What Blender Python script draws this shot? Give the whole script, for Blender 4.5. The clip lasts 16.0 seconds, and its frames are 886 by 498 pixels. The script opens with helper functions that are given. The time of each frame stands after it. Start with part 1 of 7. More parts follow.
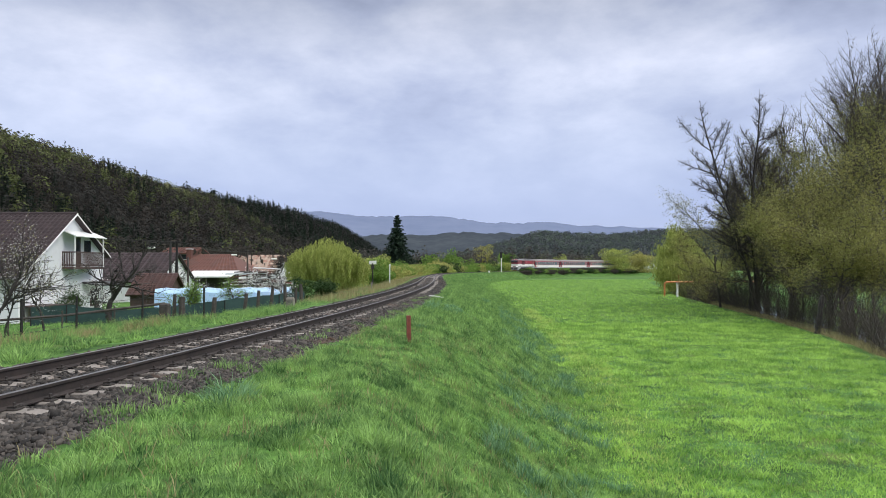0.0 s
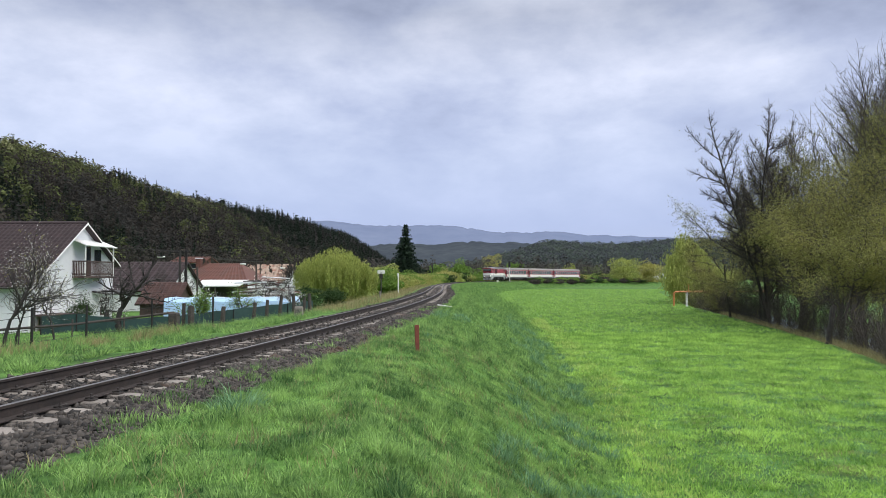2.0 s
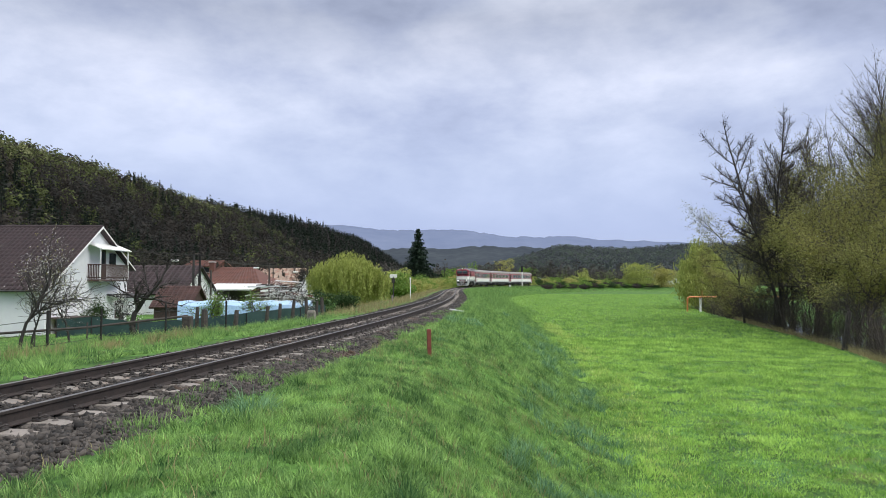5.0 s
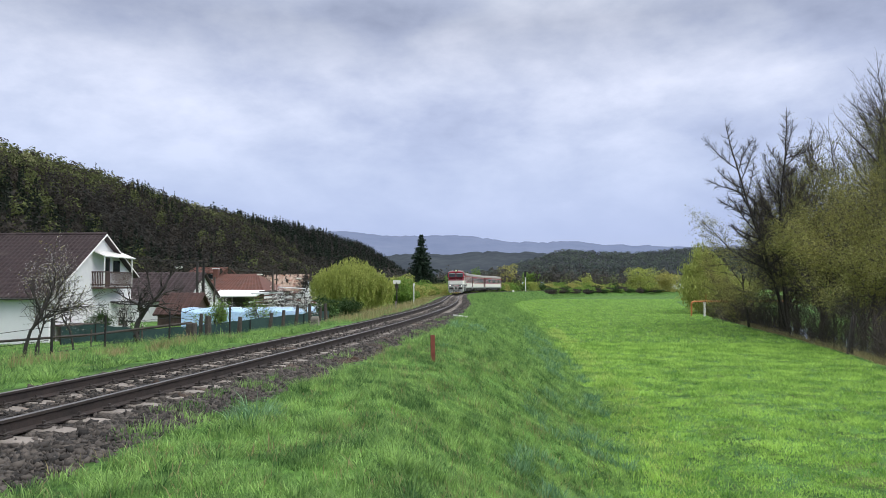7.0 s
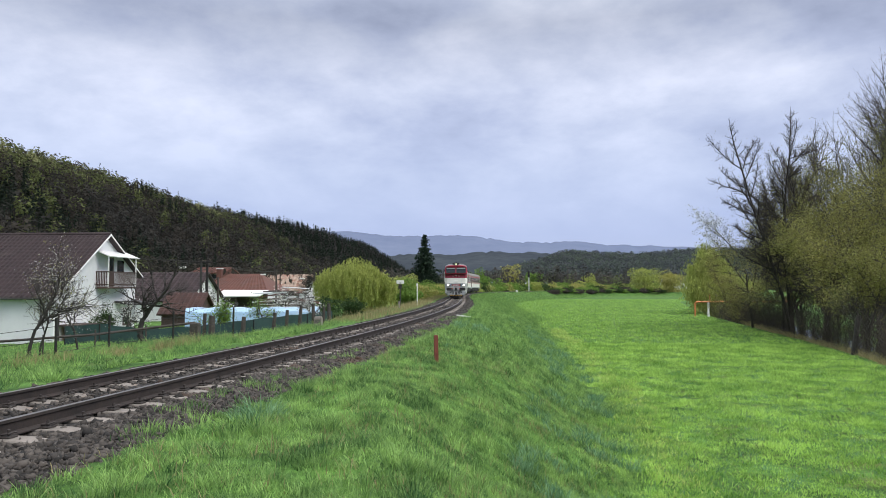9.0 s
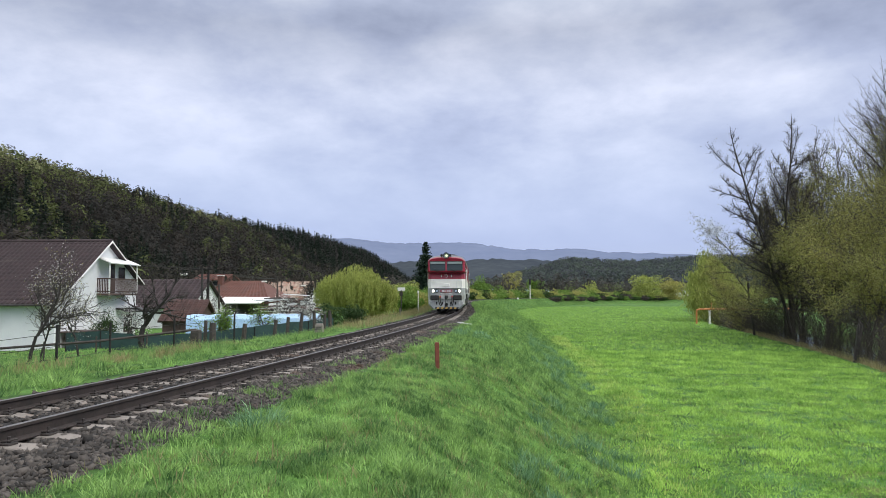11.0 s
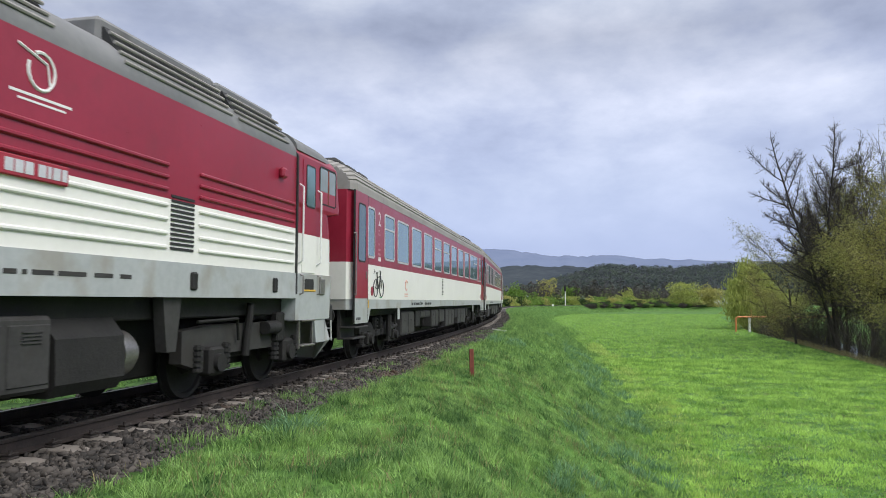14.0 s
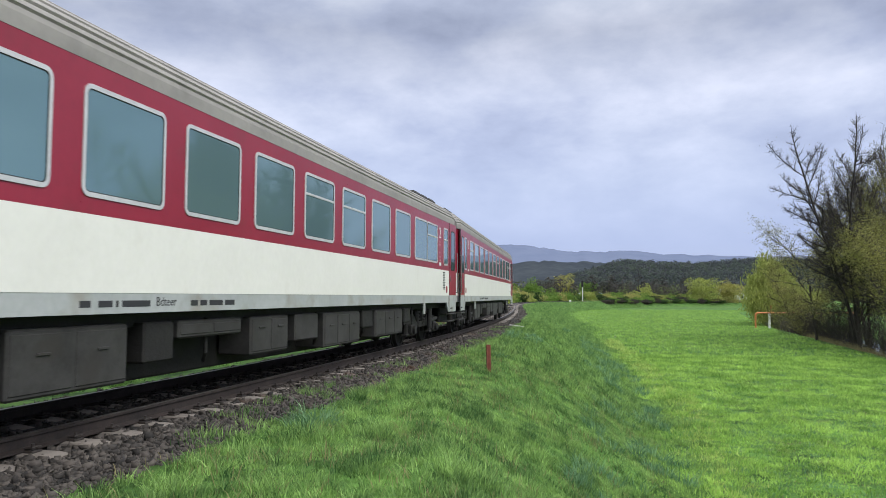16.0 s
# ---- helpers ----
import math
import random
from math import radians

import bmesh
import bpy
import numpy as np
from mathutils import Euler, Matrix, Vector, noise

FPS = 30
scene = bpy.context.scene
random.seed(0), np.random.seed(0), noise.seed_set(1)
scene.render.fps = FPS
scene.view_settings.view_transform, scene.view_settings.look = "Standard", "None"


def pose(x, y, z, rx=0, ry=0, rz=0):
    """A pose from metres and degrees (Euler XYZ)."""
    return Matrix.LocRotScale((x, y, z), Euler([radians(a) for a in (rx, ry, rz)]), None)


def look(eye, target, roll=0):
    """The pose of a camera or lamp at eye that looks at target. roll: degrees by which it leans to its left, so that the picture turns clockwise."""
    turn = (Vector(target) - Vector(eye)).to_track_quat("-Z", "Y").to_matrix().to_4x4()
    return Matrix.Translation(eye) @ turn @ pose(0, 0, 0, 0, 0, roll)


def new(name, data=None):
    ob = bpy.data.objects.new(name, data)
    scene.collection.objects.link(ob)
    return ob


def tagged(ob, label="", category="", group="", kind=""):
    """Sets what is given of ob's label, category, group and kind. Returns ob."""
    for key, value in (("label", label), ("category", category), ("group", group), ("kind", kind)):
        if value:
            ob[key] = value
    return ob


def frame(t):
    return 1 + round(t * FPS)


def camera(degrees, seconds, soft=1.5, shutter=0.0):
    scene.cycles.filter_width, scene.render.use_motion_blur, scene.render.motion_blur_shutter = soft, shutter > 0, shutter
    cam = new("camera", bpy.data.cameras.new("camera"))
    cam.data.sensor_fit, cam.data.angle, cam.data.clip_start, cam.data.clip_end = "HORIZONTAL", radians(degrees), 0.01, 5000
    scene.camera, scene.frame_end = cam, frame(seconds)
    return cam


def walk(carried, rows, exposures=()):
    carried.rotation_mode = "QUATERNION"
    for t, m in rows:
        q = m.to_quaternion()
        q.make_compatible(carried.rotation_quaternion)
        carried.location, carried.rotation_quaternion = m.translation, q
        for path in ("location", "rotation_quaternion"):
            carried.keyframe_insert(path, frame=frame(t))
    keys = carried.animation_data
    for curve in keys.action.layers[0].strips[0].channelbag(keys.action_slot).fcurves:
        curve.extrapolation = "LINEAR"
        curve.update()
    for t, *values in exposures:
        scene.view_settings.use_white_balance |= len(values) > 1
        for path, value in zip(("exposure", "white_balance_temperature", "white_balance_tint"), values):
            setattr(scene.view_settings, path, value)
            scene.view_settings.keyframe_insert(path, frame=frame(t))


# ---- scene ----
# The camera stands on the verge of the line and turns slowly to its left.
cam = camera(62.0, 16.0, soft=0.6, shutter=0.06)
EYE = 1.393
# seconds, yaw to the left, pitch up, roll
TURNS = [
    (0.0, 0.0, 1.44, -0.12), (0.5, 0.1, 1.54, -0.13), (1.0, 0.24, 1.76, -0.15), (1.5, 0.42, 2.0, -0.14),
    (2.0, 0.65, 2.17, -0.07), (2.5, 0.89, 2.25, -0.04), (3.0, 1.14, 2.25, 0.01), (3.5, 1.36, 2.27, 0.09),
    (4.0, 1.51, 2.34, 0.11), (6.3, 1.75, 2.78, 0.0), (6.5, 1.78, 2.83, -0.11), (7.0, 1.86, 2.95, -0.16),
    (7.5, 1.99, 3.04, -0.17), (8.0, 2.13, 3.08, -0.12), (8.5, 2.19, 3.01, -0.11), (9.0, 2.12, 2.96, -0.12),
    (11.5, 2.29, 3.69, -0.02), (12.0, 2.8, 3.83, 0.06), (12.5, 3.37, 3.97, 0.1), (13.0, 3.93, 4.08, 0.11),
    (13.5, 4.43, 4.11, 0.13), (14.0, 4.89, 4.02, 0.12), (14.5, 5.27, 3.86, 0.19), (15.0, 5.58, 3.74, 0.22),
    (15.5, 5.89, 3.67, 0.19), (16.0, 6.2, 3.68, 0.14),
]


def aim(yaw, pitch, roll):
    a, b = radians(yaw), radians(pitch)
    ahead = Vector((-math.sin(a) * math.cos(b), math.cos(a) * math.cos(b), math.sin(b)))
    return look((0, 0, EYE), Vector((0, 0, EYE)) + ahead * 5, roll)


walk(cam, [(t, aim(*r)) for t, *r in TURNS])

# ---- sky and light: a bright overcast day, thin cloud ----
SUN_UP, SUN_AZ = 45.0, 118.0
world = bpy.data.worlds.new("overcast_sky")
scene.world = world
world.use_nodes = True
wn, wl = world.node_tree.nodes, world.node_tree.links
wn.clear()


def wnode(kind, **values):
    n = wn.new(kind)
    for key, value in values.items():
        n.inputs[key].default_value = value
    return n


def wmath(op, a, b=None, clamp=False):
    n = wn.new("ShaderNodeMath")
    n.operation, n.use_clamp = op, clamp
    for i, v in enumerate((a, b)):
        if v is None:
            continue
        if isinstance(v, (int, float)):
            n.inputs[i].default_value = v
        else:
            wl.new(v, n.inputs[i])
    return n.outputs[0]


def wramp(fac, stops):
    n = wn.new("ShaderNodeValToRGB")
    e = n.color_ramp.elements
    while len(e) < len(stops):
        e.new(0.5)
    for el, (p, c) in zip(e, stops):
        el.position, el.color = p, (*c, 1)
    wl.new(fac, n.inputs[0])
    return n.outputs[0]


def wmix(kind, fac, a, b):
    n = wn.new("ShaderNodeMix")
    n.data_type, n.blend_type = "RGBA", kind
    for i, v in ((0, fac), (6, a), (7, b)):
        if isinstance(v, (int, float)):
            n.inputs[i].default_value = v
        elif isinstance(v, tuple):
            n.inputs[i].default_value = (*v, 1)
        else:
            wl.new(v, n.inputs[i])
    return n.outputs[2]


sky = wn.new("ShaderNodeTexSky")
sky.sky_type, sky.sun_disc = "NISHITA", False
sky.sun_elevation, sky.sun_rotation = radians(SUN_UP), radians(SUN_AZ)
coord = wn.new("ShaderNodeTexCoord")
split = wn.new("ShaderNodeSeparateXYZ")
wl.new(coord.outputs["Generated"], split.inputs[0])
up = split.outputs[2]
stretch = wn.new("ShaderNodeMapping")
stretch.inputs["Scale"].default_value = (1.0, 1.0, 2.1)
stretch.inputs["Location"].default_value = (0.42, 0.3, 0.13)
wl.new(coord.outputs["Generated"], stretch.inputs[0])
big = wnode("ShaderNodeTexNoise", Scale=2.7, Detail=6.0, Roughness=0.5, Distortion=0.15)
fine = wnode("ShaderNodeTexNoise", Scale=6.5, Detail=7.0, Roughness=0.58, Distortion=0.1)
for n in (big, fine):
    wl.new(stretch.outputs[0], n.inputs["Vector"])
cloud = wmath("ADD", wmath("MULTIPLY", big.outputs[0], 0.6), wmath("MULTIPLY", fine.outputs[0], 0.4))
# low haze, a pale blue break, then bright cloud and a grey deck higher up
height = wramp(up, [(0.0, (0.46, 0.54, 0.78)), (0.07, (0.43, 0.51, 0.78)), (0.15, (0.49, 0.565, 0.8)), (0.26, (0.52, 0.58, 0.78)),
                    (0.34, (0.39, 0.435, 0.58)), (0.5, (0.8, 0.88, 1.05)), (1.0, (1.7, 1.75, 1.85))])
shade = wramp(cloud, [(0.34, (0.68, 0.69, 0.73)), (0.45, (0.95, 0.95, 0.96)), (0.53, (1.2, 1.17, 1.1)), (0.62, (1.5, 1.42, 1.28))])
amount = wmath("MULTIPLY", wmath("SUBTRACT", up, 0.03), 5.0, True)
clouds = wmix("MULTIPLY", amount, height, shade)
nish = wmix("MULTIPLY", 1.0, sky.outputs[0], (0.012, 0.012, 0.012))
both = wmix("ADD", 1.0, clouds, nish)
back = wn.new("ShaderNodeBackground")
back.inputs[1].default_value = 1.0
wl.new(both, back.inputs[0])
wout = wn.new("ShaderNodeOutputWorld")
wl.new(back.outputs[0], wout.inputs[0])

sun = new("sun", bpy.data.lights.new("sun", "SUN"))
sun.data.energy, sun.data.angle, sun.data.color = 2.1, radians(30), (1.0, 0.97, 0.92)
sa, se = radians(SUN_AZ), radians(SUN_UP)
sun.matrix_world = look((0, 0, 60), Vector((0, 0, 60)) - Vector((math.sin(sa) * math.cos(se), math.cos(sa) * math.cos(se), math.sin(se))))


# ---- materials ----
def mat(name, dark, light, rough=0.7, scale=6.0, fine=40.0, bump=0.2, metal=0.0, spots=None, spread=0.0, island=0.0, lo=0.35, hi=0.65,
        coat=0.0, space="Object", dist=0.01, spec=0.5):
    """Two colours mixed by broad and fine noise; spots: (colour, scale, threshold, strength) for stains; island: variation piece by piece."""
    m = bpy.data.materials.new(name)
    m.use_nodes = True
    nt, ln = m.node_tree.nodes, m.node_tree.links
    b = nt["Principled BSDF"]
    tc = nt.new("ShaderNodeTexCoord")
    vec = tc.outputs[space]
    n1, n2 = nt.new("ShaderNodeTexNoise"), nt.new("ShaderNodeTexNoise")
    for n, s, d in ((n1, scale, 5.0), (n2, fine, 4.0)):
        n.inputs["Scale"].default_value, n.inputs["Detail"].default_value = s, d
        n.inputs["Roughness"].default_value = 0.6
        ln.new(vec, n.inputs["Vector"])

    def math_(op, a, c):
        k = nt.new("ShaderNodeMath")
        k.operation = op
        for i, v in enumerate((a, c)):
            if isinstance(v, (int, float)):
                k.inputs[i].default_value = v
            else:
                ln.new(v, k.inputs[i])
        return k.outputs[0]

    def mix_(fac, a, c, kind="MIX"):
        k = nt.new("ShaderNodeMix")
        k.data_type, k.blend_type = "RGBA", kind
        for i, v in ((0, fac), (6, a), (7, c)):
            if isinstance(v, (int, float)):
                k.inputs[i].default_value = v
            elif isinstance(v, tuple):
                k.inputs[i].default_value = (*v, 1)
            else:
                ln.new(v, k.inputs[i])
        return k.outputs[2]

    def range_(v, a, c):
        k = nt.new("ShaderNodeMapRange")
        k.inputs[1].default_value, k.inputs[2].default_value = a, c
        ln.new(v, k.inputs[0])
        return k.outputs[0]

    f = math_("ADD", math_("MULTIPLY", n1.outputs[0], 0.6), math_("MULTIPLY", n2.outputs[0], 0.4))
    f = range_(f, lo, hi)
    if island:
        geo = nt.new("ShaderNodeNewGeometry")
        inf = nt.new("ShaderNodeObjectInfo")
        f = math_("ADD", math_("MULTIPLY", f, 1 - island), math_("MULTIPLY", math_("FRACT", math_("ADD", geo.outputs["Random Per Island"], inf.outputs["Random"]), 0), island))
    col = mix_(f, dark, light)
    if spots:
        colour, s, thr, strength = spots
        n3 = nt.new("ShaderNodeTexNoise")
        n3.inputs["Scale"].default_value, n3.inputs["Detail"].default_value = s, 6.0
        ln.new(vec, n3.inputs["Vector"])
        col = mix_(math_("MULTIPLY", range_(n3.outputs[0], thr, thr + 0.12), strength), col, colour)
    ln.new(col, b.inputs["Base Color"])
    b.inputs["Metallic"].default_value = metal
    b.inputs["Specular IOR Level"].default_value = spec
    ln.new(math_("ADD", math_("MULTIPLY", n2.outputs[0], 0.25), rough - 0.12), b.inputs["Roughness"])
    if coat:
        b.inputs["Coat Weight"].default_value, b.inputs["Coat Roughness"].default_value = coat, 0.12
    if bump:
        k = nt.new("ShaderNodeBump")
        k.inputs["Strength"].default_value, k.inputs["Distance"].default_value = bump, dist
        ln.new(math_("ADD", n2.outputs[0], math_("MULTIPLY", n1.outputs[0], 1.5)), k.inputs["Height"])
        ln.new(k.outputs[0], b.inputs["Normal"])
    if spread:
        b.inputs["Subsurface Weight"].default_value = 0
        tr = nt.new("ShaderNodeBsdfTranslucent")
        ln.new(col, tr.inputs[0])
        ms = nt.new("ShaderNodeMixShader")
        ms.inputs[0].default_value = spread
        ln.new(b.outputs[0], ms.inputs[1])
        ln.new(tr.outputs[0], ms.inputs[2])
        ln.new(ms.outputs[0], nt["Material Output"].inputs[0])
    return m


def plain(name, colour, rough=0.5, metal=0.0, emit=0.0):
    m = bpy.data.materials.new(name)
    m.use_nodes = True
    b = m.node_tree.nodes["Principled BSDF"]
    b.inputs["Base Color"].default_value, b.inputs["Roughness"].default_value, b.inputs["Metallic"].default_value = (*colour, 1), rough, metal
    if emit:
        b.inputs["Emission Color"].default_value, b.inputs["Emission Strength"].default_value = (*colour, 1), emit
    return m


MAT = dict(
    soil=mat("grass_ground", (0.026, 0.065, 0.014), (0.115, 0.24, 0.05), 0.9, 0.8, 11.0, 0.8, lo=0.4, hi=0.6, space="Object", dist=0.05, spots=((0.16, 0.17, 0.05), 0.9, 0.56, 0.5), spec=0.15),
    blade_long=mat("long_grass", (0.022, 0.085, 0.028), (0.41, 0.63, 0.19), 0.6, 1.7, 5.0, 0, lo=0.43, hi=0.6, spread=0.35, island=0.34, spec=0.2),
    blade_short=mat("mown_grass", (0.06, 0.185, 0.03), (0.58, 0.84, 0.2), 0.6, 0.7, 4.0, 0, lo=0.4, hi=0.6, spread=0.42, island=0.4, spec=0.2),
    blade_dry=mat("dry_grass", (0.22, 0.2, 0.09), (0.4, 0.34, 0.18), 0.7, 0.8, 5.0, 0, spread=0.3, island=0.6, spec=0.2),
    blade_pale=mat("pale_worn_grass", (0.26, 0.38, 0.08), (0.72, 0.8, 0.28), 0.6, 0.6, 4.0, 0, lo=0.4, hi=0.62, spread=0.5, island=0.5, spec=0.2),
    leaf_olive=mat("small_olive_spring_leaves", (0.17, 0.175, 0.05), (0.42, 0.42, 0.14), 0.6, 0.5, 3.0, 0, spread=0.35, island=0.4, lo=0.4, hi=0.62, spec=0.2),
    blade_dark=mat("coarse_dark_grass", (0.03, 0.11, 0.05), (0.3, 0.5, 0.26), 0.6, 1.2, 5.0, 0, spread=0.35, island=0.5, spec=0.25),
    # bed colour near black: holds the shade in gaps between stones; brown stains over it
    ballast=mat("ballast_bed", (0.006, 0.005, 0.005), (0.025, 0.022, 0.02), 0.9, 3.0, 22.0, 1.0, dist=0.06, spots=((0.15, 0.085, 0.05), 0.8, 0.56, 0.4)),
    stone=mat("ballast_stone", (0.004, 0.0037, 0.0035), (0.105, 0.09, 0.078), 0.85, 3.0, 60.0, 0.4, island=0.85, spots=((0.2, 0.1, 0.05), 0.6, 0.6, 0.4)),
    concrete=mat("sleeper_concrete", (0.12, 0.105, 0.092), (0.3, 0.265, 0.235), 0.85, 4.0, 45.0, 0.4, island=0.35, spots=((0.16, 0.1, 0.065), 3.0, 0.52, 0.6)),
    rail_side=mat("rusty_rail", (0.014, 0.011, 0.01), (0.042, 0.03, 0.026), 0.75, 5.0, 40.0, 0.3),
    rail_top=mat("worn_rail_head", (0.09, 0.08, 0.075), (0.2, 0.185, 0.175), 0.45, 4.0, 30.0, 0.05, metal=0.6),
    clip=mat("rail_clip", (0.015, 0.013, 0.012), (0.05, 0.04, 0.035), 0.7, 20.0, 60.0, 0.2),
    rust_post=mat("rusty_red_post", (0.12, 0.03, 0.02), (0.25, 0.065, 0.045), 0.75, 8.0, 40.0, 0.3),
    red=mat("red_coach_paint", (0.25, 0.014, 0.034), (0.31, 0.021, 0.046), 0.33, 0.8, 8.0, 0.02, spots=((0.16, 0.03, 0.035), 1.5, 0.6, 0.3)),
    cream=mat("cream_coach_paint", (0.76, 0.75, 0.70), (0.83, 0.82, 0.77), 0.4, 0.7, 9.0, 0.02, spots=((0.6, 0.56, 0.48), 1.3, 0.64, 0.3)),
    grey=mat("grey_coach_paint", (0.34, 0.36, 0.36), (0.45, 0.47, 0.47), 0.45, 0.8, 10.0, 0.03, spots=((0.25, 0.22, 0.17), 1.4, 0.52, 0.55)),
    roof=mat("grey_ribbed_roof", (0.24, 0.225, 0.21), (0.33, 0.31, 0.29), 0.6, 0.7, 7.0, 0.1, spots=((0.16, 0.15, 0.14), 1.0, 0.55, 0.5)),
    roof_dark=mat("dark_grey_loco_roof", (0.12, 0.122, 0.125), (0.19, 0.19, 0.19), 0.6, 0.7, 7.0, 0.1, spots=((0.07, 0.065, 0.06), 1.0, 0.55, 0.5)),
    maroon=mat("dark_maroon_grille", (0.06, 0.012, 0.018), (0.11, 0.02, 0.03), 0.6, 3.0, 20.0, 0.05),
    rust_dark=mat("dark_rusty_sheet", (0.05, 0.028, 0.025), (0.1, 0.05, 0.042), 0.8, 1.5, 12.0, 0.2),
    under=mat("grimy_running_gear", (0.005, 0.0047, 0.0045), (0.018, 0.0165, 0.015), 0.75, 3.0, 25.0, 0.4, dist=0.02),
    box_grey=mat("grimy_equipment_box", (0.018, 0.017, 0.016), (0.05, 0.048, 0.046), 0.7, 2.5, 18.0, 0.2, spots=((0.03, 0.026, 0.022), 2.0, 0.5, 0.6)),
    black=mat("black_rubber", (0.012, 0.012, 0.012), (0.03, 0.03, 0.03), 0.7, 8.0, 40.0, 0.1),
    alu=mat("aluminium_frame", (0.55, 0.55, 0.56), (0.7, 0.7, 0.7), 0.4, 5.0, 40.0, 0.05, metal=0.3),
    steel=mat("worn_steel", (0.2, 0.19, 0.18), (0.4, 0.38, 0.36), 0.4, 5.0, 40.0, 0.1, metal=0.8),
    yellow=mat("yellow_paint", (0.55, 0.33, 0.03), (0.7, 0.45, 0.06), 0.5, 4.0, 30.0, 0.1, spots=((0.25, 0.16, 0.05), 5.0, 0.58, 0.5)),
    white=mat("white_mark_paint", (0.68, 0.68, 0.66), (0.8, 0.8, 0.78), 0.5, 4.0, 30.0, 0.05),
    notice=plain("faded_notice_paint", (0.55, 0.3, 0.32), 0.6),
    green_mark=plain("green_sign_paint", (0.05, 0.4, 0.12), 0.6),
    ink=plain("black_marking", (0.03, 0.03, 0.035), 0.6),
    plate=mat("red_number_plate", (0.3, 0.02, 0.035), (0.38, 0.03, 0.05), 0.4, 4.0, 20.0, 0.05),
    lamp_on=plain("lit_headlamp", (1.0, 0.97, 0.85), 0.2, 0, 6.0),
    lamp_green=plain("main_headlamp", (0.26, 0.31, 0.26), 0.15),
    lamp_warm=plain("main_lamp_core", (0.8, 0.9, 0.5), 0.2, 0, 0.9),
    dirty_cream=mat("dirty_tan_slats", (0.36, 0.25, 0.15), (0.5, 0.4, 0.27), 0.6, 3.0, 20.0, 0.05),
    reflector=plain("lamp_reflector", (0.7, 0.72, 0.74), 0.15, 1.0),
    interior=plain("dim_interior", (0.035, 0.045, 0.05), 0.8),
    blind=plain("pale_sun_blind", (0.2, 0.24, 0.24), 0.8),
    hose_red=plain("red_hose_end", (0.45, 0.03, 0.04), 0.5),
    render_white=mat("white_render", (0.66, 0.67, 0.69), (0.78, 0.79, 0.8), 0.85, 0.6, 20.0, 0.15, spots=((0.5, 0.5, 0.49), 0.5, 0.58, 0.4)),
    tile_dark=mat("dark_brown_roof_tile", (0.02, 0.012, 0.014), (0.055, 0.034, 0.036), 0.75, 2.0, 14.0, 0.3, island=0.3, spots=((0.12, 0.1, 0.09), 0.7, 0.62, 0.4)),
    tile_red=mat("weathered_red_tile", (0.085, 0.035, 0.027), (0.17, 0.07, 0.05), 0.8, 1.0, 10.0, 0.3, island=0.35, spots=((0.1, 0.06, 0.05), 0.6, 0.55, 0.5)),
    tile_patch=mat("blotched_old_tile", (0.3, 0.2, 0.15), (0.5, 0.4, 0.32), 0.8, 1.6, 9.0, 0.3, island=0.4, spots=((0.3, 0.12, 0.08), 1.4, 0.52, 0.8)),
    wood=mat("weathered_wood", (0.03, 0.025, 0.022), (0.08, 0.068, 0.06), 0.85, 6.0, 50.0, 0.4),
    wood_orange=mat("orange_board", (0.42, 0.2, 0.08), (0.55, 0.29, 0.13), 0.7, 3.0, 25.0, 0.15),
    balcony=mat("brown_balcony_wood", (0.05, 0.03, 0.027), (0.1, 0.065, 0.055), 0.7, 5.0, 40.0, 0.2),
    net=mat("dark_green_fence_net", (0.012, 0.035, 0.034), (0.026, 0.062, 0.058), 0.85, 1.2, 60.0, 0.3),
    film_blue=mat("pale_blue_plastic_sheet", (0.3, 0.47, 0.68), (0.4, 0.57, 0.78), 0.3, 0.8, 6.0, 0.2, dist=0.05),
    glass_dark=plain("dark_window_glass", (0.02, 0.025, 0.03), 0.08),
    bark=mat("grey_bark", (0.035, 0.03, 0.026), (0.1, 0.088, 0.078), 0.9, 4.0, 30.0, 0.6, dist=0.02),
    bark_dark=mat("dark_bark", (0.018, 0.016, 0.015), (0.055, 0.048, 0.044), 0.9, 4.0, 30.0, 0.6, dist=0.02),
    twig=mat("fine_twigs", (0.03, 0.026, 0.023), (0.085, 0.07, 0.06), 0.9, 2.0, 12.0, 0, island=0.4),
    leaf_yellow=mat("young_yellow_green_leaves", (0.22, 0.22, 0.06), (0.52, 0.5, 0.17), 0.6, 0.6, 4.0, 0, spread=0.4, island=0.5, spec=0.2),
    leaf_willow=mat("fresh_willow_leaves", (0.2, 0.24, 0.055), (0.47, 0.52, 0.15), 0.6, 0.6, 4.0, 0, spread=0.4, island=0.5, spec=0.2),
    leaf_green=mat("fresh_green_leaves", (0.09, 0.17, 0.03), (0.24, 0.37, 0.08), 0.6, 0.5, 3.0, 0, spread=0.4, island=0.5, spec=0.2),
    leaf_dark=mat("dark_green_shrub_leaves", (0.02, 0.045, 0.014), (0.05, 0.09, 0.025), 0.6, 0.6, 4.0, 0, spread=0.25, island=0.5, spec=0.2),
    blossom=mat("white_blossom", (0.62, 0.62, 0.58), (0.8, 0.8, 0.78), 0.7, 2.0, 10.0, 0, spread=0.3, island=0.4),
    needles=mat("dark_spruce_needles", (0.008, 0.018, 0.012), (0.028, 0.05, 0.028), 0.75, 0.8, 6.0, 0, spread=0.15, island=0.5, spec=0.2),
    forest=mat("budding_woods", (0.028, 0.025, 0.022), (0.075, 0.066, 0.056), 0.9, 0.05, 0.16, 0, spread=0.4, island=0.08, lo=0.38, hi=0.62, spec=0.1),
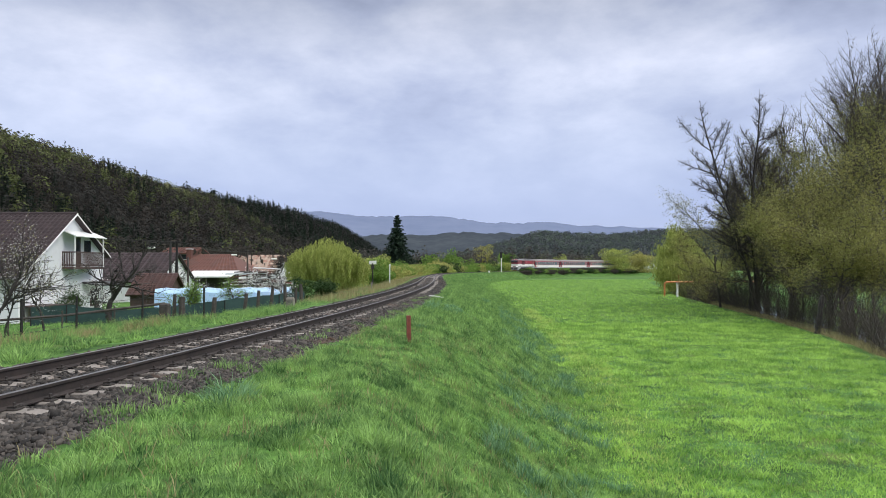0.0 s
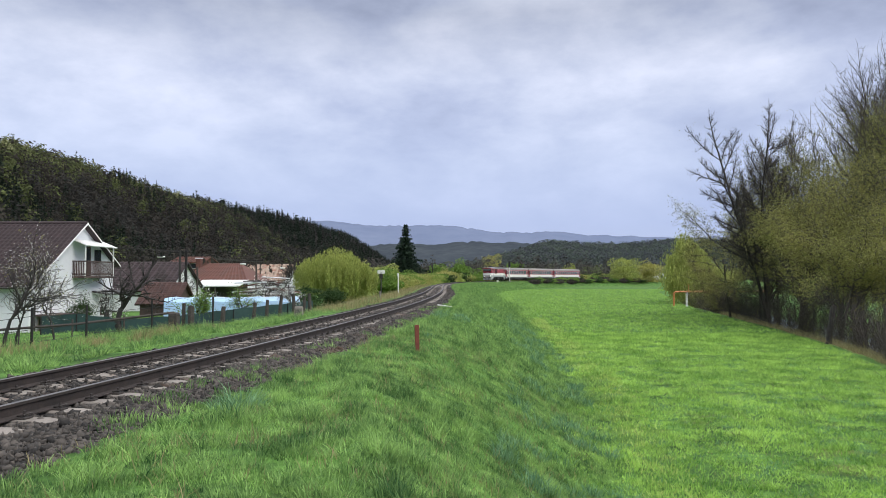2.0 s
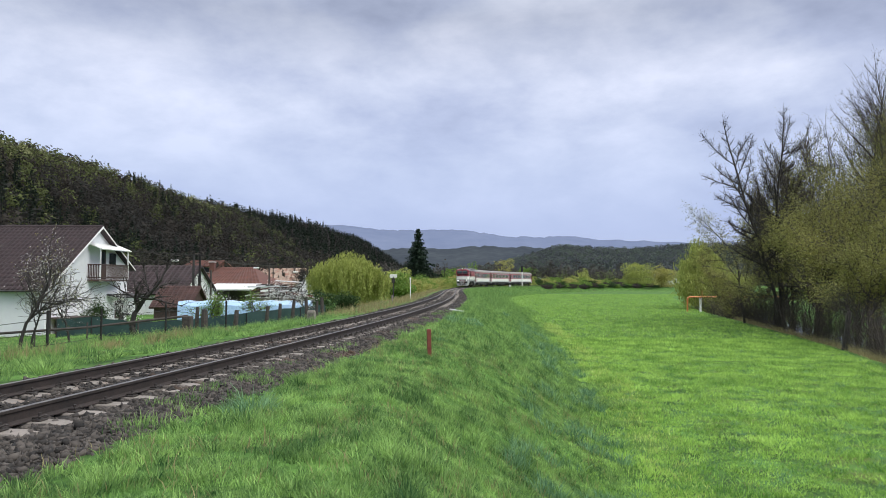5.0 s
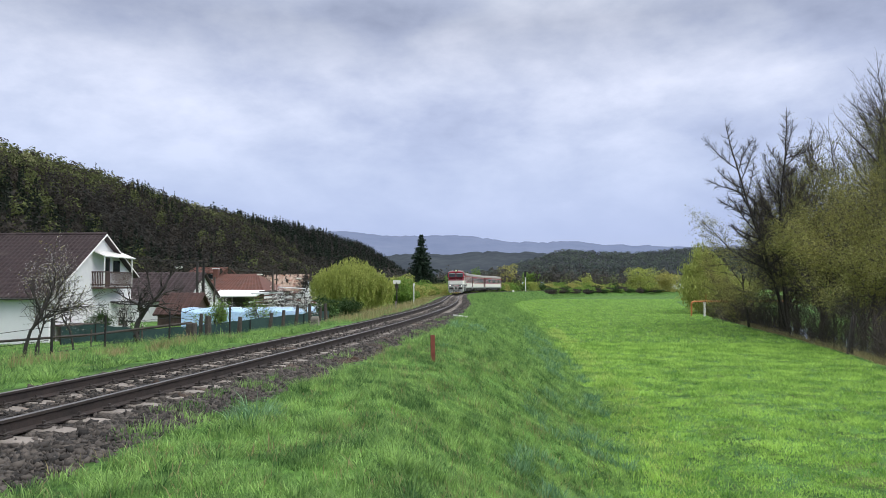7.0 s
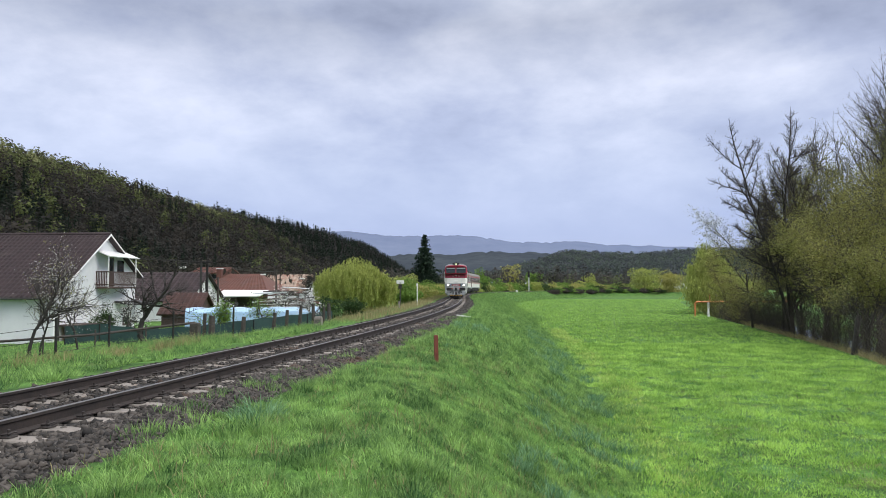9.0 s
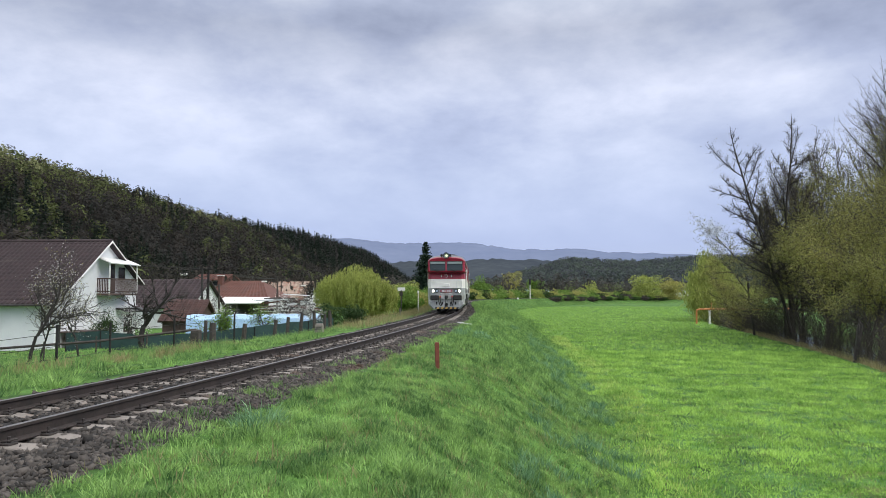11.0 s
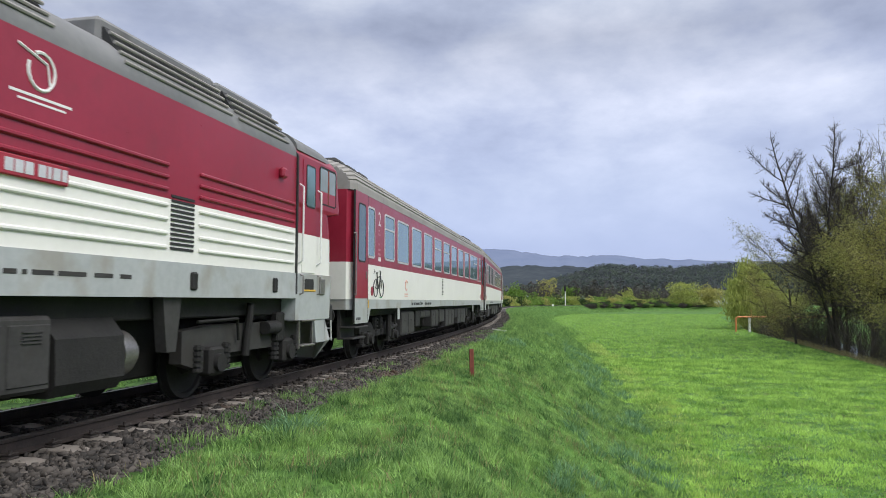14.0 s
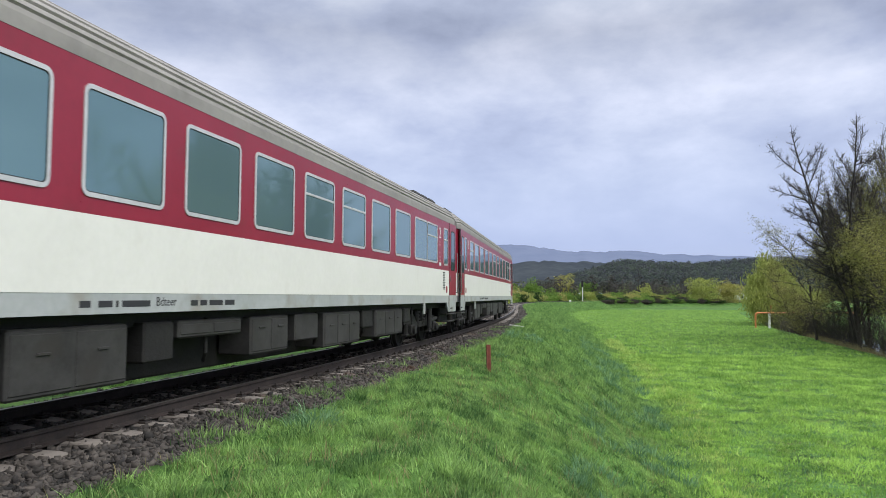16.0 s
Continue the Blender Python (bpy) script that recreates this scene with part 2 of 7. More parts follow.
    forest_grey=mat("grey_bare_woods", (0.025, 0.025, 0.024), (0.062, 0.06, 0.055), 0.9, 0.05, 0.16, 0, spread=0.4, island=0.08, lo=0.38, hi=0.62, spec=0.1),
    forest_green=mat("leafing_woods", (0.05, 0.062, 0.026), (0.15, 0.175, 0.068), 0.9, 0.05, 0.16, 0, spread=0.4, island=0.08, lo=0.38, hi=0.62, spec=0.1),
    forest_pale=mat("pale_leafing_woods", (0.15, 0.16, 0.07), (0.32, 0.33, 0.17), 0.9, 0.05, 0.16, 0, spread=0.4, island=0.1, spec=0.1),
    forest_dark=mat("conifer_woods", (0.014, 0.021, 0.016), (0.032, 0.044, 0.031), 0.9, 0.04, 0.15, 0, spread=0.3, island=0.12, spec=0.1),
    # far hill woods: pale bluish haze put into both colours
    wood_haze=mat("far_brown_woods_hazed", (0.075, 0.086, 0.098), (0.115, 0.126, 0.13), 0.95, 0.02, 0.1, 0, spread=0.45, island=0.08, spec=0.0),
    wood_haze_green=mat("far_green_woods_hazed", (0.08, 0.102, 0.094), (0.135, 0.165, 0.13), 0.95, 0.02, 0.1, 0, spread=0.45, island=0.08, spec=0.0),
    # valley tree colours are lifted to put a little haze into them
    valley_brown=mat("hazy_bare_valley_trees", (0.05, 0.048, 0.046), (0.11, 0.1, 0.09), 0.9, 0.05, 0.2, 0, spread=0.4, island=0.1, spec=0.1),
    valley_green=mat("hazy_leafing_valley_trees", (0.07, 0.09, 0.045), (0.19, 0.22, 0.1), 0.9, 0.05, 0.2, 0, spread=0.4, island=0.1, spec=0.1),
    forest_floor=mat("woodland_floor", (0.03, 0.027, 0.02), (0.07, 0.06, 0.042), 0.95, 0.02, 0.2, 0, spec=0.1),
    # distance haze is mixed into these three hill colours
    hill_haze_far=mat("far_hills_haze_blue", (0.135, 0.165, 0.25), (0.165, 0.195, 0.28), 1.0, 0.002, 0.01, 0, spec=0.0),
    hill_haze_near=mat("near_wooded_hill_hazed", (0.056, 0.067, 0.074), (0.085, 0.097, 0.098), 1.0, 0.012, 0.09, 0, spec=0.0),
    hill_haze_mid=mat("middle_wooded_hills_hazed", (0.036, 0.045, 0.058), (0.066, 0.076, 0.085), 1.0, 0.006, 0.035, 0, spec=0.0),
    emblem_pale=mat("faded_orange_emblem", (0.72, 0.42, 0.34), (0.78, 0.5, 0.42), 0.5, 5.0, 30.0, 0),
    orange=mat("orange_pipe_paint", (0.5, 0.16, 0.05), (0.62, 0.23, 0.08), 0.5, 5.0, 30.0, 0.1),
    water=plain("slow_water", (0.03, 0.035, 0.03), 0.08),
)


def glass(name, tint, rough=0.03):
    m = bpy.data.materials.new(name)
    m.use_nodes = True
    b = m.node_tree.nodes["Principled BSDF"]
    b.inputs["Base Color"].default_value = (*tint, 1)
    b.inputs["Roughness"].default_value, b.inputs["IOR"].default_value = rough, 1.5
    b.inputs["Metallic"].default_value = 0.45
    return m


MAT["coach_glass"] = glass("tinted_coach_glass", (0.17, 0.28, 0.31))
MAT["cab_side_glass"] = glass("cab_side_glass", (0.34, 0.38, 0.38), 0.06)
MAT["door_glass"] = glass("dark_door_glass", (0.07, 0.12, 0.125))
MAT["cab_glass"] = glass("cab_glass", (0.05, 0.065, 0.07))


# ---- mesh helpers ----
class Shape:
    """Collects faces; makes one mesh."""

    def __init__(self):
        self.v, self.f = [], []

    def face(self, *pts):
        n = len(self.v)
        self.v += [tuple(p) for p in pts]
        self.f.append(tuple(range(n, n + len(pts))))
        return self

    def add(self, verts, faces):
        n = len(self.v)
        self.v += [tuple(p) for p in verts]
        self.f += [tuple(i + n for i in f) for f in faces]
        return self

    def box(self, x0, x1, y0, y1, z0, z1, b=0.0, m=None):
        """A box with chamfered edges of width b."""
        if b <= 0:
            v = [(x, y, z) for x in (x0, x1) for y in (y0, y1) for z in (z0, z1)]
            f = [(0, 1, 3, 2), (4, 6, 7, 5), (0, 4, 5, 1), (2, 3, 7, 6), (0, 2, 6, 4), (1, 5, 7, 3)]
        else:
            xs, ys, zs = (x0, x1), (y0, y1), (z0, z1)
            v, idx = [], {}
            for i in (0, 1):
                for j in (0, 1):
                    for k in (0, 1):
                        sx, sy, sz = (b if i == 0 else -b), (b if j == 0 else -b), (b if k == 0 else -b)
                        for ax, p in enumerate(((xs[i], ys[j] + sy, zs[k] + sz), (xs[i] + sx, ys[j], zs[k] + sz), (xs[i] + sx, ys[j] + sy, zs[k]))):
                            idx[i, j, k, ax] = len(v)
                            v.append(p)
            f = []
            for i in (0, 1):
                f.append([idx[i, *q, 0] for q in ((0, 0), (0, 1), (1, 1), (1, 0))])
                f.append([idx[q[0], i, q[1], 1] for q in ((0, 0), (0, 1), (1, 1), (1, 0))])
                f.append([idx[*q, i, 2] for q in ((0, 0), (0, 1), (1, 1), (1, 0))])
            for j in (0, 1):
                for k in (0, 1):
                    f.append([idx[0, j, k, 1], idx[1, j, k, 1], idx[1, j, k, 2], idx[0, j, k, 2]])
                    f.append([idx[j, 0, k, 0], idx[j, 1, k, 0], idx[j, 1, k, 2], idx[j, 0, k, 2]])
                    f.append([idx[j, k, 0, 0], idx[j, k, 1, 0], idx[j, k, 1, 1], idx[j, k, 0, 1]])
            for i in (0, 1):
                for j in (0, 1):
                    for k in (0, 1):
                        f.append([idx[i, j, k, a] for a in (0, 1, 2)])
        if m is not None:
            v = [m @ Vector(p) for p in v]
        return self.add(v, f)

    def tube(self, pts, r, n=8, cap=True, r2=None):
        """A round bar along points; r2: the radius at its end."""
        pts = [Vector(p) for p in pts]
        rings, side = [], None
        for i, p in enumerate(pts):
            d = (pts[min(i + 1, len(pts) - 1)] - pts[max(i - 1, 0)]).normalized()
            if side is None or side.cross(d).length < 1e-3:
                side = d.cross(Vector((0, 0, 1)) if abs(d.z) < 0.9 else Vector((1, 0, 0))).normalized()
            u = (side - d * side.dot(d)).normalized()
            w = d.cross(u)
            side = u
            rr = r if r2 is None else r + (r2 - r) * i / (len(pts) - 1)
            rings.append([p + (u * math.cos(a) + w * math.sin(a)) * rr for a in (2 * math.pi * k / n for k in range(n))])
        v = [q for ring in rings for q in ring]
        f = [(i * n + k, i * n + (k + 1) % n, (i + 1) * n + (k + 1) % n, (i + 1) * n + k) for i in range(len(pts) - 1) for k in range(n)]
        if cap:
            f += [tuple(reversed(range(n))), tuple(range((len(pts) - 1) * n, len(pts) * n))]
        return self.add(v, f)

    def loft(self, rings, closed=True, caps=True):
        n = len(rings[0])
        v = [q for ring in rings for q in ring]
        last = n if closed else n - 1
        f = [(i * n + k, i * n + (k + 1) % n, (i + 1) * n + (k + 1) % n, (i + 1) * n + k) for i in range(len(rings) - 1) for k in range(last)]
        if caps and closed:
            f += [tuple(reversed(range(n))), tuple(range((len(rings) - 1) * n, len(rings) * n))]
        return self.add(v, f)

    def prism(self, poly, axis, a, b):
        """A polygon in the two other axes, drawn from a to b along the axis."""
        def put(p, w):
            q = list(p)
            q.insert("xyz".index(axis), w)
            return q
        return self.loft([[put(p, a) for p in poly], [put(p, b) for p in poly]])

    def mesh(self, name, smooth=False):
        me = bpy.data.meshes.new(name)
        me.from_pydata(self.v, [], self.f)
        bm = bmesh.new()
        bm.from_mesh(me)
        bmesh.ops.recalc_face_normals(bm, faces=bm.faces)
        bm.to_mesh(me)
        bm.free()
        if smooth:
            me.shade_smooth()
            me.set_sharp_from_angle(angle=radians(35))
        return me


# parts whose separate pieces are each an object of their own
SINGLE = {"plate_bars": "plate_bar", "box_door": "box_door", "small_notice": "small_notice", "skirt": "skirt", "handrail": "handrail", "suspension": "suspension", "axle_box": "axle_box",
          "slats": "slat", "lower_slats": "slat", "door_gap": "door_gap", "louvre_slat": "louvre_slat", "box_lid": "box_lid", "coach_marking": "marking_bar", "frame_marking": "marking_bar", "plough_side": "plough_side"}


def pieces(shape):
    """The separate bodies of a shape."""
    root = list(range(len(shape.v)))

    def top(i):
        while root[i] != i:
            root[i] = root[root[i]]
            i = root[i]
        return i
    for f in shape.f:
        for i in f[1:]:
            root[top(i)] = top(f[0])
    groups = {}
    for f in shape.f:
        groups.setdefault(top(f[0]), []).append(f)
    out = []
    for faces in groups.values():
        used = sorted({i for f in faces for i in f})
        where = {i: k for k, i in enumerate(used)}
        out.append(Shape().add([shape.v[i] for i in used], [tuple(where[i] for i in f) for f in faces]))
    return out


def part(name, shape, material, parent=None, label="", smooth=False):
    """One mesh object of a shape (or a mesh), under a thing or part."""
    if name in SINGLE and isinstance(shape, Shape):
        single = SINGLE[name]
        bodies = pieces(shape)
        if len(bodies) > 1:
            made = [part(single + " ", b, material, parent, label, smooth) for b in bodies]
            for ob in made:
                ob.name = single
            return made[0]
        name = single
    me = shape.mesh(name, smooth) if isinstance(shape, Shape) else shape
    if material is not None and not me.materials:
        me.materials.append(material if not isinstance(material, str) else MAT[material])
    ob = new(name, me)
    if parent is not None:
        ob.parent = parent
    return tagged(ob, label)


def thing(name, label, category, m=None, group="", kind=""):
    ob = new(name)
    if m is not None:
        ob.matrix_basis = m
    return tagged(ob, label, category, group, kind)


def bulk(name, verts, faces_n, material):
    """A large mesh from arrays: verts (N, 3) and a list of (M, k) index arrays."""
    me = bpy.data.meshes.new(name)
    loops = np.concatenate([f.ravel() for f in faces_n]).astype(np.int32)
    totals = np.concatenate([np.full(len(f), f.shape[1], np.int32) for f in faces_n])
    starts = np.r_[0, np.cumsum(totals)[:-1]].astype(np.int32)
    me.vertices.add(len(verts))
    me.vertices.foreach_set("co", np.ascontiguousarray(verts, np.float32).ravel())
    me.loops.add(len(loops))
    me.loops.foreach_set("vertex_index", loops)
    me.polygons.add(len(totals))
    me.polygons.foreach_set("loop_start", starts)
    me.update(calc_edges=True)
    me.validate()
    me.materials.append(MAT[material])
    return me


rng = np.random.default_rng(7)

# ---- the line of the track: curvature by length, rail head at z = 0 ----
CURVE_AT = [0, 25, 50, 75, 100, 130, 160, 200, 240, 280, 340, 420]
CURVE = [-2.18e-3, -2.33e-3, -1.9e-3, -0.94e-3, 0.04e-3, 0.83e-3, 2.33e-3, 4.02e-3, 3.81e-3, 3.62e-3, 4.2e-3, 1.0e-3]
S = np.arange(-80, 701, 0.5)
kap = np.interp(S, CURVE_AT, CURVE)
kap[S < 0] = -2.18e-3
i0 = int(np.argmin(abs(S)))
PSI = np.r_[0, np.cumsum((kap[1:] + kap[:-1]) * 0.25)]
PSI = PSI - PSI[i0] + 0.1469
TX, TY = (np.r_[0, np.cumsum((g[1:] + g[:-1]) * 0.25)] for g in (np.sin(PSI), np.cos(PSI)))
TX, TY = TX - TX[i0] - 6.768, TY - TY[i0]


def on_track(s, d=0.0):
    """Place at length s, d metres to the right of the middle of the track, and the heading."""
    p = np.interp(s, S, PSI)
    return np.interp(s, S, TX) + d * np.cos(p), np.interp(s, S, TY) - d * np.sin(p), p


def beside(x, y):
    """Length and offset to the right of the track for places."""
    x, y = np.asarray(x, float), np.asarray(y, float)
    shape = x.shape
    x, y = x.ravel(), y.ravel()
    s, d = np.empty(len(x)), np.empty(len(x))
    for a in range(0, len(x), 20000):
        e = slice(a, a + 20000)
        i = ((x[e, None] - TX[None, ::4]) ** 2 + (y[e, None] - TY[None, ::4]) ** 2).argmin(1) * 4
        d[e] = (x[e] - TX[i]) * np.cos(PSI[i]) - (y[e] - TY[i]) * np.sin(PSI[i])
        s[e] = S[i] + (x[e] - TX[i]) * np.sin(PSI[i]) + (y[e] - TY[i]) * np.cos(PSI[i])
        far = (abs(s[e] - S[i]) > 3)
        d[e] = np.where(far, np.sign(d[e]) * np.hypot(x[e] - TX[i], y[e] - TY[i]), d[e])
    return s.reshape(shape), d.reshape(shape)


def ease(v):
    v = np.clip(v, 0, 1)
    return v * v * (3 - 2 * v)


def river_edge(y):
    return np.interp(y, [-60, 0, 31, 44, 60, 84, 100, 192, 330, 900], [13, 14.5, 18.9, 22.4, 25.2, 29.5, 32, 54, 104, 330])


def lumps(x, y, size, seed=0.0):
    """Cheap smooth noise between -1 and 1."""
    x, y = np.asarray(x) / size + seed * 3.7, np.asarray(y) / size - seed * 1.3
    return (np.sin(x * 1.3 + 1.7 * np.sin(y * 0.9 + seed)) + np.sin(y * 1.7 + 1.3 * np.sin(x * 1.1 + 2 * seed)) + np.sin((x + y) * 0.8 + 2.1 * np.sin(x * 0.6 - y * 0.5))) / 3


MEADOW = -2.6


def ground_z(x, y):
    x, y = np.asarray(x, float), np.asarray(y, float)
    s, d = beside(x, y)
    crest = 3.7 + 3.4 * ease(1 - (s - 1) / 12)
    foot = np.interp(s, [-20, 5, 12, 45, 92, 180, 400], [10.5, 9.0, 8.0, 8.0, 9.2, 10.3, 11])
    right = np.where(d < crest, -0.28 - 0.12 * (d - 2.2) / 1.5 * np.minimum(1, 1.5 / np.maximum(crest - 2.2, 0.1)), 0)
    z_crest = -0.28 - 0.12 * (crest - 2.2) / 1.5 * np.minimum(1, 1.5 / (crest - 2.2))
    k = (d - crest) / (foot - crest)
    slope = z_crest + (MEADOW - z_crest) * (0.35 * ease(k) + 0.65 * np.clip(k, 0, 1))
    zr = np.where(d < crest, right, slope)
    left = np.interp(-d, [0, 2.4, 4.0, 8, 12, 16, 24, 40, 80], [-0.34, -0.34, -0.5, -0.72, -1.2, -1.45, -1.85, -2.1, -1.8])
    left = left - 0.45 * ease((s - 28) / 12) * ease((-d - 4) / 3.5) * ease((17 + d) / 3)
    z = np.where(d >= 0, np.maximum(zr, MEADOW), left)
    z = np.where(abs(d) < 1.9, -0.62, z)
    rough = np.clip((abs(d) - 2.2) / 1.5, 0, 1)
    z = z + rough * (0.045 * lumps(x, y, 0.55, 1) + 0.06 * lumps(x, y, 1.7, 2) + 0.05 * lumps(x, y, 7.0, 3)) * np.where(d > foot, 0.5, 1.0)
    # the stream beyond the meadow
    e = x - river_edge(y)
    inside = (d > 8) & (y < 420)
    cut = 2.4 * ease(e / 3.5) - 2.2 * ease((e - 13) / 4)
    return z - np.where(inside, cut, 0)


# ---- ground: one sheet to the horizon ----
def steps(stops):
    out = []
    for (a, n), (b, _) in zip(stops[:-1], stops[1:]):
        out += list(np.linspace(a, b, n, endpoint=False))
    return np.array(out + [stops[-1][0]])


gx = steps([(-3500, 8), (-400, 16), (-60, 26), (-16, 40), (-3, 66), (14, 36), (40, 26), (120, 22), (420, 8), (3500, 1)])
gy = steps([(-3000, 6), (-60, 14), (0, 24), (6, 84), (30, 60), (70, 40), (140, 60), (330, 20), (700, 10), (4200, 1)])
GX, GY = np.meshgrid(gx, gy, indexing="ij")
GZ = ground_z(GX, GY)
n1, n2 = GX.shape
idx = np.arange(n1 * n2).reshape(n1, n2)
quads = np.stack([idx[:-1, :-1], idx[1:, :-1], idx[1:, 1:], idx[:-1, 1:]], -1).reshape(-1, 4)
me = bulk("ground", np.stack([GX, GY, GZ], -1).reshape(-1, 3), [quads], "soil")
me.shade_smooth()
tagged(new("ground", me), "green grassy ground with a railway bank and mown meadow", "ground", kind="structure")

# water of the stream
w = Shape()
ys = list(range(-60, 420, 12))
rows = [[(float(river_edge(y)) + o, y, -4.25) for o in (1.0, 8.0, 17.0)] for y in ys]
w.loft(rows, closed=False)
tagged(part("water", w, "water"), "dark slow water of a stream behind the trees", "water", kind="structure")


# ---- railway track ----
track = thing("railway_track", "single railway track of rusty rails on concrete sleepers in dark ballast", "railway track", kind="structure")
SLEEPER = 0.6


def swept(profile, s0, s1, ds, closed=True):
    sh, rings = Shape(), []
    for s in np.arange(s0, s1 + 0.01, ds):
        ring = []
        for d, z in profile:
            x, y, _ = on_track(s, d)
            ring.append((float(x), float(y), z))
        rings.append(ring)
    return sh.loft(rings, closed=closed)


def rail(d):
    web = [(-0.075, -0.172), (0.075, -0.172), (0.075, -0.16), (0.012, -0.135), (0.012, -0.045), (0.036, -0.034), (0.036, -0.003), (-0.036, -0.003), (-0.036, -0.034),
           (-0.012, -0.045), (-0.012, -0.135), (-0.075, -0.16)]
    r = part("rail", swept([(d + a, z) for a, z in web], -60, 420, 1.5), "rail_side", track, "rust-brown steel rail")
    part("rail_head", swept([(d - 0.035, -0.004), (d + 0.035, -0.004), (d + 0.03, 0.0), (d - 0.03, 0.0)], -60, 420, 1.5), "rail_top", r, "worn shiny running surface")


rail(-0.7525)
rail(0.7525)
bed = swept([(-3.1, -0.9), (-2.5, -0.4), (-1.75, -0.21), (-0.4, -0.2), (0.4, -0.2), (1.75, -0.22), (2.3, -0.33), (3.0, -0.9)], -60, 420, 1.5)
part("ballast_bed", bed, "ballast", track, "crushed-stone ballast bed, near black for the shade between stones")

# a concrete sleeper, lower in the middle, with two sets of rail clips
sl = Shape()
prof = [(-1.25, -0.19, 0.13), (-1.1, -0.172, 0.135), (-0.5, -0.172, 0.13), (-0.25, -0.2, 0.11), (0.25, -0.2, 0.11), (0.5, -0.172, 0.13), (1.1, -0.172, 0.135), (1.25, -0.19, 0.13)]
sl.loft([[(x, -w - 0.02, -0.32), (x, -w, z - 0.015), (x, -w + 0.015, z), (x, w - 0.015, z), (x, w, z - 0.015), (x, w + 0.02, -0.32)] for x, z, w in prof])
sleeper_mesh = sl.mesh("sleeper")
sleeper_mesh.materials.append(MAT["concrete"])
cl = Shape()
for d in (-0.7525, 0.7525):
    for sgn in (-1, 1):
        x = d + sgn * 0.13
        cl.box(x - 0.055, x + 0.055, -0.07, 0.07, -0.175, -0.148, 0.008)
        cl.tube([(x, 0, -0.16), (x, 0, -0.085)], 0.018, 6)
        cl.tube([(x - sgn * 0.05, -0.05, -0.135), (x + sgn * 0.045, -0.06, -0.12), (x + sgn * 0.06, 0, -0.11), (x + sgn * 0.045, 0.06, -0.12), (x - sgn * 0.05, 0.05, -0.135)], 0.011, 5)
clip_mesh = cl.mesh("rail_clips")
clip_mesh.materials.append(MAT["clip"])
sleeper_s = [3.0 + SLEEPER * i for i in range(300)]
for i, s in enumerate(sleeper_s):
    x, y, p = on_track(s)
    ob = part("sleeper", sleeper_mesh, None, track)
    ob.matrix_basis = pose(float(x), float(y), float(rng.uniform(-0.012, 0.004)), 0, 0, -math.degrees(p) + float(rng.normal(0, 0.6)))
    if s < 75:
        c = part("rail_clips", clip_mesh, None, ob)
rest = Shape()
for s in list(np.arange(-59.4, 2.9, 0.6)) + list(np.arange(183, 400, 0.6)):
    x, y, p = on_track(s)
    rest.box(-1.25, 1.25, -0.13, 0.13, -0.3, -0.175, m=pose(float(x), float(y), 0, 0, 0, -math.degrees(p)))
tagged(part("far_sleepers", rest, "concrete", track), kind="stuff")

# crushed stones
def stone_shapes(k):
    out = []
    for i in range(k):
        r = np.random.default_rng(100 + i)
        base = np.array([(1, 0, 0), (-1, 0, 0), (0, 1, 0), (0, -1, 0), (0, 0, 1), (0, 0, -1)], float)
        v = base + r.normal(0, 0.28, base.shape)
        v *= r.uniform(0.5, 1.3, 3)
        out.append(v)
    return out


OCTA = np.array([(0, 2, 4), (2, 1, 4), (1, 3, 4), (3, 0, 4), (2, 0, 5), (1, 2, 5), (3, 1, 5), (0, 3, 5)])
shapes = stone_shapes(10)


def bed_z(d):
    return np.interp(d, [-3.1, -2.5, -1.75, -0.4, 0.4, 1.75, 2.3, 3.0], [-0.9, -0.4, -0.21, -0.2, -0.2, -0.22, -0.33, -0.6])


def scatter_stones(n, s0, s1, d0, d1, r0, r1, dens=1.0):
    u = rng.random(n) ** dens
    s, d = s0 + (s1 - s0) * u, rng.uniform(d0, d1, n)
    keep = abs(abs(d) - 0.7525) > 0.085
    on_sl = (abs((s - 3.0 + 0.3) % SLEEPER - 0.3) < 0.13) & (abs(d) < 1.24)
    keep &= ~(on_sl & (rng.random(n) < 0.88))
    s, d = s[keep], d[keep]
    r = rng.uniform(r0, r1, len(s))
    x, y, _ = on_track(s, d)
    z = bed_z(d) + r * rng.uniform(-0.3, 0.45, len(s))
    return x, y, z, r


x, y, z, r = scatter_stones(8500, 5.0, 15, 1.0, 2.5, 0.026, 0.05)
order = np.argsort(y)[:300]
near_set = set(order.tolist())
stone_meshes = []
for k, v in enumerate(shapes):
    me = bpy.data.meshes.new("ballast_stone")
    me.from_pydata(v.tolist(), [], OCTA.tolist())
    me.materials.append(MAT["stone"])
    stone_meshes.append(me)
for i in order:
    ob = part("ballast_stone", stone_meshes[i % 10], None, track)
    ob.matrix_basis = pose(float(x[i]), float(y[i]), float(z[i]), *rng.uniform(0, 360, 3).tolist()) @ Matrix.Scale(float(r[i]), 4)
rest_i = np.array([i for i in range(len(x)) if i not in near_set])
sets = [(x[rest_i], y[rest_i], z[rest_i], r[rest_i]), scatter_stones(15000, 5.0, 20, -2.6, 2.55, 0.026, 0.047), scatter_stones(15000, 12, 45, 0.8, 2.6, 0.032, 0.058),
        scatter_stones(8000, 12, 45, -2.6, 0.8, 0.03, 0.05), scatter_stones(5000, 40, 110, -2.4, 2.6, 0.04, 0.075), scatter_stones(1500, 0, 6, -2.4, 2.6, 0.04, 0.06)]
X, Y, Z, R = (np.concatenate(v) for v in zip(*sets))


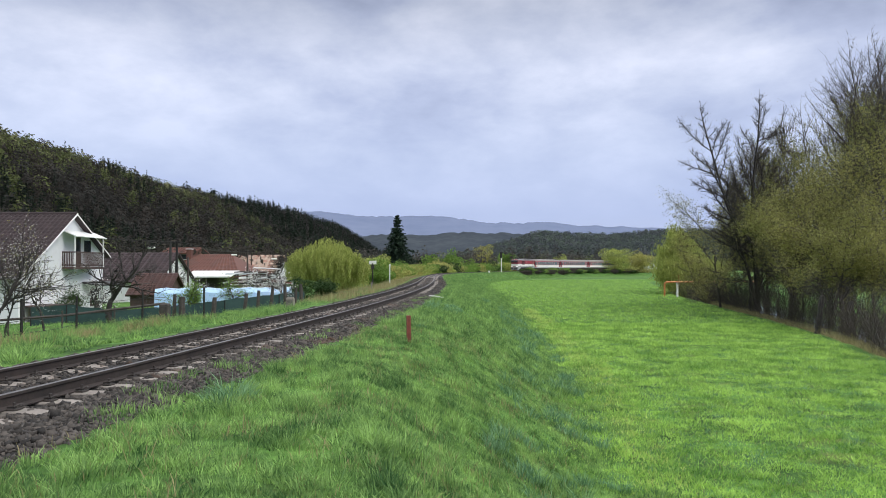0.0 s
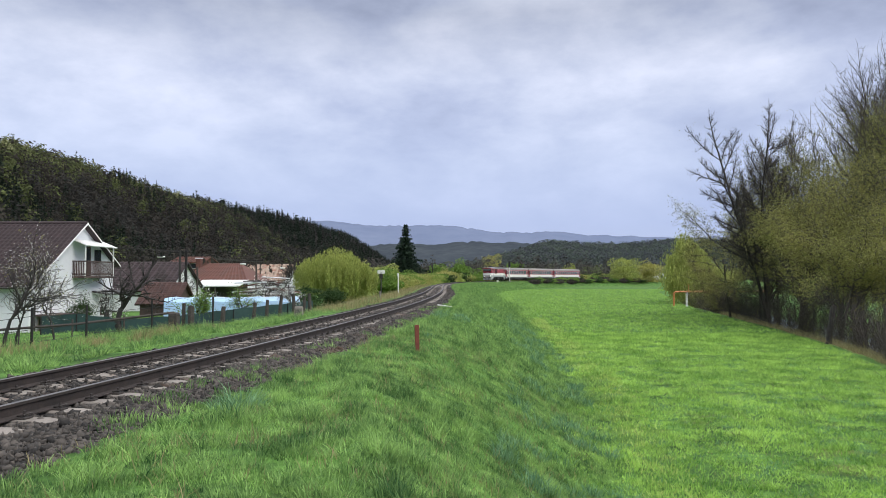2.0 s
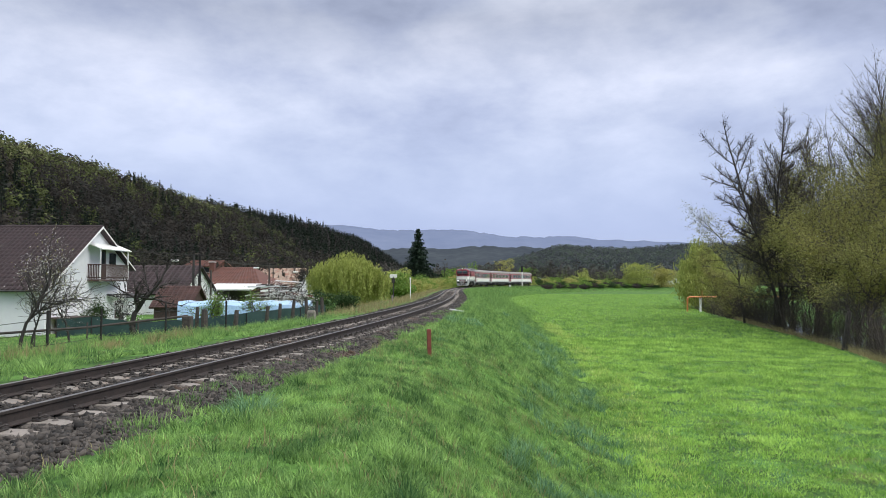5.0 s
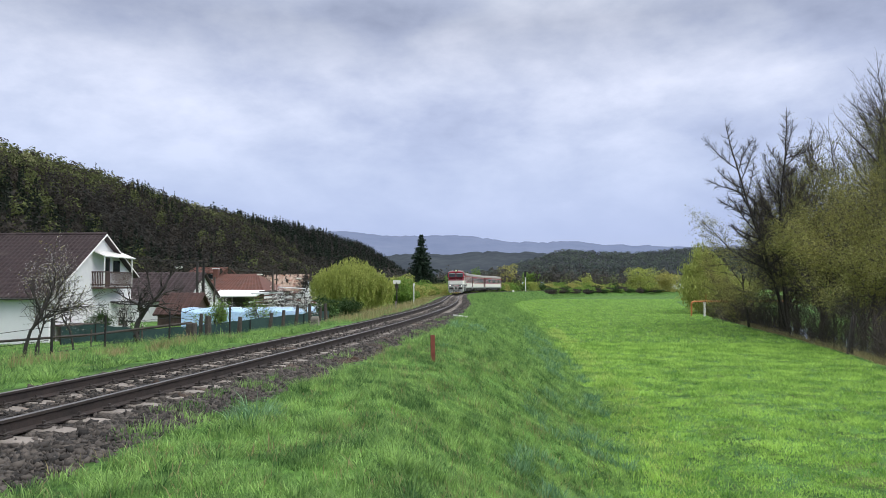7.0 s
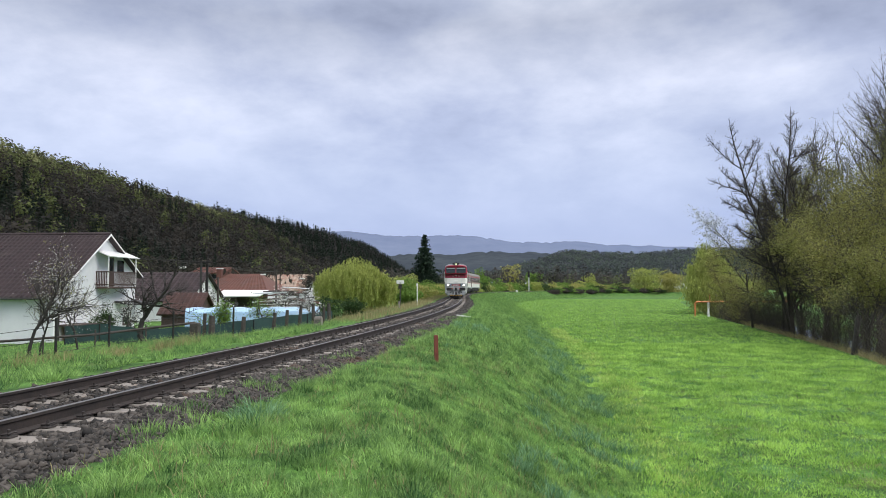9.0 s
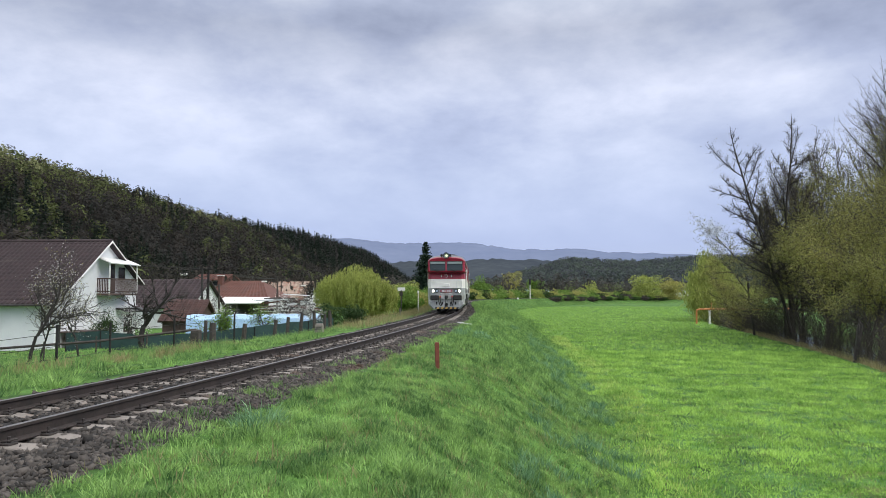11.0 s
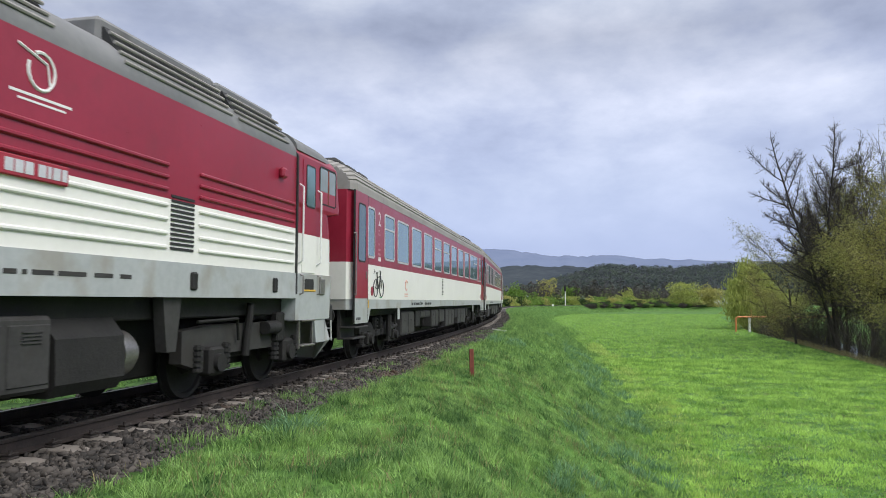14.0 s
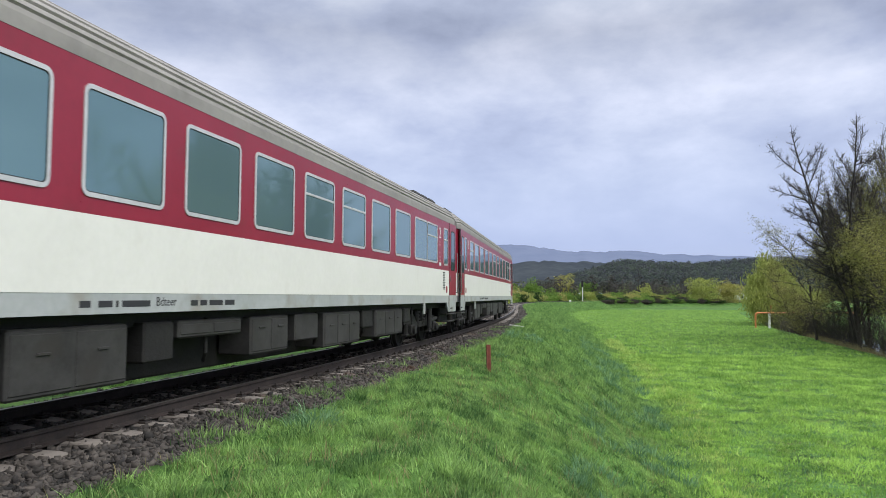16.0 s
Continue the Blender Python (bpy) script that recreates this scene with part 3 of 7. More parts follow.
def bulk_stones(name, X, Y, Z, R, material, parent):
    n = len(X)
    which = rng.integers(0, 10, n)
    base = np.array(shapes)[which]
    a, b = rng.uniform(0, 6.28, n), rng.uniform(-1, 1, n)
    ca, sa = np.cos(a)[:, None], np.sin(a)[:, None]
    cb, sb = np.cos(b)[:, None], np.sin(b)[:, None]
    vx, vy, vz = base[..., 0], base[..., 1], base[..., 2]
    vx, vz = vx * cb - vz * sb, vx * sb + vz * cb
    vx, vy = vx * ca - vy * sa, vx * sa + vy * ca
    V = np.stack([vx * R[:, None] + X[:, None], vy * R[:, None] + Y[:, None], vz * R[:, None] * 0.8 + Z[:, None]], -1).reshape(-1, 3)
    Fc = (OCTA[None] + (np.arange(n) * 6)[:, None, None]).reshape(-1, 3)
    return tagged(part(name, bulk(name, V, [Fc], material), None, parent), kind="stuff")


bulk_stones("loose_ballast", X, Y, Z, R, "stone", track)


# ---- the train: a diesel locomotive and three coaches, fronts towards -y, rail level at z = 0 ----
def rounded(y0, y1, z0, z1, r, n=4):
    pts = []
    for cy, cz, a0 in ((y1 - r, z1 - r, 0), (y0 + r, z1 - r, 90), (y0 + r, z0 + r, 180), (y1 - r, z0 + r, 270)):
        pts += [(cy + r * math.cos(radians(a0 + 90 * k / n)), cz + r * math.sin(radians(a0 + 90 * k / n))) for k in range(n + 1)]
    return pts


def side_ring(x, sx, y0, y1, z0, z1, r, width, proud):
    """A window frame standing proud of the side at x."""
    a, b = rounded(y0, y1, z0, z1, r), rounded(y0 + width, y1 - width, z0 + width, z1 - width, max(r - width, 0.01))
    return Shape().loft([[(sx * (x - 0.01), *p) for p in a], [(sx * (x + proud), *p) for p in a], [(sx * (x + proud), *p) for p in b], [(sx * (x - 0.01), *p) for p in b]], caps=False)


def side_panel(x, sx, y0, y1, z0, z1, r, thick=0.006):
    p = rounded(y0, y1, z0, z1, r)
    return Shape().loft([[(sx * (x - 0.01), *q) for q in p], [(sx * (x + thick), *q) for q in p]])


def front_panel(y, x0, x1, z0, z1, r, thick=0.006, lean=0.0):
    p = rounded(x0, x1, z0, z1, r)
    return Shape().loft([[(a, y + 0.02 + lean * (b - z0), b) for a, b in p], [(a, y - thick + lean * (b - z0), b) for a, b in p]])


def front_ring(y, x0, x1, z0, z1, r, width, proud, lean=0.0):
    a, b = rounded(x0, x1, z0, z1, r), rounded(x0 + width, x1 - width, z0 + width, z1 - width, max(r - width, 0.01))
    def put(pts, yy):
        return [(u, yy + lean * (v - z0), v) for u, v in pts]
    return Shape().loft([put(a, y + 0.01), put(a, y - proud), put(b, y - proud), put(b, y + 0.01)], caps=False)


def text_mesh(body, size, depth=0.002):
    cu = bpy.data.curves.new("lettering", "FONT")
    cu.body, cu.size, cu.extrude, cu.resolution_u = body, size, depth, 3
    ob = bpy.data.objects.new("lettering", cu)
    scene.collection.objects.link(ob)
    bpy.context.view_layer.update()
    me = bpy.data.meshes.new_from_object(ob.evaluated_get(bpy.context.evaluated_depsgraph_get()))
    bpy.data.objects.remove(ob)
    bpy.data.curves.remove(cu)
    me.materials.clear()
    return me


def on_side(x, y, z):
    """Pose for flat lettering on the +x side."""
    return Matrix(((0, 0, 1, x), (1, 0, 0, y), (0, 1, 0, z), (0, 0, 0, 1)))


def on_front(x, y, z):
    return Matrix(((1, 0, 0, x), (0, 0, -1, y), (0, 1, 0, z), (0, 0, 0, 1)))


def lettering(name, body, size, material, parent, m, label=""):
    ob = part(name, text_mesh(body, size), material, parent, label)
    ob.matrix_basis = m
    return ob


def wheelset(parent, y, r):
    for sx in (-1, 1):
        w = Shape()
        prof = [(0.68, r - 0.1), (0.68, r + 0.028), (0.715, r + 0.028), (0.72, r), (0.815, r - 0.01), (0.815, r - 0.07), (0.78, r - 0.09), (0.77, 0.16), (0.84, 0.13), (0.84, 0.0)]
        w.loft([[(sx * a, y + b * math.cos(t), r + b * math.sin(t)) for a, b in prof] for t in (2 * math.pi * k / 28 for k in range(29))], closed=False)
        part("wheel", w, "under", parent, "dark steel wheel", smooth=True)


def spring(sh, x, y, z0, z1, r):
    n = 5
    for k in range(n):
        z = z0 + (z1 - z0) * (k + 0.5) / n
        sh.tube([(x, y, z - 0.022), (x, y, z + 0.022)], r, 10)
    return sh.tube([(x, y, z0), (x, y, z1)], r * 0.7, 8)


def coach_bogie(coach, y0):
    bog = part("bogie", Shape().box(-0.95, 0.95, y0 - 0.45, y0 + 0.45, 0.55, 0.85, 0.03), "under", coach, "grimy steel bogie")
    for sx in (-1, 1):
        f = Shape()
        f.prism([(y0 - 1.75, 0.62), (y0 - 1.75, 0.78), (y0 - 0.75, 0.86), (y0 - 0.45, 0.66), (y0 + 0.45, 0.66), (y0 + 0.75, 0.86), (y0 + 1.75, 0.78), (y0 + 1.75, 0.62), (y0 + 0.6, 0.5), (y0 - 0.6, 0.5)],
                "x", sx * 0.9, sx * 1.08)
        part("side_frame", f, "under", bog)
        for dy in (-1.28, 1.28):
            a = Shape().box(*sorted((sx * 0.95, sx * 1.22)), y0 + dy - 0.16, y0 + dy + 0.16, 0.34, 0.62, 0.03)
            a.tube([(sx * 1.2, y0 + dy, 0.47), (sx * 1.29, y0 + dy, 0.47)], 0.115, 14)
            for e in (-0.3, 0.3):
                spring(a, sx * 1.06, y0 + dy + e, 0.36, 0.66, 0.085)
            a.box(*sorted((sx * 0.98, sx * 1.14)), y0 + dy - 0.42, y0 + dy + 0.42, 0.3, 0.36, 0.01)
            part("axle_box", a, "under", bog, smooth=True)
        d = Shape()
        spring(d, sx * 1.02, y0 - 0.26, 0.5, 0.98, 0.12)
        spring(d, sx * 1.02, y0 + 0.26, 0.5, 0.98, 0.12)
        d.tube([(sx * 1.2, y0 + 0.6, 0.45), (sx * 1.2, y0 + 0.62, 1.02)], 0.075, 10)
        d.tube([(sx * 1.18, y0 + 0.75, 0.66), (sx * 1.18, y0 + 1.5, 0.72)], 0.06, 8)
        part("suspension", d, "under", bog, smooth=True)
    for dy in (-1.28, 1.28):
        wheelset(bog, y0 + dy, 0.46)


def side_line(sh, pts):
    """Thin bars drawn on the +x side: strokes (y, z) at one depth."""
    for a, b in zip(pts[:-1], pts[1:]):
        sh.tube([(1.446, *a), (1.446, *b)], 0.011, 4)
    return sh


def coach_body_end(sh, z0, z1, hw, y0, y1, cut=0.34):
    """A band of the body with slanted ends."""
    ring = [(hw, y0 + cut), (hw, y1 - cut), (hw - 0.16, y1), (-hw + 0.16, y1), (-hw, y1 - cut), (-hw, y0 + cut), (-hw + 0.16, y0), (hw - 0.16, y0)]
    return sh.loft([[(x, y, z0) for x, y in ring], [(x, y, z1) for x, y in ring]])


def coach(label, vents, marks):
    c = thing("passenger_coach", label, "train coach", group="coaches of the train")
    hw, e = 1.43, 12.08
    body = coach_body_end(Shape(), 1.42, 2.16, hw, -e, e)
    body = part("lower_body", body, "cream", c, "cream-white lower body side")
    upper = part("upper_body", coach_body_end(Shape(), 2.16, 3.6, hw, -e, e), "red", c, "wine-red upper body side")
    sill = coach_body_end(Shape(), 1.2, 1.42, hw - 0.004, -e + 0.02, e - 0.02)
    part("sill_band", sill, "grey", c, "pale grey sill band")
    # roof: grooved, over an ellipse
    arc = [(hw + 0.004, 3.6), (hw, 3.74)]
    n = 56
    for k in range(5, n + 1):
        t = math.pi / 2 * k / n
        groove = 0.0 if (k // 2) % 3 else -0.028
        if k > 46:
            groove = 0.0
        arc.append(((hw + groove) * math.cos(t) ** 0.72, 3.7 + (0.6 + groove) * math.sin(t)))
    ring = arc + [(-x, z) for x, z in reversed(arc[:-1])]
    rf = Shape().loft([[(x * 0.93, -e + 0.02, 3.6 + (z - 3.6) * 0.86) for x, z in ring], [(x, -e + 0.3, z) for x, z in ring], [(x, e - 0.3, z) for x, z in ring], [(x * 0.93, e - 0.02, 3.6 + (z - 3.6) * 0.86) for x, z in ring]])
    roof = part("roof", rf, "roof", c, "grey roof with long ribs")
    for s in (-1, 1):
        for k in range(3):
            y = s * (11.1 - 0.95 * k)
            v = Shape().box(0.15, 0.85, y - 0.38, y + 0.38, 4.14, 4.36, 0.07)
            part("roof_vent", v, "black", roof, "black roof ventilator")
    for s in (-1, 1):
        gang = Shape().box(-0.62, 0.62, s * 12.05 - 0.2, s * 12.05 + 0.2, 1.25, 3.45, 0.12)
        part("gangway", gang, "black", c, "black rubber gangway bellows")
        for x in (-0.875, 0.875):
            b = Shape().tube([(x, s * 12.0, 1.08), (x, s * 12.2, 1.08)], 0.1, 12)
            b.tube([(x, s * 12.2, 1.08), (x, s * 12.24, 1.08)], 0.2, 16)
            part("buffer", b, "black", c, smooth=True)
    # windows
    spots = [(-10.66, 0.62, False), (-8.9, 1.06, True)] + [(-7.32 + 1.83 * i, 1.4, i in vents) for i in range(9)] + [(8.62, 1.3, True), (10.42, 0.62, True)]
    for sx in (-1, 1):
        for y, w, vent in spots:
            z0, z1 = (2.32, 3.39) if w > 0.7 else (2.3, 3.4)
            fr = part("window", side_ring(hw, sx, y - w / 2, y + w / 2, z0, z1, 0.1, 0.045, 0.014), "alu", c, "rounded aluminium window frame")
            part("pane", side_panel(hw, sx, y - w / 2 + 0.04, y + w / 2 - 0.04, z0 + 0.04, z1 - 0.04, 0.07, 0.004), "coach_glass", fr, "blue-green tinted glass")
            part("seal", side_ring(hw, sx, y - w / 2 + 0.038, y + w / 2 - 0.038, z0 + 0.038, z1 - 0.038, 0.07, 0.016, 0.009), "black", fr)
            if vent:
                bar = Shape().box(*sorted((sx * (hw - 0.005), sx * (hw + 0.016))), y - w / 2 + 0.04, y + w / 2 - 0.04, z1 - 0.37, z1 - 0.33, 0.004)
                part("vent_bar", bar, "alu", fr)
        for s in (-1, 1):
            yc = s * 11.45
            d = part("door", side_panel(hw - 0.02, sx, yc - 0.5, yc + 0.5, 1.44, 3.6, 0.05, 0.03), "red", c, "wine-red entrance door")
            part("door_foot", side_panel(hw - 0.02, sx, yc - 0.5, yc + 0.5, 0.9, 1.44, 0.03, 0.029), "grey", d, "pale lower door panel")
            part("door_window", side_panel(hw, sx, yc - 0.27, yc + 0.27, 2.2, 3.36, 0.09, 0.016), "door_glass", d, "dark door glass")
            part("door_seal", side_ring(hw, sx, yc - 0.29, yc + 0.29, 2.18, 3.38, 0.1, 0.03, 0.019), "black", d)
            gap = Shape()
            for o in (-0.52, 0.52):
                gap.box(*sorted((sx * (hw - 0.03), sx * (hw + 0.007))), yc + o - 0.014, yc + o + 0.014, 0.92, 3.6)
            part("door_gap", gap, "black", d)
            hd = Shape().tube([(sx * (hw + 0.05), yc + s * 0.57, 1.5), (sx * (hw + 0.05), yc + s * 0.57, 2.75)], 0.016, 8)
            hd.tube([(sx * hw, yc + s * 0.57, 1.52), (sx * (hw + 0.05), yc + s * 0.57, 1.52)], 0.014, 6)
            hd.tube([(sx * hw, yc + s * 0.57, 2.73), (sx * (hw + 0.05), yc + s * 0.57, 2.73)], 0.014, 6)
            hd.box(*sorted((sx * hw, sx * (hw + 0.03))), yc - s * 0.36 - 0.02, yc - s * 0.36 + 0.02, 1.85, 2.0, 0.008)
            part("handrail", hd, "steel", d)
            st = Shape().box(*sorted((sx * 1.1, sx * 1.46)), yc - 0.52, yc + 0.52, 0.8, 0.84, 0.01).box(*sorted((sx * 1.05, sx * 1.4)), yc - 0.5, yc + 0.5, 0.56, 0.6, 0.01)
            st.box(*sorted((sx * 1.05, sx * 1.12)), yc - 0.52, yc + 0.52, 0.56, 1.2)
            part("steps", st, "box_grey", d, "grimy entrance steps")
            # skirt between door and bogie
            k = Shape().prism([(s * 10.93, 1.21), (s * 10.93, 0.9), (s * 10.85, 0.9), (s * 10.62, 1.21)], "x", sx * (hw - 0.03), sx * (hw - 0.006))
            k.prism([(s * 7.85, 1.21), (s * 7.85, 0.9), (s * 7.65, 0.9), (s * 7.65, 1.21)], "x", sx * (hw - 0.03), sx * (hw - 0.006))
            part("skirt", k, "grey", c)
            rd = Shape().tube([(sx * (hw - 0.01), s * 10.56, 1.6), (sx * (hw + 0.012), s * 10.56, 1.6)], 0.1, 18)
            part("socket_cover", rd, "red", c, "round red socket cover", smooth=True)
    # underframe and boxes
    u = Shape().box(-1.15, 1.15, -11.6, 11.6, 1.02, 1.2, 0.02)
    for s in (-1, 1):
        u.box(-0.25, 0.25, s * 11.7 - 0.4, s * 11.7 + 0.4, 0.8, 1.15, 0.05)
    part("underframe", u, "under", c)
    coach_bogie(c, -8.6)
    coach_bogie(c, 8.6)
    for y0, y1, z0, x0 in ((-6.9, -5.2, 0.42, 0.55), (-4.9, -4.3, 0.6, 0.7), (-4.2, -2.6, 0.85, 0.6), (-2.3, -1.0, 0.5, 0.75), (-0.7, 0.3, 0.62, 0.6), (0.6, 2.6, 0.42, 0.55), (2.8, 3.5, 0.7, 0.7), (3.7, 5.9, 0.45, 0.6), (6.1, 6.7, 0.7, 0.7)):
        for sx in (-1, 1):
            b = Shape().box(*sorted((sx * x0, sx * 1.3)), y0, y1, z0, 1.08, 0.025)
            bx = part("equipment_box", b, "box_grey" if y1 - y0 > 0.8 else "under", c, "grimy grey underfloor equipment box")
            if y1 - y0 > 1.2:
                lid = Shape()
                nn = 2 if y1 - y0 < 1.9 else 3
                for k in range(nn):
                    ya, yb = y0 + (y1 - y0) * k / nn + 0.03, y0 + (y1 - y0) * (k + 1) / nn - 0.03
                    lid.box(*sorted((sx * 1.29, sx * 1.312)), ya, yb, z0 + 0.05, 1.03, 0.008)
                    lid.box(*sorted((sx * 1.31, sx * 1.33)), (ya + yb) / 2 - 0.09, (ya + yb) / 2 + 0.09, z0 + 0.4, z0 + 0.43, 0.005)
                part("box_lid", lid, "box_grey", bx)
    # added dark block stands in for the deep shade under the floor
    part("centre_sill", Shape().box(-0.72, 0.72, -7.1, 7.1, 0.33, 1.04, 0.03), "under", c)
    pipes = Shape()
    for sx in (-1, 1):
        pipes.tube([(sx * 0.9, -7.0, 0.98), (sx * 0.9, 7.0, 0.98)], 0.03, 6)
        for y in (-7.3, -3.4, 0.45, 3.1, 7.2):
            pipes.tube([(sx * 1.2, y, 1.1), (sx * 1.2, y, 0.62), (sx * 1.1, y + 0.12, 0.5)], 0.028, 6)
    part("pipework", pipes, "under", c)
    for y in ((-1.0,) if marks else (10.05,)):
        g = Shape()
        for k in range(11):
            g.box(1.425, 1.437, y, y + 0.28, 1.6 + k * 0.048, 1.622 + k * 0.048)
        part("vent_grille", g, "black", c, "louvred vent grille")
    # markings
    for y in (-10.02, 9.52):
        lettering("class_number", "2", 0.48, "white", c, on_side(hw + 0.002, y, 3.06), "white second-class number 2")
        bars = Shape()
        for k, (w, z) in enumerate(((0.2, 2.93), (0.22, 2.84), (0.14, 2.62), (0.24, 2.5), (0.24, 2.4))):
            for j in range(int(w / 0.045)):
                bars.box(hw - 0.002, hw + 0.003, y + 0.02 + 0.045 * j, y + 0.045 + 0.045 * j, z, z + (0.05 if (j + k) % 3 else 0.03))
        part("small_notice", bars, "notice", c, "small faded unreadable notice")
        for o in (0.02, 0.15):
            part("notice_square", Shape().box(hw - 0.002, hw + 0.003, y + o, y + o + 0.11, 2.27, 2.36), "white", c, "small white square notice")
    bars = Shape()
    y = -6.15
    for w in (0.16, 0.0, 0.22, 0.04, 0.5, 0.0):
        if w:
            bars.box(hw - 0.006, hw - 0.001, y, y + w, 1.27, 1.34)
        y += w + 0.06
    y += 0.72
    for w in (0.16, 0.16, 0.34, 0.26):
        bars.box(hw - 0.006, hw - 0.001, y, y + w, 1.27, 1.34)
        y += w + 0.06
    part("coach_marking", bars, "ink", c, "dark marking bars on the sill")
    lettering("type_mark", "Bdteer", 0.15, "ink", c, on_side(hw - 0.003, -4.88, 1.275), "dark type lettering on the sill")
    small = Shape()
    for y in (-11.85, 11.1):
        for k in range(5):
            small.box(hw + 0.009, hw + 0.012, y + 0.07 * k, y + 0.05 + 0.07 * k, 0.98, 1.03)
    part("door_notice", small, "ink", c)
    lg = Shape()
    lg.tube([(hw + 0.001, -6.9 + 0.11 * math.cos(a), 1.78 + 0.12 * math.sin(a)) for a in (radians(40 + 20 * k) for k in range(15))], 0.02, 5)
    lg.tube([(hw + 0.001, -7.04, 1.86), (hw + 0.001, -6.92, 1.915), (hw + 0.001, -6.76, 1.87)], 0.026, 5)
    lg.box(hw - 0.002, hw + 0.003, -7.12, -6.68, 1.55, 1.58).box(hw - 0.002, hw + 0.003, -7.1, -6.72, 1.5, 1.52)
    if marks:
        part("emblem", lg, "emblem_pale", c, "pale orange ring emblem")
    if marks:
        bk = Shape()
        for cy in (-10.27, -9.72):
            side_line(bk, [(cy + 0.19 * math.cos(radians(a)), 1.67 + 0.19 * math.sin(radians(a))) for a in range(0, 361, 20)])
        side_line(bk, [(-10.27, 1.67), (-10.13, 1.9), (-9.83, 1.94), (-10.02, 1.66), (-10.13, 1.9)])
        side_line(bk, [(-10.27, 1.67), (-10.02, 1.66)])
        side_line(bk, [(-9.72, 1.67), (-9.84, 1.98), (-9.8, 2.04), (-9.9, 2.06)])
        side_line(bk, [(-10.13, 1.9), (-10.16, 1.99), (-10.24, 2.0), (-10.08, 2.01)])
        part("bicycle_sign", bk, "ink", c, "black bicycle pictogram")
        tick = Shape().box(hw - 0.002, hw + 0.003, -9.86, -9.6, 1.455, 1.475)
        part("green_tick", tick, "green_mark", c, "small green dash under the bicycle sign")
        lettering("bicycle_count", "3+", 0.15, "ink", c, on_side(hw + 0.002, -10.42, 1.98), "small black sign 3+")
        part("yellow_mark", Shape().box(hw - 0.006, hw, -10.98, -10.8, 1.23, 1.4), "yellow", c, "yellow corner mark")
    return c


def loco_bogie(loco, y0):
    bog = part("bogie", Shape().box(-0.9, 0.9, y0 - 0.5, y0 + 0.5, 0.5, 0.9, 0.03), "under", loco, "grimy steel bogie")
    for sx in (-1, 1):
        f = Shape().prism([(y0 - 1.95, 0.55), (y0 - 1.95, 0.98), (y0 - 1.2, 1.04), (y0 + 1.2, 1.04), (y0 + 1.95, 0.98), (y0 + 1.95, 0.55), (y0 + 1.45, 0.42), (y0 + 0.85, 0.62), (y0 - 0.85, 0.62), (y0 - 1.45, 0.42)],
                          "x", sx * 1.02, sx * 1.2)
        part("side_frame", f, "box_grey", bog, "dusty grey bogie side frame")
        for dy in (-1.2, 1.2):
            a = Shape().box(*sorted((sx * 1.08, sx * 1.32)), y0 + dy - 0.2, y0 + dy + 0.2, 0.34, 0.74, 0.04)
            a.tube([(sx * 1.3, y0 + dy, 0.52), (sx * 1.38, y0 + dy, 0.52)], 0.13, 14)
            for e in (-0.38, 0.38):
                spring(a, sx * 1.2, y0 + dy + e, 0.4, 0.78, 0.09)
            part("axle_box", a, "under", bog, smooth=True)
        d = Shape().tube([(sx * 1.26, y0 - 0.3, 0.55), (sx * 1.3, y0 - 0.22, 1.35)], 0.06, 10).tube([(sx * 1.28, y0 + 0.3, 0.95), (sx * 1.28, y0 + 0.75, 0.95)], 0.11, 12)
        d.box(*sorted((sx * 1.15, sx * 1.3)), y0 + 0.75, y0 + 1.05, 0.7, 1.2, 0.03)
        d.tube([(sx * 1.28, y0 - 1.7, 1.1), (sx * 1.28, y0 - 0.6, 1.12), (sx * 1.25, y0 - 0.5, 0.8)], 0.025, 6)
        part("suspension", d, "under", bog, smooth=True)
    for dy in (-1.2, 1.2):
        wheelset(bog, y0 + dy, 0.5)


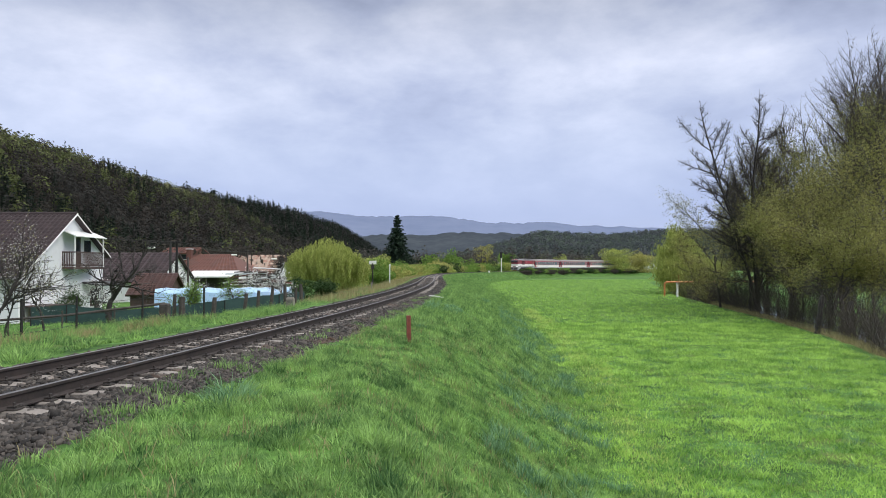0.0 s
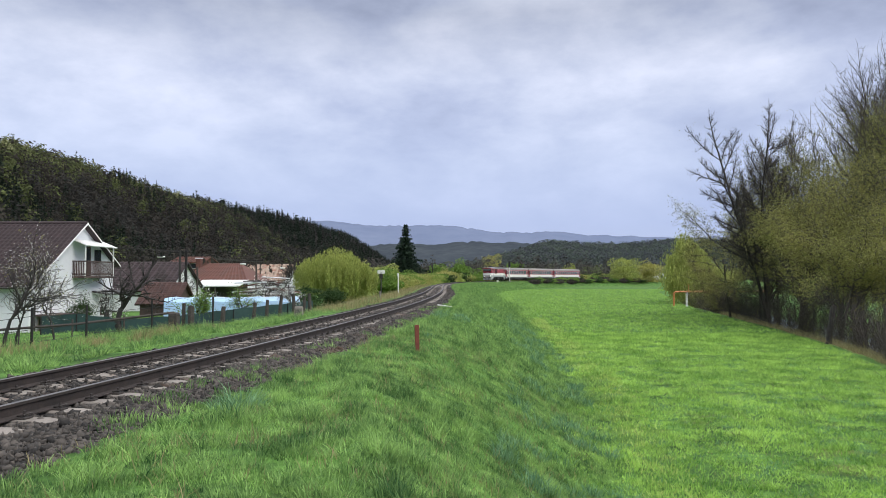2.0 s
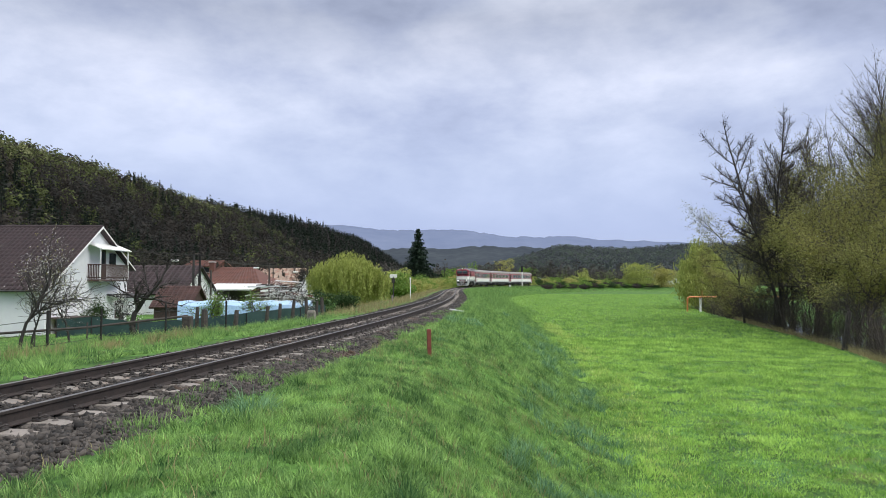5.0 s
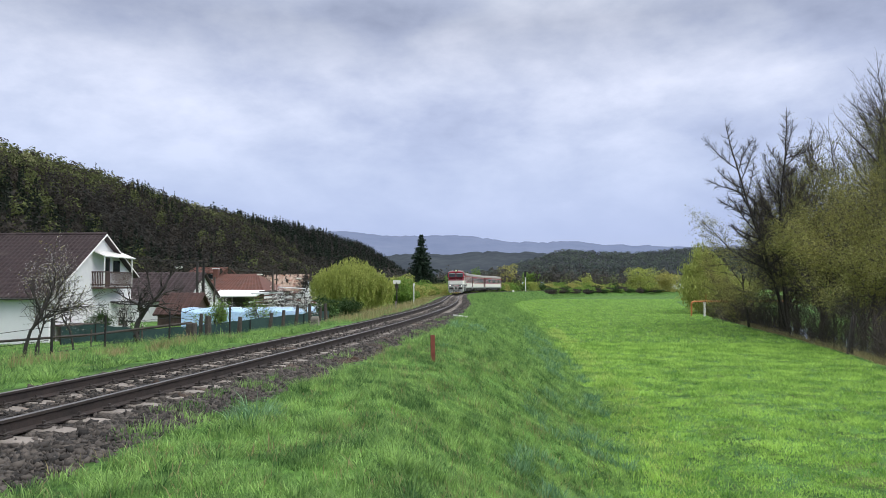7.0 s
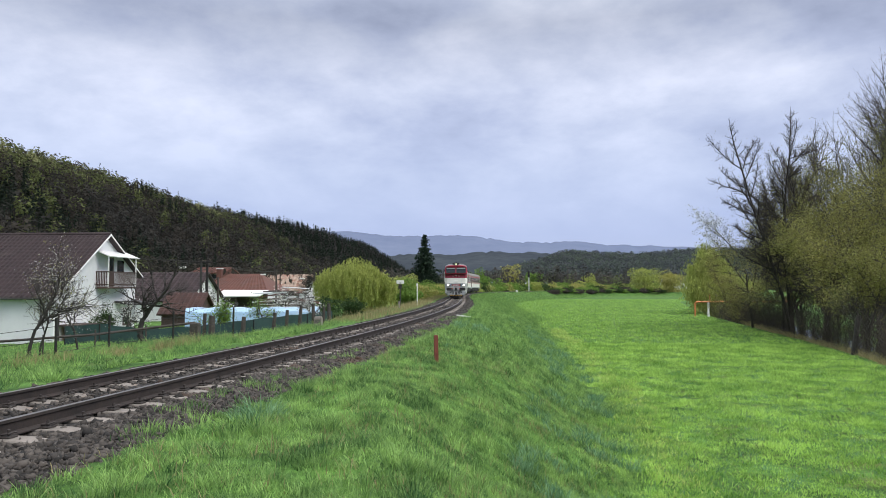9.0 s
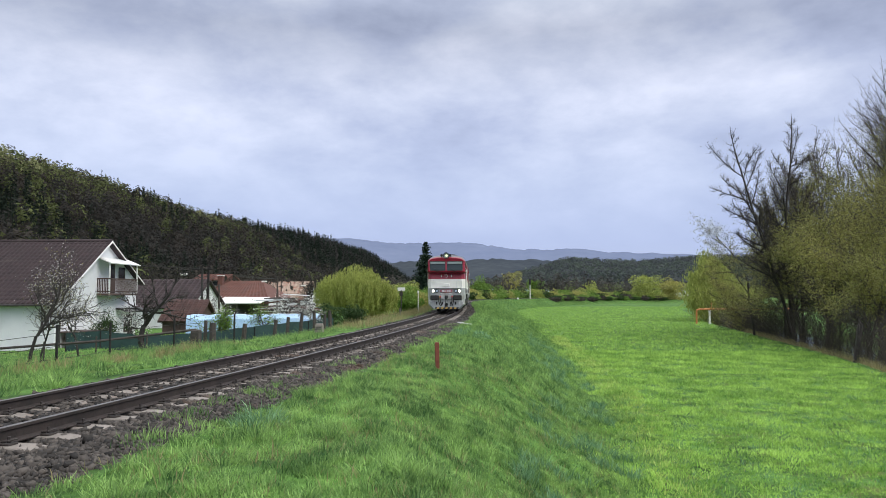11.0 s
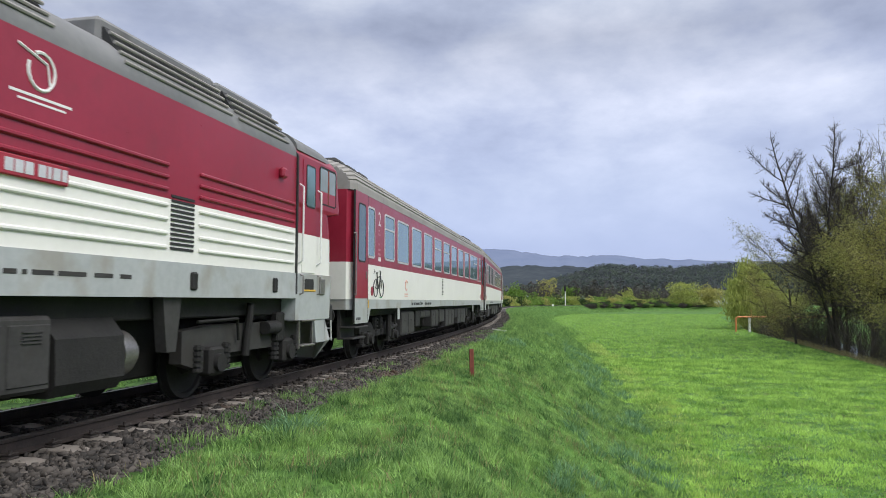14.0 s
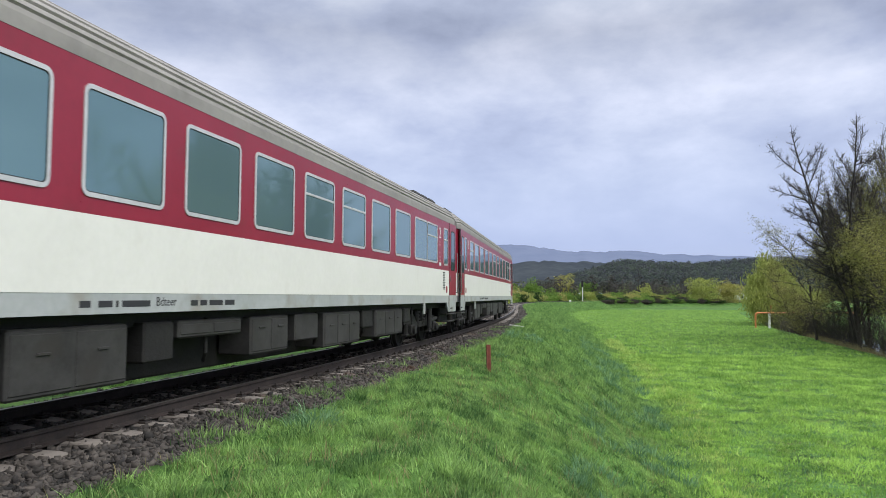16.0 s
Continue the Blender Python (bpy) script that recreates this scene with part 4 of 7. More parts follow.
def locomotive():
    L = thing("diesel_locomotive", "red white and grey diesel locomotive with lit headlamps", "locomotive")
    hw, cab0, cab1 = 1.45, 5.85, 7.9
    # main body between the cabs
    def band(name, z0, z1, x, material, label):
        return part(name, Shape().box(-x, x, -cab0, cab0, z0, z1), material, L, label)
    band("frame_band", 1.43, 1.84, hw + 0.02, "grey", "pale grey frame band")
    side_w = band("white_body", 1.84, 2.56, hw, "cream", "off-white body side")
    side_r = band("red_body", 2.56, 3.72, hw, "red", "wine-red body side")
    arc = [(hw * math.cos(radians(a)) ** 0.7, 3.72 + 0.6 * math.sin(radians(a))) for a in range(0, 86, 5)] + [(0.0, 4.32)]
    ring = arc + [(-x, z) for x, z in reversed(arc[:-1])]
    roof = part("roof", Shape().loft([[(x, -cab0, z) for x, z in ring], [(x, cab0, z) for x, z in ring]]), "roof_dark", L, "grey rounded engine-room roof", smooth=True)
    part("exhaust_cowl", Shape().prism([(-4.3, 4.25), (-3.9, 4.5), (-2.6, 4.54), (-2.0, 4.25)], "x", -0.5, 0.5), "under", roof, "sooty exhaust cowl")
    for y0, y1 in ((-1.95, 0.1), (1.1, 3.65), (3.75, 5.6)):
        v = Shape().box(-1.1, 1.1, y0, y1, 3.95, 4.42, 0.05)
        cowl = part("roof_intake", v, "roof_dark", roof, "grey roof housing with side louvres")
        for sx in (-1, 1):
            g = Shape().prism([(sx * 1.4, 3.86), (sx * 1.13, 4.3), (sx * 1.05, 4.3), (sx * 1.25, 3.86)], "y", y0 + 0.06, y1 - 0.06)
            part("louvre_opening", g, "black", cowl)
            sl = Shape()
            for k in range(4):
                z = 3.9 + 0.11 * k
                x = 1.42 - 0.07 * k
                sl.tube([(sx * x, y0 + 0.05, z), (sx * x, y1 - 0.05, z)], 0.02, 6)
            part("louvre_slat", sl, "roof", cowl)
    for y in (-6.3, -5.6, 0.5, 2.2, 3.6, 5.7):
        eyes = Shape().tube([(0.7, y + 0.16 * math.cos(radians(a)), 4.2 + 0.15 * math.sin(radians(a))) for a in range(0, 181, 30)], 0.02, 6)
        part("lifting_eye", eyes, "black", roof, "black lifting loop")
    for sx in (-1, 1):
        # pressed ribs
        for y0, y1 in ((-5.55, -4.72), (-1.95, 2.0), (2.72, 5.75)):
            for k, z in enumerate((1.98, 2.14, 2.3, 2.46)):
                part("pressed_rib", Shape().box(*sorted((sx * (hw - 0.01), sx * (hw + 0.032))), y0, y1, z, z + 0.05, 0.015), "cream", side_w)
            for k, z in enumerate((2.64, 2.78, 2.92)):
                part("pressed_rib", Shape().box(*sorted((sx * (hw - 0.01), sx * (hw + 0.032))), y0, y1, z, z + 0.05, 0.015), "red", side_r)
        # air filter doors with vertical slats
        for y0, y1 in ((-4.62, -3.4), (-3.3, -2.08)):
            fr = part("filter_door", side_panel(hw, sx, y0, y1, 2.33, 3.66, 0.02, 0.012), "black", L, "tall louvred filter door")
            up, low = Shape(), Shape()
            n = 16
            for k in range(n):
                y = y0 + 0.07 + (y1 - y0 - 0.14) * (k + 0.5) / n
                up.box(*sorted((sx * hw, sx * (hw + 0.018))), y - 0.018, y + 0.018, 2.6, 3.62)
                low.box(*sorted((sx * hw, sx * (hw + 0.018))), y - 0.018, y + 0.018, 2.37, 2.6)
            part("slats", up, "maroon", fr, "dark maroon slats")
            part("lower_slats", low, "dirty_cream", fr, "dirty tan lower slats")
            part("door_frame", side_ring(hw, sx, y0, y1, 2.33, 3.66, 0.03, 0.03, 0.02), "maroon", fr)
            hd = Shape().tube([(sx * (hw + 0.03), y1 - 0.04, 3.1), (sx * (hw + 0.09), y1 - 0.04, 3.12), (sx * (hw + 0.09), y1 - 0.04, 3.3), (sx * (hw + 0.03), y1 - 0.04, 3.32)], 0.014, 6)
            part("handle", hd, "alu", fr)
        g = Shape()
        for k in range(12):
            g.box(*sorted((sx * (hw - 0.005), sx * (hw + 0.012))), 2.08, 2.6, 1.98 + 0.055 * k, 2.01 + 0.055 * k)
        part("vent_grille", g, "black", L, "louvred vent")
        for y in (-5.25, 5.2):
            lb = Shape().box(*sorted((sx * hw, sx * (hw + 0.1))), y - 0.09, y + 0.09, 3.28, 3.44, 0.03)
            part("side_lamp", lb, "red", L, "small red side lamp housing")
        for y in (-4.5, -1.9, 2.6, 5.0):
            hk = Shape().box(*sorted((sx * (hw + 0.01), sx * (hw + 0.05))), y - 0.08, y + 0.08, 1.52, 1.74, 0.02)
            part("frame_hook", hk, "under", L)
        # between the bogies: battery box, fuel tank, air tanks
        bt = part("battery_box", Shape().box(*sorted((sx * 0.6, sx * 1.38)), -0.95, 0.25, 0.5, 1.24, 0.04), "box_grey", L, "grey battery box with two doors")
        dr = Shape()
        for y0 in (-0.9, -0.32):
            dr.box(*sorted((sx * 1.37, sx * 1.395)), y0, y0 + 0.52, 0.58, 1.16, 0.01)
            for k in range(4):
                dr.box(*sorted((sx * 1.39, sx * 1.41)), y0 + 0.15, y0 + 0.4, 0.98 + 0.035 * k, 0.995 + 0.035 * k)
        part("box_door", dr, "box_grey", bt)
        part("warning_mark", Shape().prism([(-0.8, 0.72), (-0.66, 0.72), (-0.73, 0.84)], "x", sx * 1.39, sx * 1.4), "yellow", bt)
        tank = [(0.7, 0.42), (1.3, 0.42), (1.4, 0.55), (1.38, 1.0), (1.22, 1.2), (0.7, 1.2)]
        part("fuel_tank", Shape().prism([(sx * a, b) for a, b in tank], "y", 0.28, 1.35), "under", L, "dark fuel tank")
        at = Shape().loft([[(sx * 1.12 + r * math.cos(t), y, 0.78 + r * math.sin(t)) for t in (2 * math.pi * k / 18 for k in range(18))] for y, r in ((1.38, 0.27), (1.6, 0.27), (1.72, 0.2), (1.76, 0.06))])
        part("air_tank", at, "steel", L, "round steel air tank end", smooth=True)
        at = Shape().loft([[(sx * 1.1 + r * math.cos(t), y, 0.8 + r * math.sin(t)) for t in (2 * math.pi * k / 18 for k in range(18))] for y, r in ((-1.75, 0.06), (-1.7, 0.2), (-1.6, 0.25), (-1.1, 0.25))])
        part("air_tank", at, "box_grey", L, smooth=True)
        for y in (-1.9, 2.25):
            jb = Shape().prism([(y - 0.2, 1.43), (y + 0.2, 1.43), (y + 0.1, 0.75), (y - 0.1, 0.75)], "x", sx * 1.25, sx * 1.4)
            part("bracket", jb, "box_grey", L)
    part("underframe", Shape().box(-1.2, 1.2, -7.4, 7.4, 1.15, 1.44, 0.02), "under", L)
    # added dark block closes the see-through underside and gives its shade
    part("engine_sump", Shape().box(-0.6, 0.6, -6.6, 6.6, 0.35, 1.2, 0.03), "under", L)
    loco_bogie(L, -4.75)
    loco_bogie(L, 4.75)
    # plates and markings
    for sx in (-1, 1):
        pl = part("number_plate", Shape().box(*sorted((sx * (hw + 0.005), sx * (hw + 0.045))), -0.62, 0.25, 2.44, 2.62, 0.01), "plate", L, "red number plate with pale bars")
        b = Shape()
        for k, (y, w) in enumerate(((-0.56, 0.1), (-0.44, 0.1), (-0.32, 0.1), (-0.16, 0.1), (-0.04, 0.05), (0.03, 0.1), (0.15, 0.07))):
            b.box(*sorted((sx * (hw + 0.044), sx * (hw + 0.049))), y, y + w, 2.475, 2.585)
        part("plate_bars", b, "alu", pl)
    em = Shape()
    em.tube([(hw + 0.003, -0.12 + 0.17 * math.cos(radians(a)), 3.42 + 0.17 * math.sin(radians(a))) for a in range(-200, 121, 20)], 0.018, 5)
    em.tube([(hw + 0.003, -0.42, 3.6), (hw + 0.003, -0.05, 3.5), (hw + 0.003, 0.0, 3.3)], 0.015, 5)
    em.box(hw, hw + 0.004, -0.5, 0.3, 3.17, 3.195).box(hw, hw + 0.004, -0.4, 0.22, 3.12, 3.14)
    part("emblem", em, "white", L, "white ring emblem with two bars")
    bars = Shape()
    y = -0.9
    for w in (0.12, 0.16, 0.16, 0.06, 0.28, 0.4, 0.0, 0.3, 0.0, 0.2):
        if w:
            bars.box(hw + 0.018, hw + 0.023, y, y + w, 1.62, 1.665)
        y += w + 0.06
    part("frame_marking", bars, "box_grey", L)

    # cabs: the front one is at -y, the rear one is turned round
    for turn in (0, 180):
        def cpart(name, sh, material, parent=None, label="", smooth=False):
            if turn:
                sh.v = [(-x, -y, z) for x, y, z in sh.v]
            else:
                sh.v = [(x, y if y > -cab0 else -cab0 + (y + cab0) * 1.16, z) for x, y, z in sh.v]
            return part(name, sh, material, parent or L, label, smooth)

        def plan(z, yf, wf, side=hw, inset=0.42):
            return [(side, -cab0, z), (side, yf + inset, z), (wf + (side - wf) * 0.75, yf + inset * 0.4, z), (wf, yf, z), (-wf, yf, z), (-wf - (side - wf) * 0.75, yf + inset * 0.4, z), (-side, yf + inset, z), (-side, -cab0, z)]
        nose = cpart("lower_nose", Shape().loft([plan(1.05, -7.82, 1.15, hw + 0.01), plan(1.84, -7.86, 1.18, hw + 0.02)]), "grey", None, "pale grey lower nose")
        white = cpart("white_nose", Shape().loft([plan(1.84, -7.8, 1.18), plan(2.5, -7.78, 1.18)]), "cream", None, "off-white nose panel")
        cpart("red_nose", Shape().loft([plan(2.5, -7.78, 1.18), plan(2.98, -7.66, 1.18)]), "red", None, "wine-red nose panel under the windscreen")
        cab = cpart("cab", Shape().loft([plan(2.93, -7.7, 1.28, hw, 0.3), plan(3.0, -8.04, 1.34, hw + 0.015, 0.22), plan(3.08, -8.07, 1.35, hw + 0.015, 0.22), plan(3.8, -7.95, 1.33, hw, 0.22), plan(3.9, -7.86, 1.25, hw - 0.06, 0.22)]), "red", None, "wine-red cab front and sides")
        brow = [(math.copysign(abs(math.cos(radians(a))) ** 0.55, math.cos(radians(a))), math.sin(radians(a))) for a in range(0, 181, 10)]
        cpart("brow", Shape().loft([[(u * w, y, 3.79 + v * q) for u, v in brow] for y, w, q in ((-7.985, 1.31, 0.19), (-8.0, 1.34, 0.22), (-7.96, 1.385, 0.26), (-7.8, 1.405, 0.31))]), "red", cab, "arched red brow over the windscreens", True)
        arc2 = [(math.copysign(abs(math.cos(radians(a))) ** 0.7, math.cos(radians(a))), math.sin(radians(a))) for a in range(0, 181, 12)]
        cpart("cab_roof", Shape().loft([[(u * hw * k, y, 3.86 + v * q) for u, v in arc2] for y, k, q in ((-7.88, 0.9, 0.2), (-7.6, 0.96, 0.34), (-7.2, 0.985, 0.4), (-cab0 - 0.03, 0.995, 0.44))]), "roof_dark", None, "grey cab roof", True)
        cpart("body_joint", Shape().loft([[(u * (hw + 0.03), y, z) for u, z in ((1, 1.5), (1, 3.75), (0.9, 3.98), (0.6, 4.2), (-0.6, 4.2), (-0.9, 3.98), (-1, 3.75), (-1, 1.5))] for y in (-cab0 - 0.03, -cab0 + 0.02)]), "black", None, "dark body joint")
        lean = 0.165
        for x0, x1 in ((-1.27, -0.06), (0.06, 1.27)):
            fr = cpart("windscreen", front_ring(-8.062, x0, x1, 3.1, 3.79, 0.06, 0.032, 0.022, lean), "black", None, "black-framed windscreen")
            cpart("pane", front_panel(-8.062, x0 + 0.02, x1 - 0.02, 3.12, 3.77, 0.04, 0.012, lean), "cab_glass", fr, "dark glass")
            cpart("sun_blind", front_panel(-8.062 + 0.006, x0 + 0.05, x1 - 0.05, 3.6, 3.75, 0.01, 0.02, lean), "blind", fr, "pale sun blind")
            wp = Shape().tube([(x0 + 0.6, -8.11, 3.1), (x0 + 0.3, -8.085, 3.32)], 0.012, 5).box(x0 + 0.5, x0 + 0.7, -8.12, -8.05, 3.04, 3.09, 0.015)
            cpart("wiper", wp, "black", fr)
        lampb = Shape().tube([(0, -7.95, 4.19), (0, -7.0, 4.19)], 0.225, 20, r2=0.19)
        lh = cpart("roof_headlamp", lampb, "grey", None, "round roof headlamp housing", True)
        cpart("lamp_rim", Shape().loft([[(r * math.cos(t), y, 4.19 + r * math.sin(t)) for t in (2 * math.pi * k / 24 for k in range(24))] for y, r in ((-7.94, 0.225), (-8.0, 0.24), (-8.0, 0.19), (-7.95, 0.185))], caps=False), "black", lh)
        cpart("lamp_glass", Shape().tube([(0, -7.95, 4.19), (0, -7.965, 4.19)], 0.19, 20), "lamp_green" if not turn else "reflector", lh, "large round lamp glass")
        if not turn:
            cpart("lamp_core", Shape().tube([(0.02, -7.96, 4.19), (0.02, -7.972, 4.19)], 0.09, 16), "lamp_warm", lh, "glowing lamp core")
        for x in (-0.36, 0.3):
            hn = Shape().loft([[(x + r * math.cos(t), y, 4.22 + r * math.sin(t)) for t in (2 * math.pi * k / 14 for k in range(14))] for y, r in ((-7.95, 0.1), (-7.88, 0.065), (-7.5, 0.035), (-7.45, 0.05))])
            hn.tube([(x, -7.6, 3.95), (x, -7.6, 4.22)], 0.02, 6)
            cpart("horn", hn, "black", None, "black air horn", True)
        for x, on in ((-1.02, True), (-0.74, False), (0.74, False), (1.02, True)):
            hl = cpart("headlamp", Shape().loft([[(x + r * math.cos(t), y, 1.64 + r * math.sin(t)) for t in (2 * math.pi * k / 20 for k in range(20))] for y, r in ((-7.83, 0.135), (-7.92, 0.135), (-7.93, 0.1), (-7.87, 0.095))], caps=False), "black", None, "round headlamp in a black ring", True)
            cpart("lens", Shape().tube([(x, -7.86, 1.64), (x, -7.89, 1.64)], 0.1, 18), "lamp_on" if on and not turn else "reflector", hl)
        cpart("lamp_hood", Shape().box(-1.1, 1.1, -7.95, -7.8, 1.82, 1.86, 0.012), "grey")
        pl = cpart("number_plate", Shape().box(-0.46, 0.46, -7.9, -7.85, 1.54, 1.74, 0.01), "plate", None, "red number plate with pale bars")
        b = Shape()
        for x, w in ((-0.36, 0.09), (-0.25, 0.09), (-0.14, 0.09), (0.02, 0.09), (0.13, 0.05), (0.2, 0.09), (0.32, 0.07)):
            b.box(x, x + w, -7.905, -7.9, 1.58, 1.7)
        cpart("plate_bars", b, "alu", pl)
        cp = cpart("coupling_plate", Shape().box(-0.45, 0.45, -7.92, -7.83, 0.98, 1.46, 0.02), "grey", None, "grey riveted coupling plate")
        rv = Shape()
        for k in range(8):
            rv.tube([(-0.4 + 0.8 * k / 7, -7.92, 1.43), (-0.4 + 0.8 * k / 7, -7.945, 1.43)], 0.018, 6)
            rv.tube([(-0.4 + 0.8 * k / 7, -7.92, 1.01), (-0.4 + 0.8 * k / 7, -7.945, 1.01)], 0.018, 6)
        for k in range(4):
            for x in (-0.42, 0.42):
                rv.tube([(x, -7.92, 1.08 + 0.09 * k), (x, -7.945, 1.08 + 0.09 * k)], 0.018, 6)
        cpart("rivets", rv, "black", cp)
        hook = Shape().box(-0.05, 0.05, -8.2, -7.85, 1.02, 1.3, 0.03).box(-0.13, 0.13, -7.98, -7.9, 1.08, 1.3, 0.02)
        for x in (-0.07, 0.07):
            hook.tube([(x, -8.12, 1.1), (x, -8.16, 0.75), (x * 0.6, -8.1, 0.5)], 0.025, 6)
        hook.box(-0.12, 0.12, -8.13, -8.07, 0.42, 0.72, 0.03)
        cpart("draw_hook", hook, "black", None, "black coupling hook and screw link")
        for x in (-0.875, 0.875):
            bf = Shape().tube([(x, -7.8, 1.14), (x, -8.1, 1.14)], 0.14, 16)
            hd = cpart("buffer", bf, "steel", None, "steel buffer with a wide dark head", True)
            cpart("buffer_head", Shape().box(x - 0.34, x + 0.34, -8.3, -8.1, 0.95, 1.33, 0.05), "black", hd)
        for x, col in ((-0.58, "yellow"), (-0.45, "hose_red"), (0.45, "hose_red"), (0.58, "black")):
            hs = cpart("brake_hose", Shape().tube([(x, -7.9, 1.2), (x, -8.02, 1.12), (x * 0.98, -8.08, 0.85), (x * 0.86, -8.05, 0.6), (x * 0.75, -8.0, 0.5)], 0.032, 8), "black", None, "black brake hose")
            cpart("hose_tap", Shape().box(x - 0.05, x + 0.05, -8.0, -7.86, 1.14, 1.26, 0.02), col, hs)
        pw = [(-1.2, 1.05), (-1.3, 0.62), (-0.92, 0.26), (0.92, 0.26), (1.3, 0.62), (1.2, 1.05)]
        sh = Shape().loft([[(x, -7.86 - (1.05 - z) * 0.12, z) for x, z in pw], [(x, -7.78 - (1.05 - z) * 0.12, z) for x, z in pw]])
        snow = cpart("snow_plough", sh, "grey", None, "pale grey rail guard with striped lower edge")
        skirt = Shape()
        for sx in (-1, 1):
            skirt.loft([[(sx * 1.19, -7.86, 1.06), (sx * 1.29, -7.92, 0.62), (sx * 0.92, -7.94, 0.26)], [(sx * 1.46, -7.25, 1.06), (sx * 1.44, -7.3, 0.62), (sx * 1.1, -7.6, 0.26)]])
            skirt.prism([(-7.3, 1.06), (-6.75, 1.06), (-6.85, 0.62), (-7.3, 0.62)], "x", sx * 1.36, sx * 1.44)
        cpart("plough_side", skirt, "grey", snow)
        for sx in (-1, 1):
            sd = Shape()
            for k in range(2):
                z = 0.64 + 0.2 * k
                sd.tube([(sx * 1.02, -8.0, z), (sx * 1.3, -7.99, z)], 0.016, 6)
            sd.tube([(sx * 1.02, -8.0, 0.6), (sx * 1.02, -7.96, 1.0)], 0.016, 6).tube([(sx * 1.3, -7.99, 0.6), (sx * 1.3, -7.95, 1.0)], 0.016, 6)
            cpart("front_step", sd, "alu", snow)
        for k in range(11):
            x = -0.92 + 0.167 * k
            s1 = Shape().loft([[(x, -7.958, 0.265), (x + 0.167, -7.958, 0.265), (x + 0.215, -7.945, 0.39), (x + 0.05, -7.945, 0.39)], [(x, -7.95, 0.265), (x + 0.167, -7.95, 0.265), (x + 0.215, -7.93, 0.39), (x + 0.05, -7.93, 0.39)]])
            cpart("warning_stripe", s1, "yellow" if k % 2 else "black", snow)
        for x in (-0.75, -0.32, 0.35, 0.72):
            cpart("plough_slot", front_panel(-7.9, x - 0.05, x + 0.05, 0.58, 0.82, 0.045, 0.012, -0.1), "black", snow)
        # nose fittings
        for x in (-0.4, 0.4):
            cpart("tail_lamp_bracket", Shape().box(x - 0.04, x + 0.04, -7.82, -7.72, 2.66, 2.8, 0.015), "alu")
        emb = Shape().tube([(0.1 * math.cos(radians(a)), -7.755, 2.73 + 0.1 * math.sin(radians(a))) for a in range(-110, 160, 18)], 0.014, 5).tube([(-0.17, -7.75, 2.8), (-0.02, -7.75, 2.8)], 0.012, 5)
        cpart("emblem", emb, "white", None, "white ring emblem")
        cpart("flap", Shape().box(-0.27, 0.27, -7.87, -7.78, 1.98, 2.2, 0.02), "cream", None, "white hinged flap")
        for x in (-1.0, 1.0):
            h = Shape().tube([(x - 0.2, -7.8, 1.9), (x - 0.2, -7.87, 1.92), (x - 0.2, -7.87, 2.33), (x - 0.14, -7.87, 2.38), (x + 0.14, -7.87, 2.38), (x + 0.2, -7.87, 2.33), (x + 0.2, -7.87, 1.92), (x + 0.2, -7.8, 1.9)], 0.016, 6)
            cpart("grab_rail", h, "alu", None, "bent grab rail")
        # cab sides: windows, door, rails, ladder
        for sx in (-1, 1):
            fr = cpart("side_window", side_ring(hw + 0.004, sx, -7.74, -6.88, 3.08, 3.76, 0.09, 0.03, 0.012), "black", None, "sliding cab side window")
            for y0, y1 in ((-7.71, -7.36), (-7.3, -6.91)):
                cpart("pane", side_panel(hw, sx, y0, y1, 3.11, 3.73, 0.05, 0.01), "cab_side_glass", fr, "pale reflecting glass")
            cpart("divider", Shape().box(*sorted((sx * (hw - 0.005), sx * (hw + 0.018))), -7.36, -7.3, 3.1, 3.74, 0.006), "rust_post", fr, "reddish-brown window divider")
            dr = cpart("cab_door", side_panel(hw, sx, -6.72, -6.1, 2.5, 3.76, 0.07, 0.016), "red", None, "red and white cab door")
            cpart("door_foot", side_panel(hw, sx, -6.72, -6.1, 1.86, 2.5, 0.02, 0.015), "cream", dr)
            cpart("door_window", side_panel(hw + 0.012, sx, -6.64, -6.26, 2.98, 3.66, 0.05, 0.01), "coach_glass", dr)
            cpart("door_seal", side_ring(hw + 0.012, sx, -6.66, -6.24, 2.96, 3.68, 0.06, 0.025, 0.012), "black", dr)
            rl = Shape()
            for y in (-6.8, -5.98):
                rl.tube([(sx * hw, y, 3.3), (sx * (hw + 0.08), y, 3.26), (sx * (hw + 0.08), y, 2.05), (sx * hw, y, 2.0)], 0.018, 7)
            cpart("door_rail", rl, "white", dr, "long white handrail")
            cpart("step_recess", side_panel(hw + 0.012, sx, -6.62, -6.22, 1.56, 1.76, 0.04, 0.014), "black", nose)
            ld = Shape()
            for y in (-6.72, -6.12):
                ld.box(*sorted((sx * 1.38, sx * 1.43)), y - 0.025, y + 0.025, 0.55, 1.44, 0.006)
            lad = cpart("ladder", ld, "steel", None, "steel cab ladder with a yellow top rung")
            for z in (0.58, 1.02, 1.55):
                cpart("rung", Shape().box(*sorted((sx * 1.3, sx * 1.48)), -6.72, -6.12, z, z + 0.035, 0.008), "yellow" if z > 1.5 else "steel", lad)
            gr = Shape()
            for y in (-6.8, -6.02):
                gr.tube([(sx * hw, y, 1.5), (sx * (hw + 0.08), y, 1.52), (sx * (hw + 0.08), y, 1.8), (sx * hw, y, 1.83)], 0.016, 6)
            gr.box(*sorted((sx * (hw + 0.01), sx * (hw + 0.05))), -7.12, -6.9, 1.5, 1.78, 0.015)
            cpart("frame_grab", gr, "steel", None)
